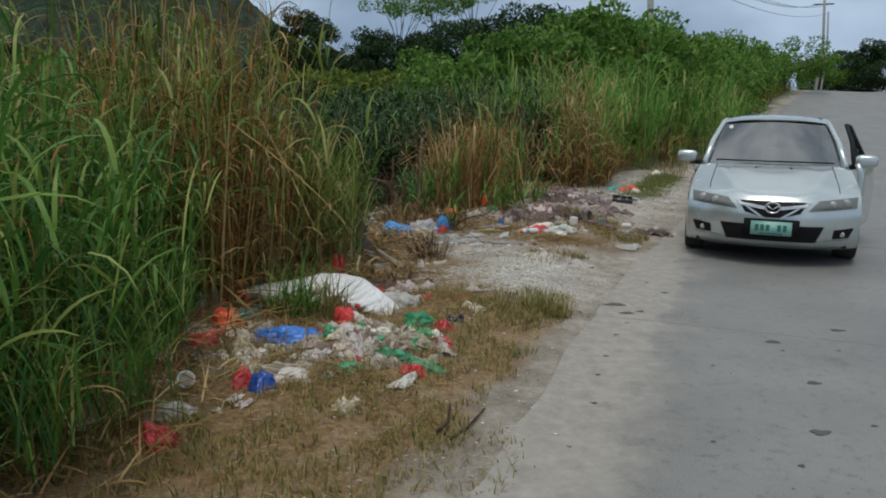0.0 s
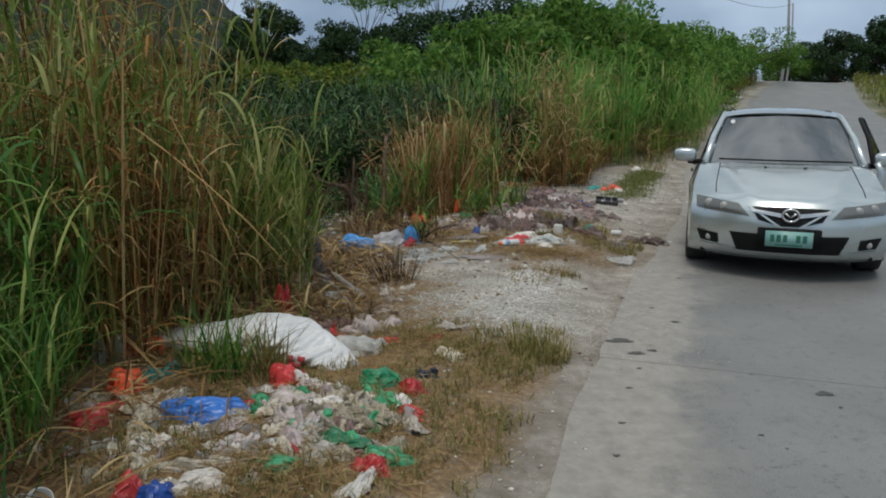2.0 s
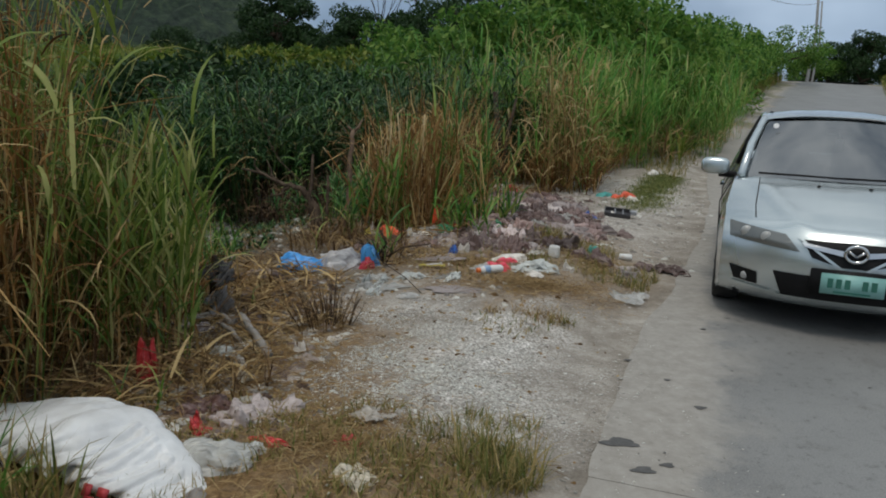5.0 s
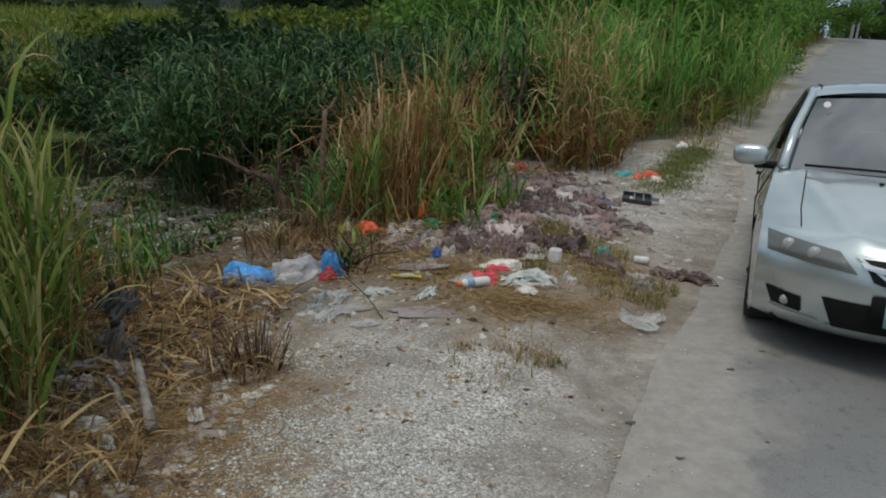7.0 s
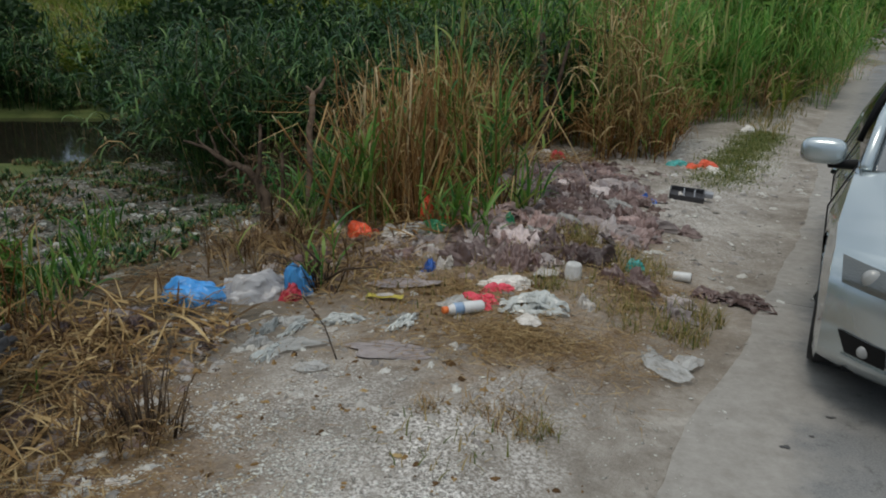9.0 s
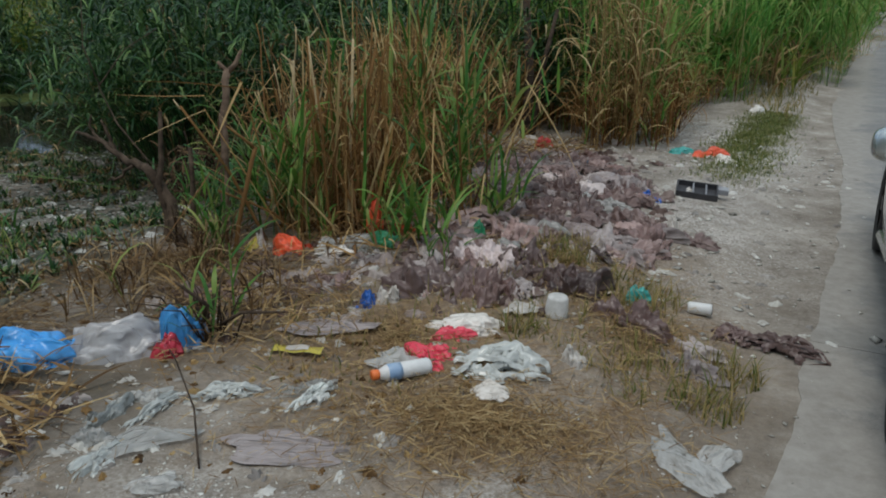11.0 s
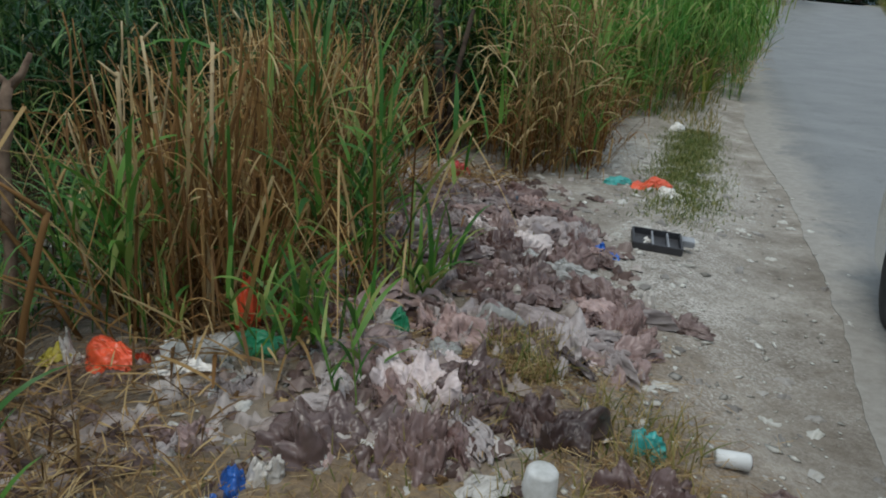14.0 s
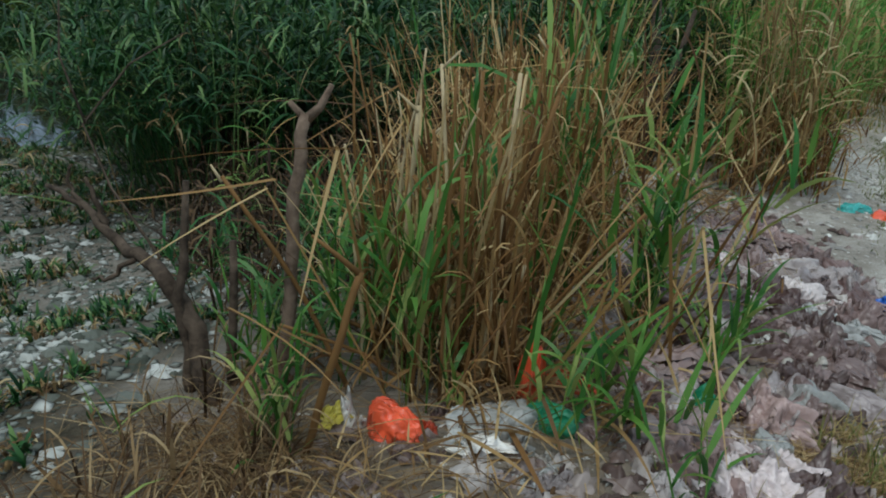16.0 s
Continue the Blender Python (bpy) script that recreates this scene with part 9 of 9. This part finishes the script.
strew("brown_bits", 70, mid_gravel, 0.012, 0.05, "brown bits of leaf and bark on the gravel", "dead", 0.6)
strew("dark_bits", 24, on_gravel, 0.012, 0.045, "dark clods and bits of charred wood on the gravel", "dead", 0.9)
low, sprout = Blades(), Blades()
for cx, cy, r, n, lo, hi, coll in ((1.34, 7.78, 0.13, 150, 0.04, 0.12, low), (1.42, 7.74, 0.10, 90, 0.05, 0.13, sprout), (0.96, 7.83, 0.08, 80, 0.03, 0.09, low), (1.16, 7.85, 0.07, 60, 0.03, 0.09, low), (1.28, 8.0, 0.2, 70, 0.03, 0.09, low)):
    a, q = rng.uniform(0, 6.28, n), r * np.sqrt(rng.uniform(0, 1, n))
    x, y = cx + q * np.cos(a), cy + q * np.sin(a)
    coll.add(np.stack([x, y, ground_z(x, y) - 0.005], 1), rng.uniform(0, 6.28, n), rng.uniform(lo, hi, n), rng.uniform(0.003, 0.007, n), rng.uniform(0.5, 1.4, n), rng.uniform(0.2, 1.6, n), 3, (1, 0.8, 0.5, 0.05))
low.make("dry_tufts", M["straw"], "low dry tufts growing in the gravel")
sprout.make("green_sprouts", M["verge"], "low olive green sprouts in the gravel")
for x, y, s, a in ((-0.03, 7.12, 0.11, 20), (0.22, 7.2, 0.06, 70), (0.62, 7.78, 0.07, 10), (0.33, 7.82, 0.08, 130), (0.12, 7.45, 0.05, 40), (0.9, 7.35, 0.05, 90)):
    rubbish("paper_scrap", STRIP, int(a), "white_film", x, y, s, s * 0.6, s * 0.3, a, "small white paper scrap lying on the gravel", "rubbish", "scraps on the gravel")

# broad green leaves and thick bare stalks that stand out of the dry clump
g, d = Blades(), Blades()
x, y = scatter(0.55, 1.25, 10.9, 12.6, 7, in_clump)
reeds(x, y, 1.25 * clumpy(x * 2, y * 2, 2), g, None, np.zeros(len(x)), leaves=8, leaf_len=0.7, leaf_w=0.032, lean=0.3, dry_low=0.0)
x, y = scatter(-0.1, 1.2, 10.5, 12.4, 16, in_clump)
n = len(x)
d.add(np.stack([x, y, ground_z(x, y) - 0.01], 1), rng.uniform(0, 6.28, n), rng.uniform(0.7, 1.4, n), rng.uniform(0.010, 0.020, n), rng.uniform(1.2, 1.57, n), rng.uniform(-0.1, 0.3, n), 4, (1, 1, 0.9, 0.6))
g.make("clump_leaves", M["green"], "broad green leaves growing out of the withered clump")
d.make("bare_stalks", M["clump"], "thick bare straw-coloured stalks in the withered clump")
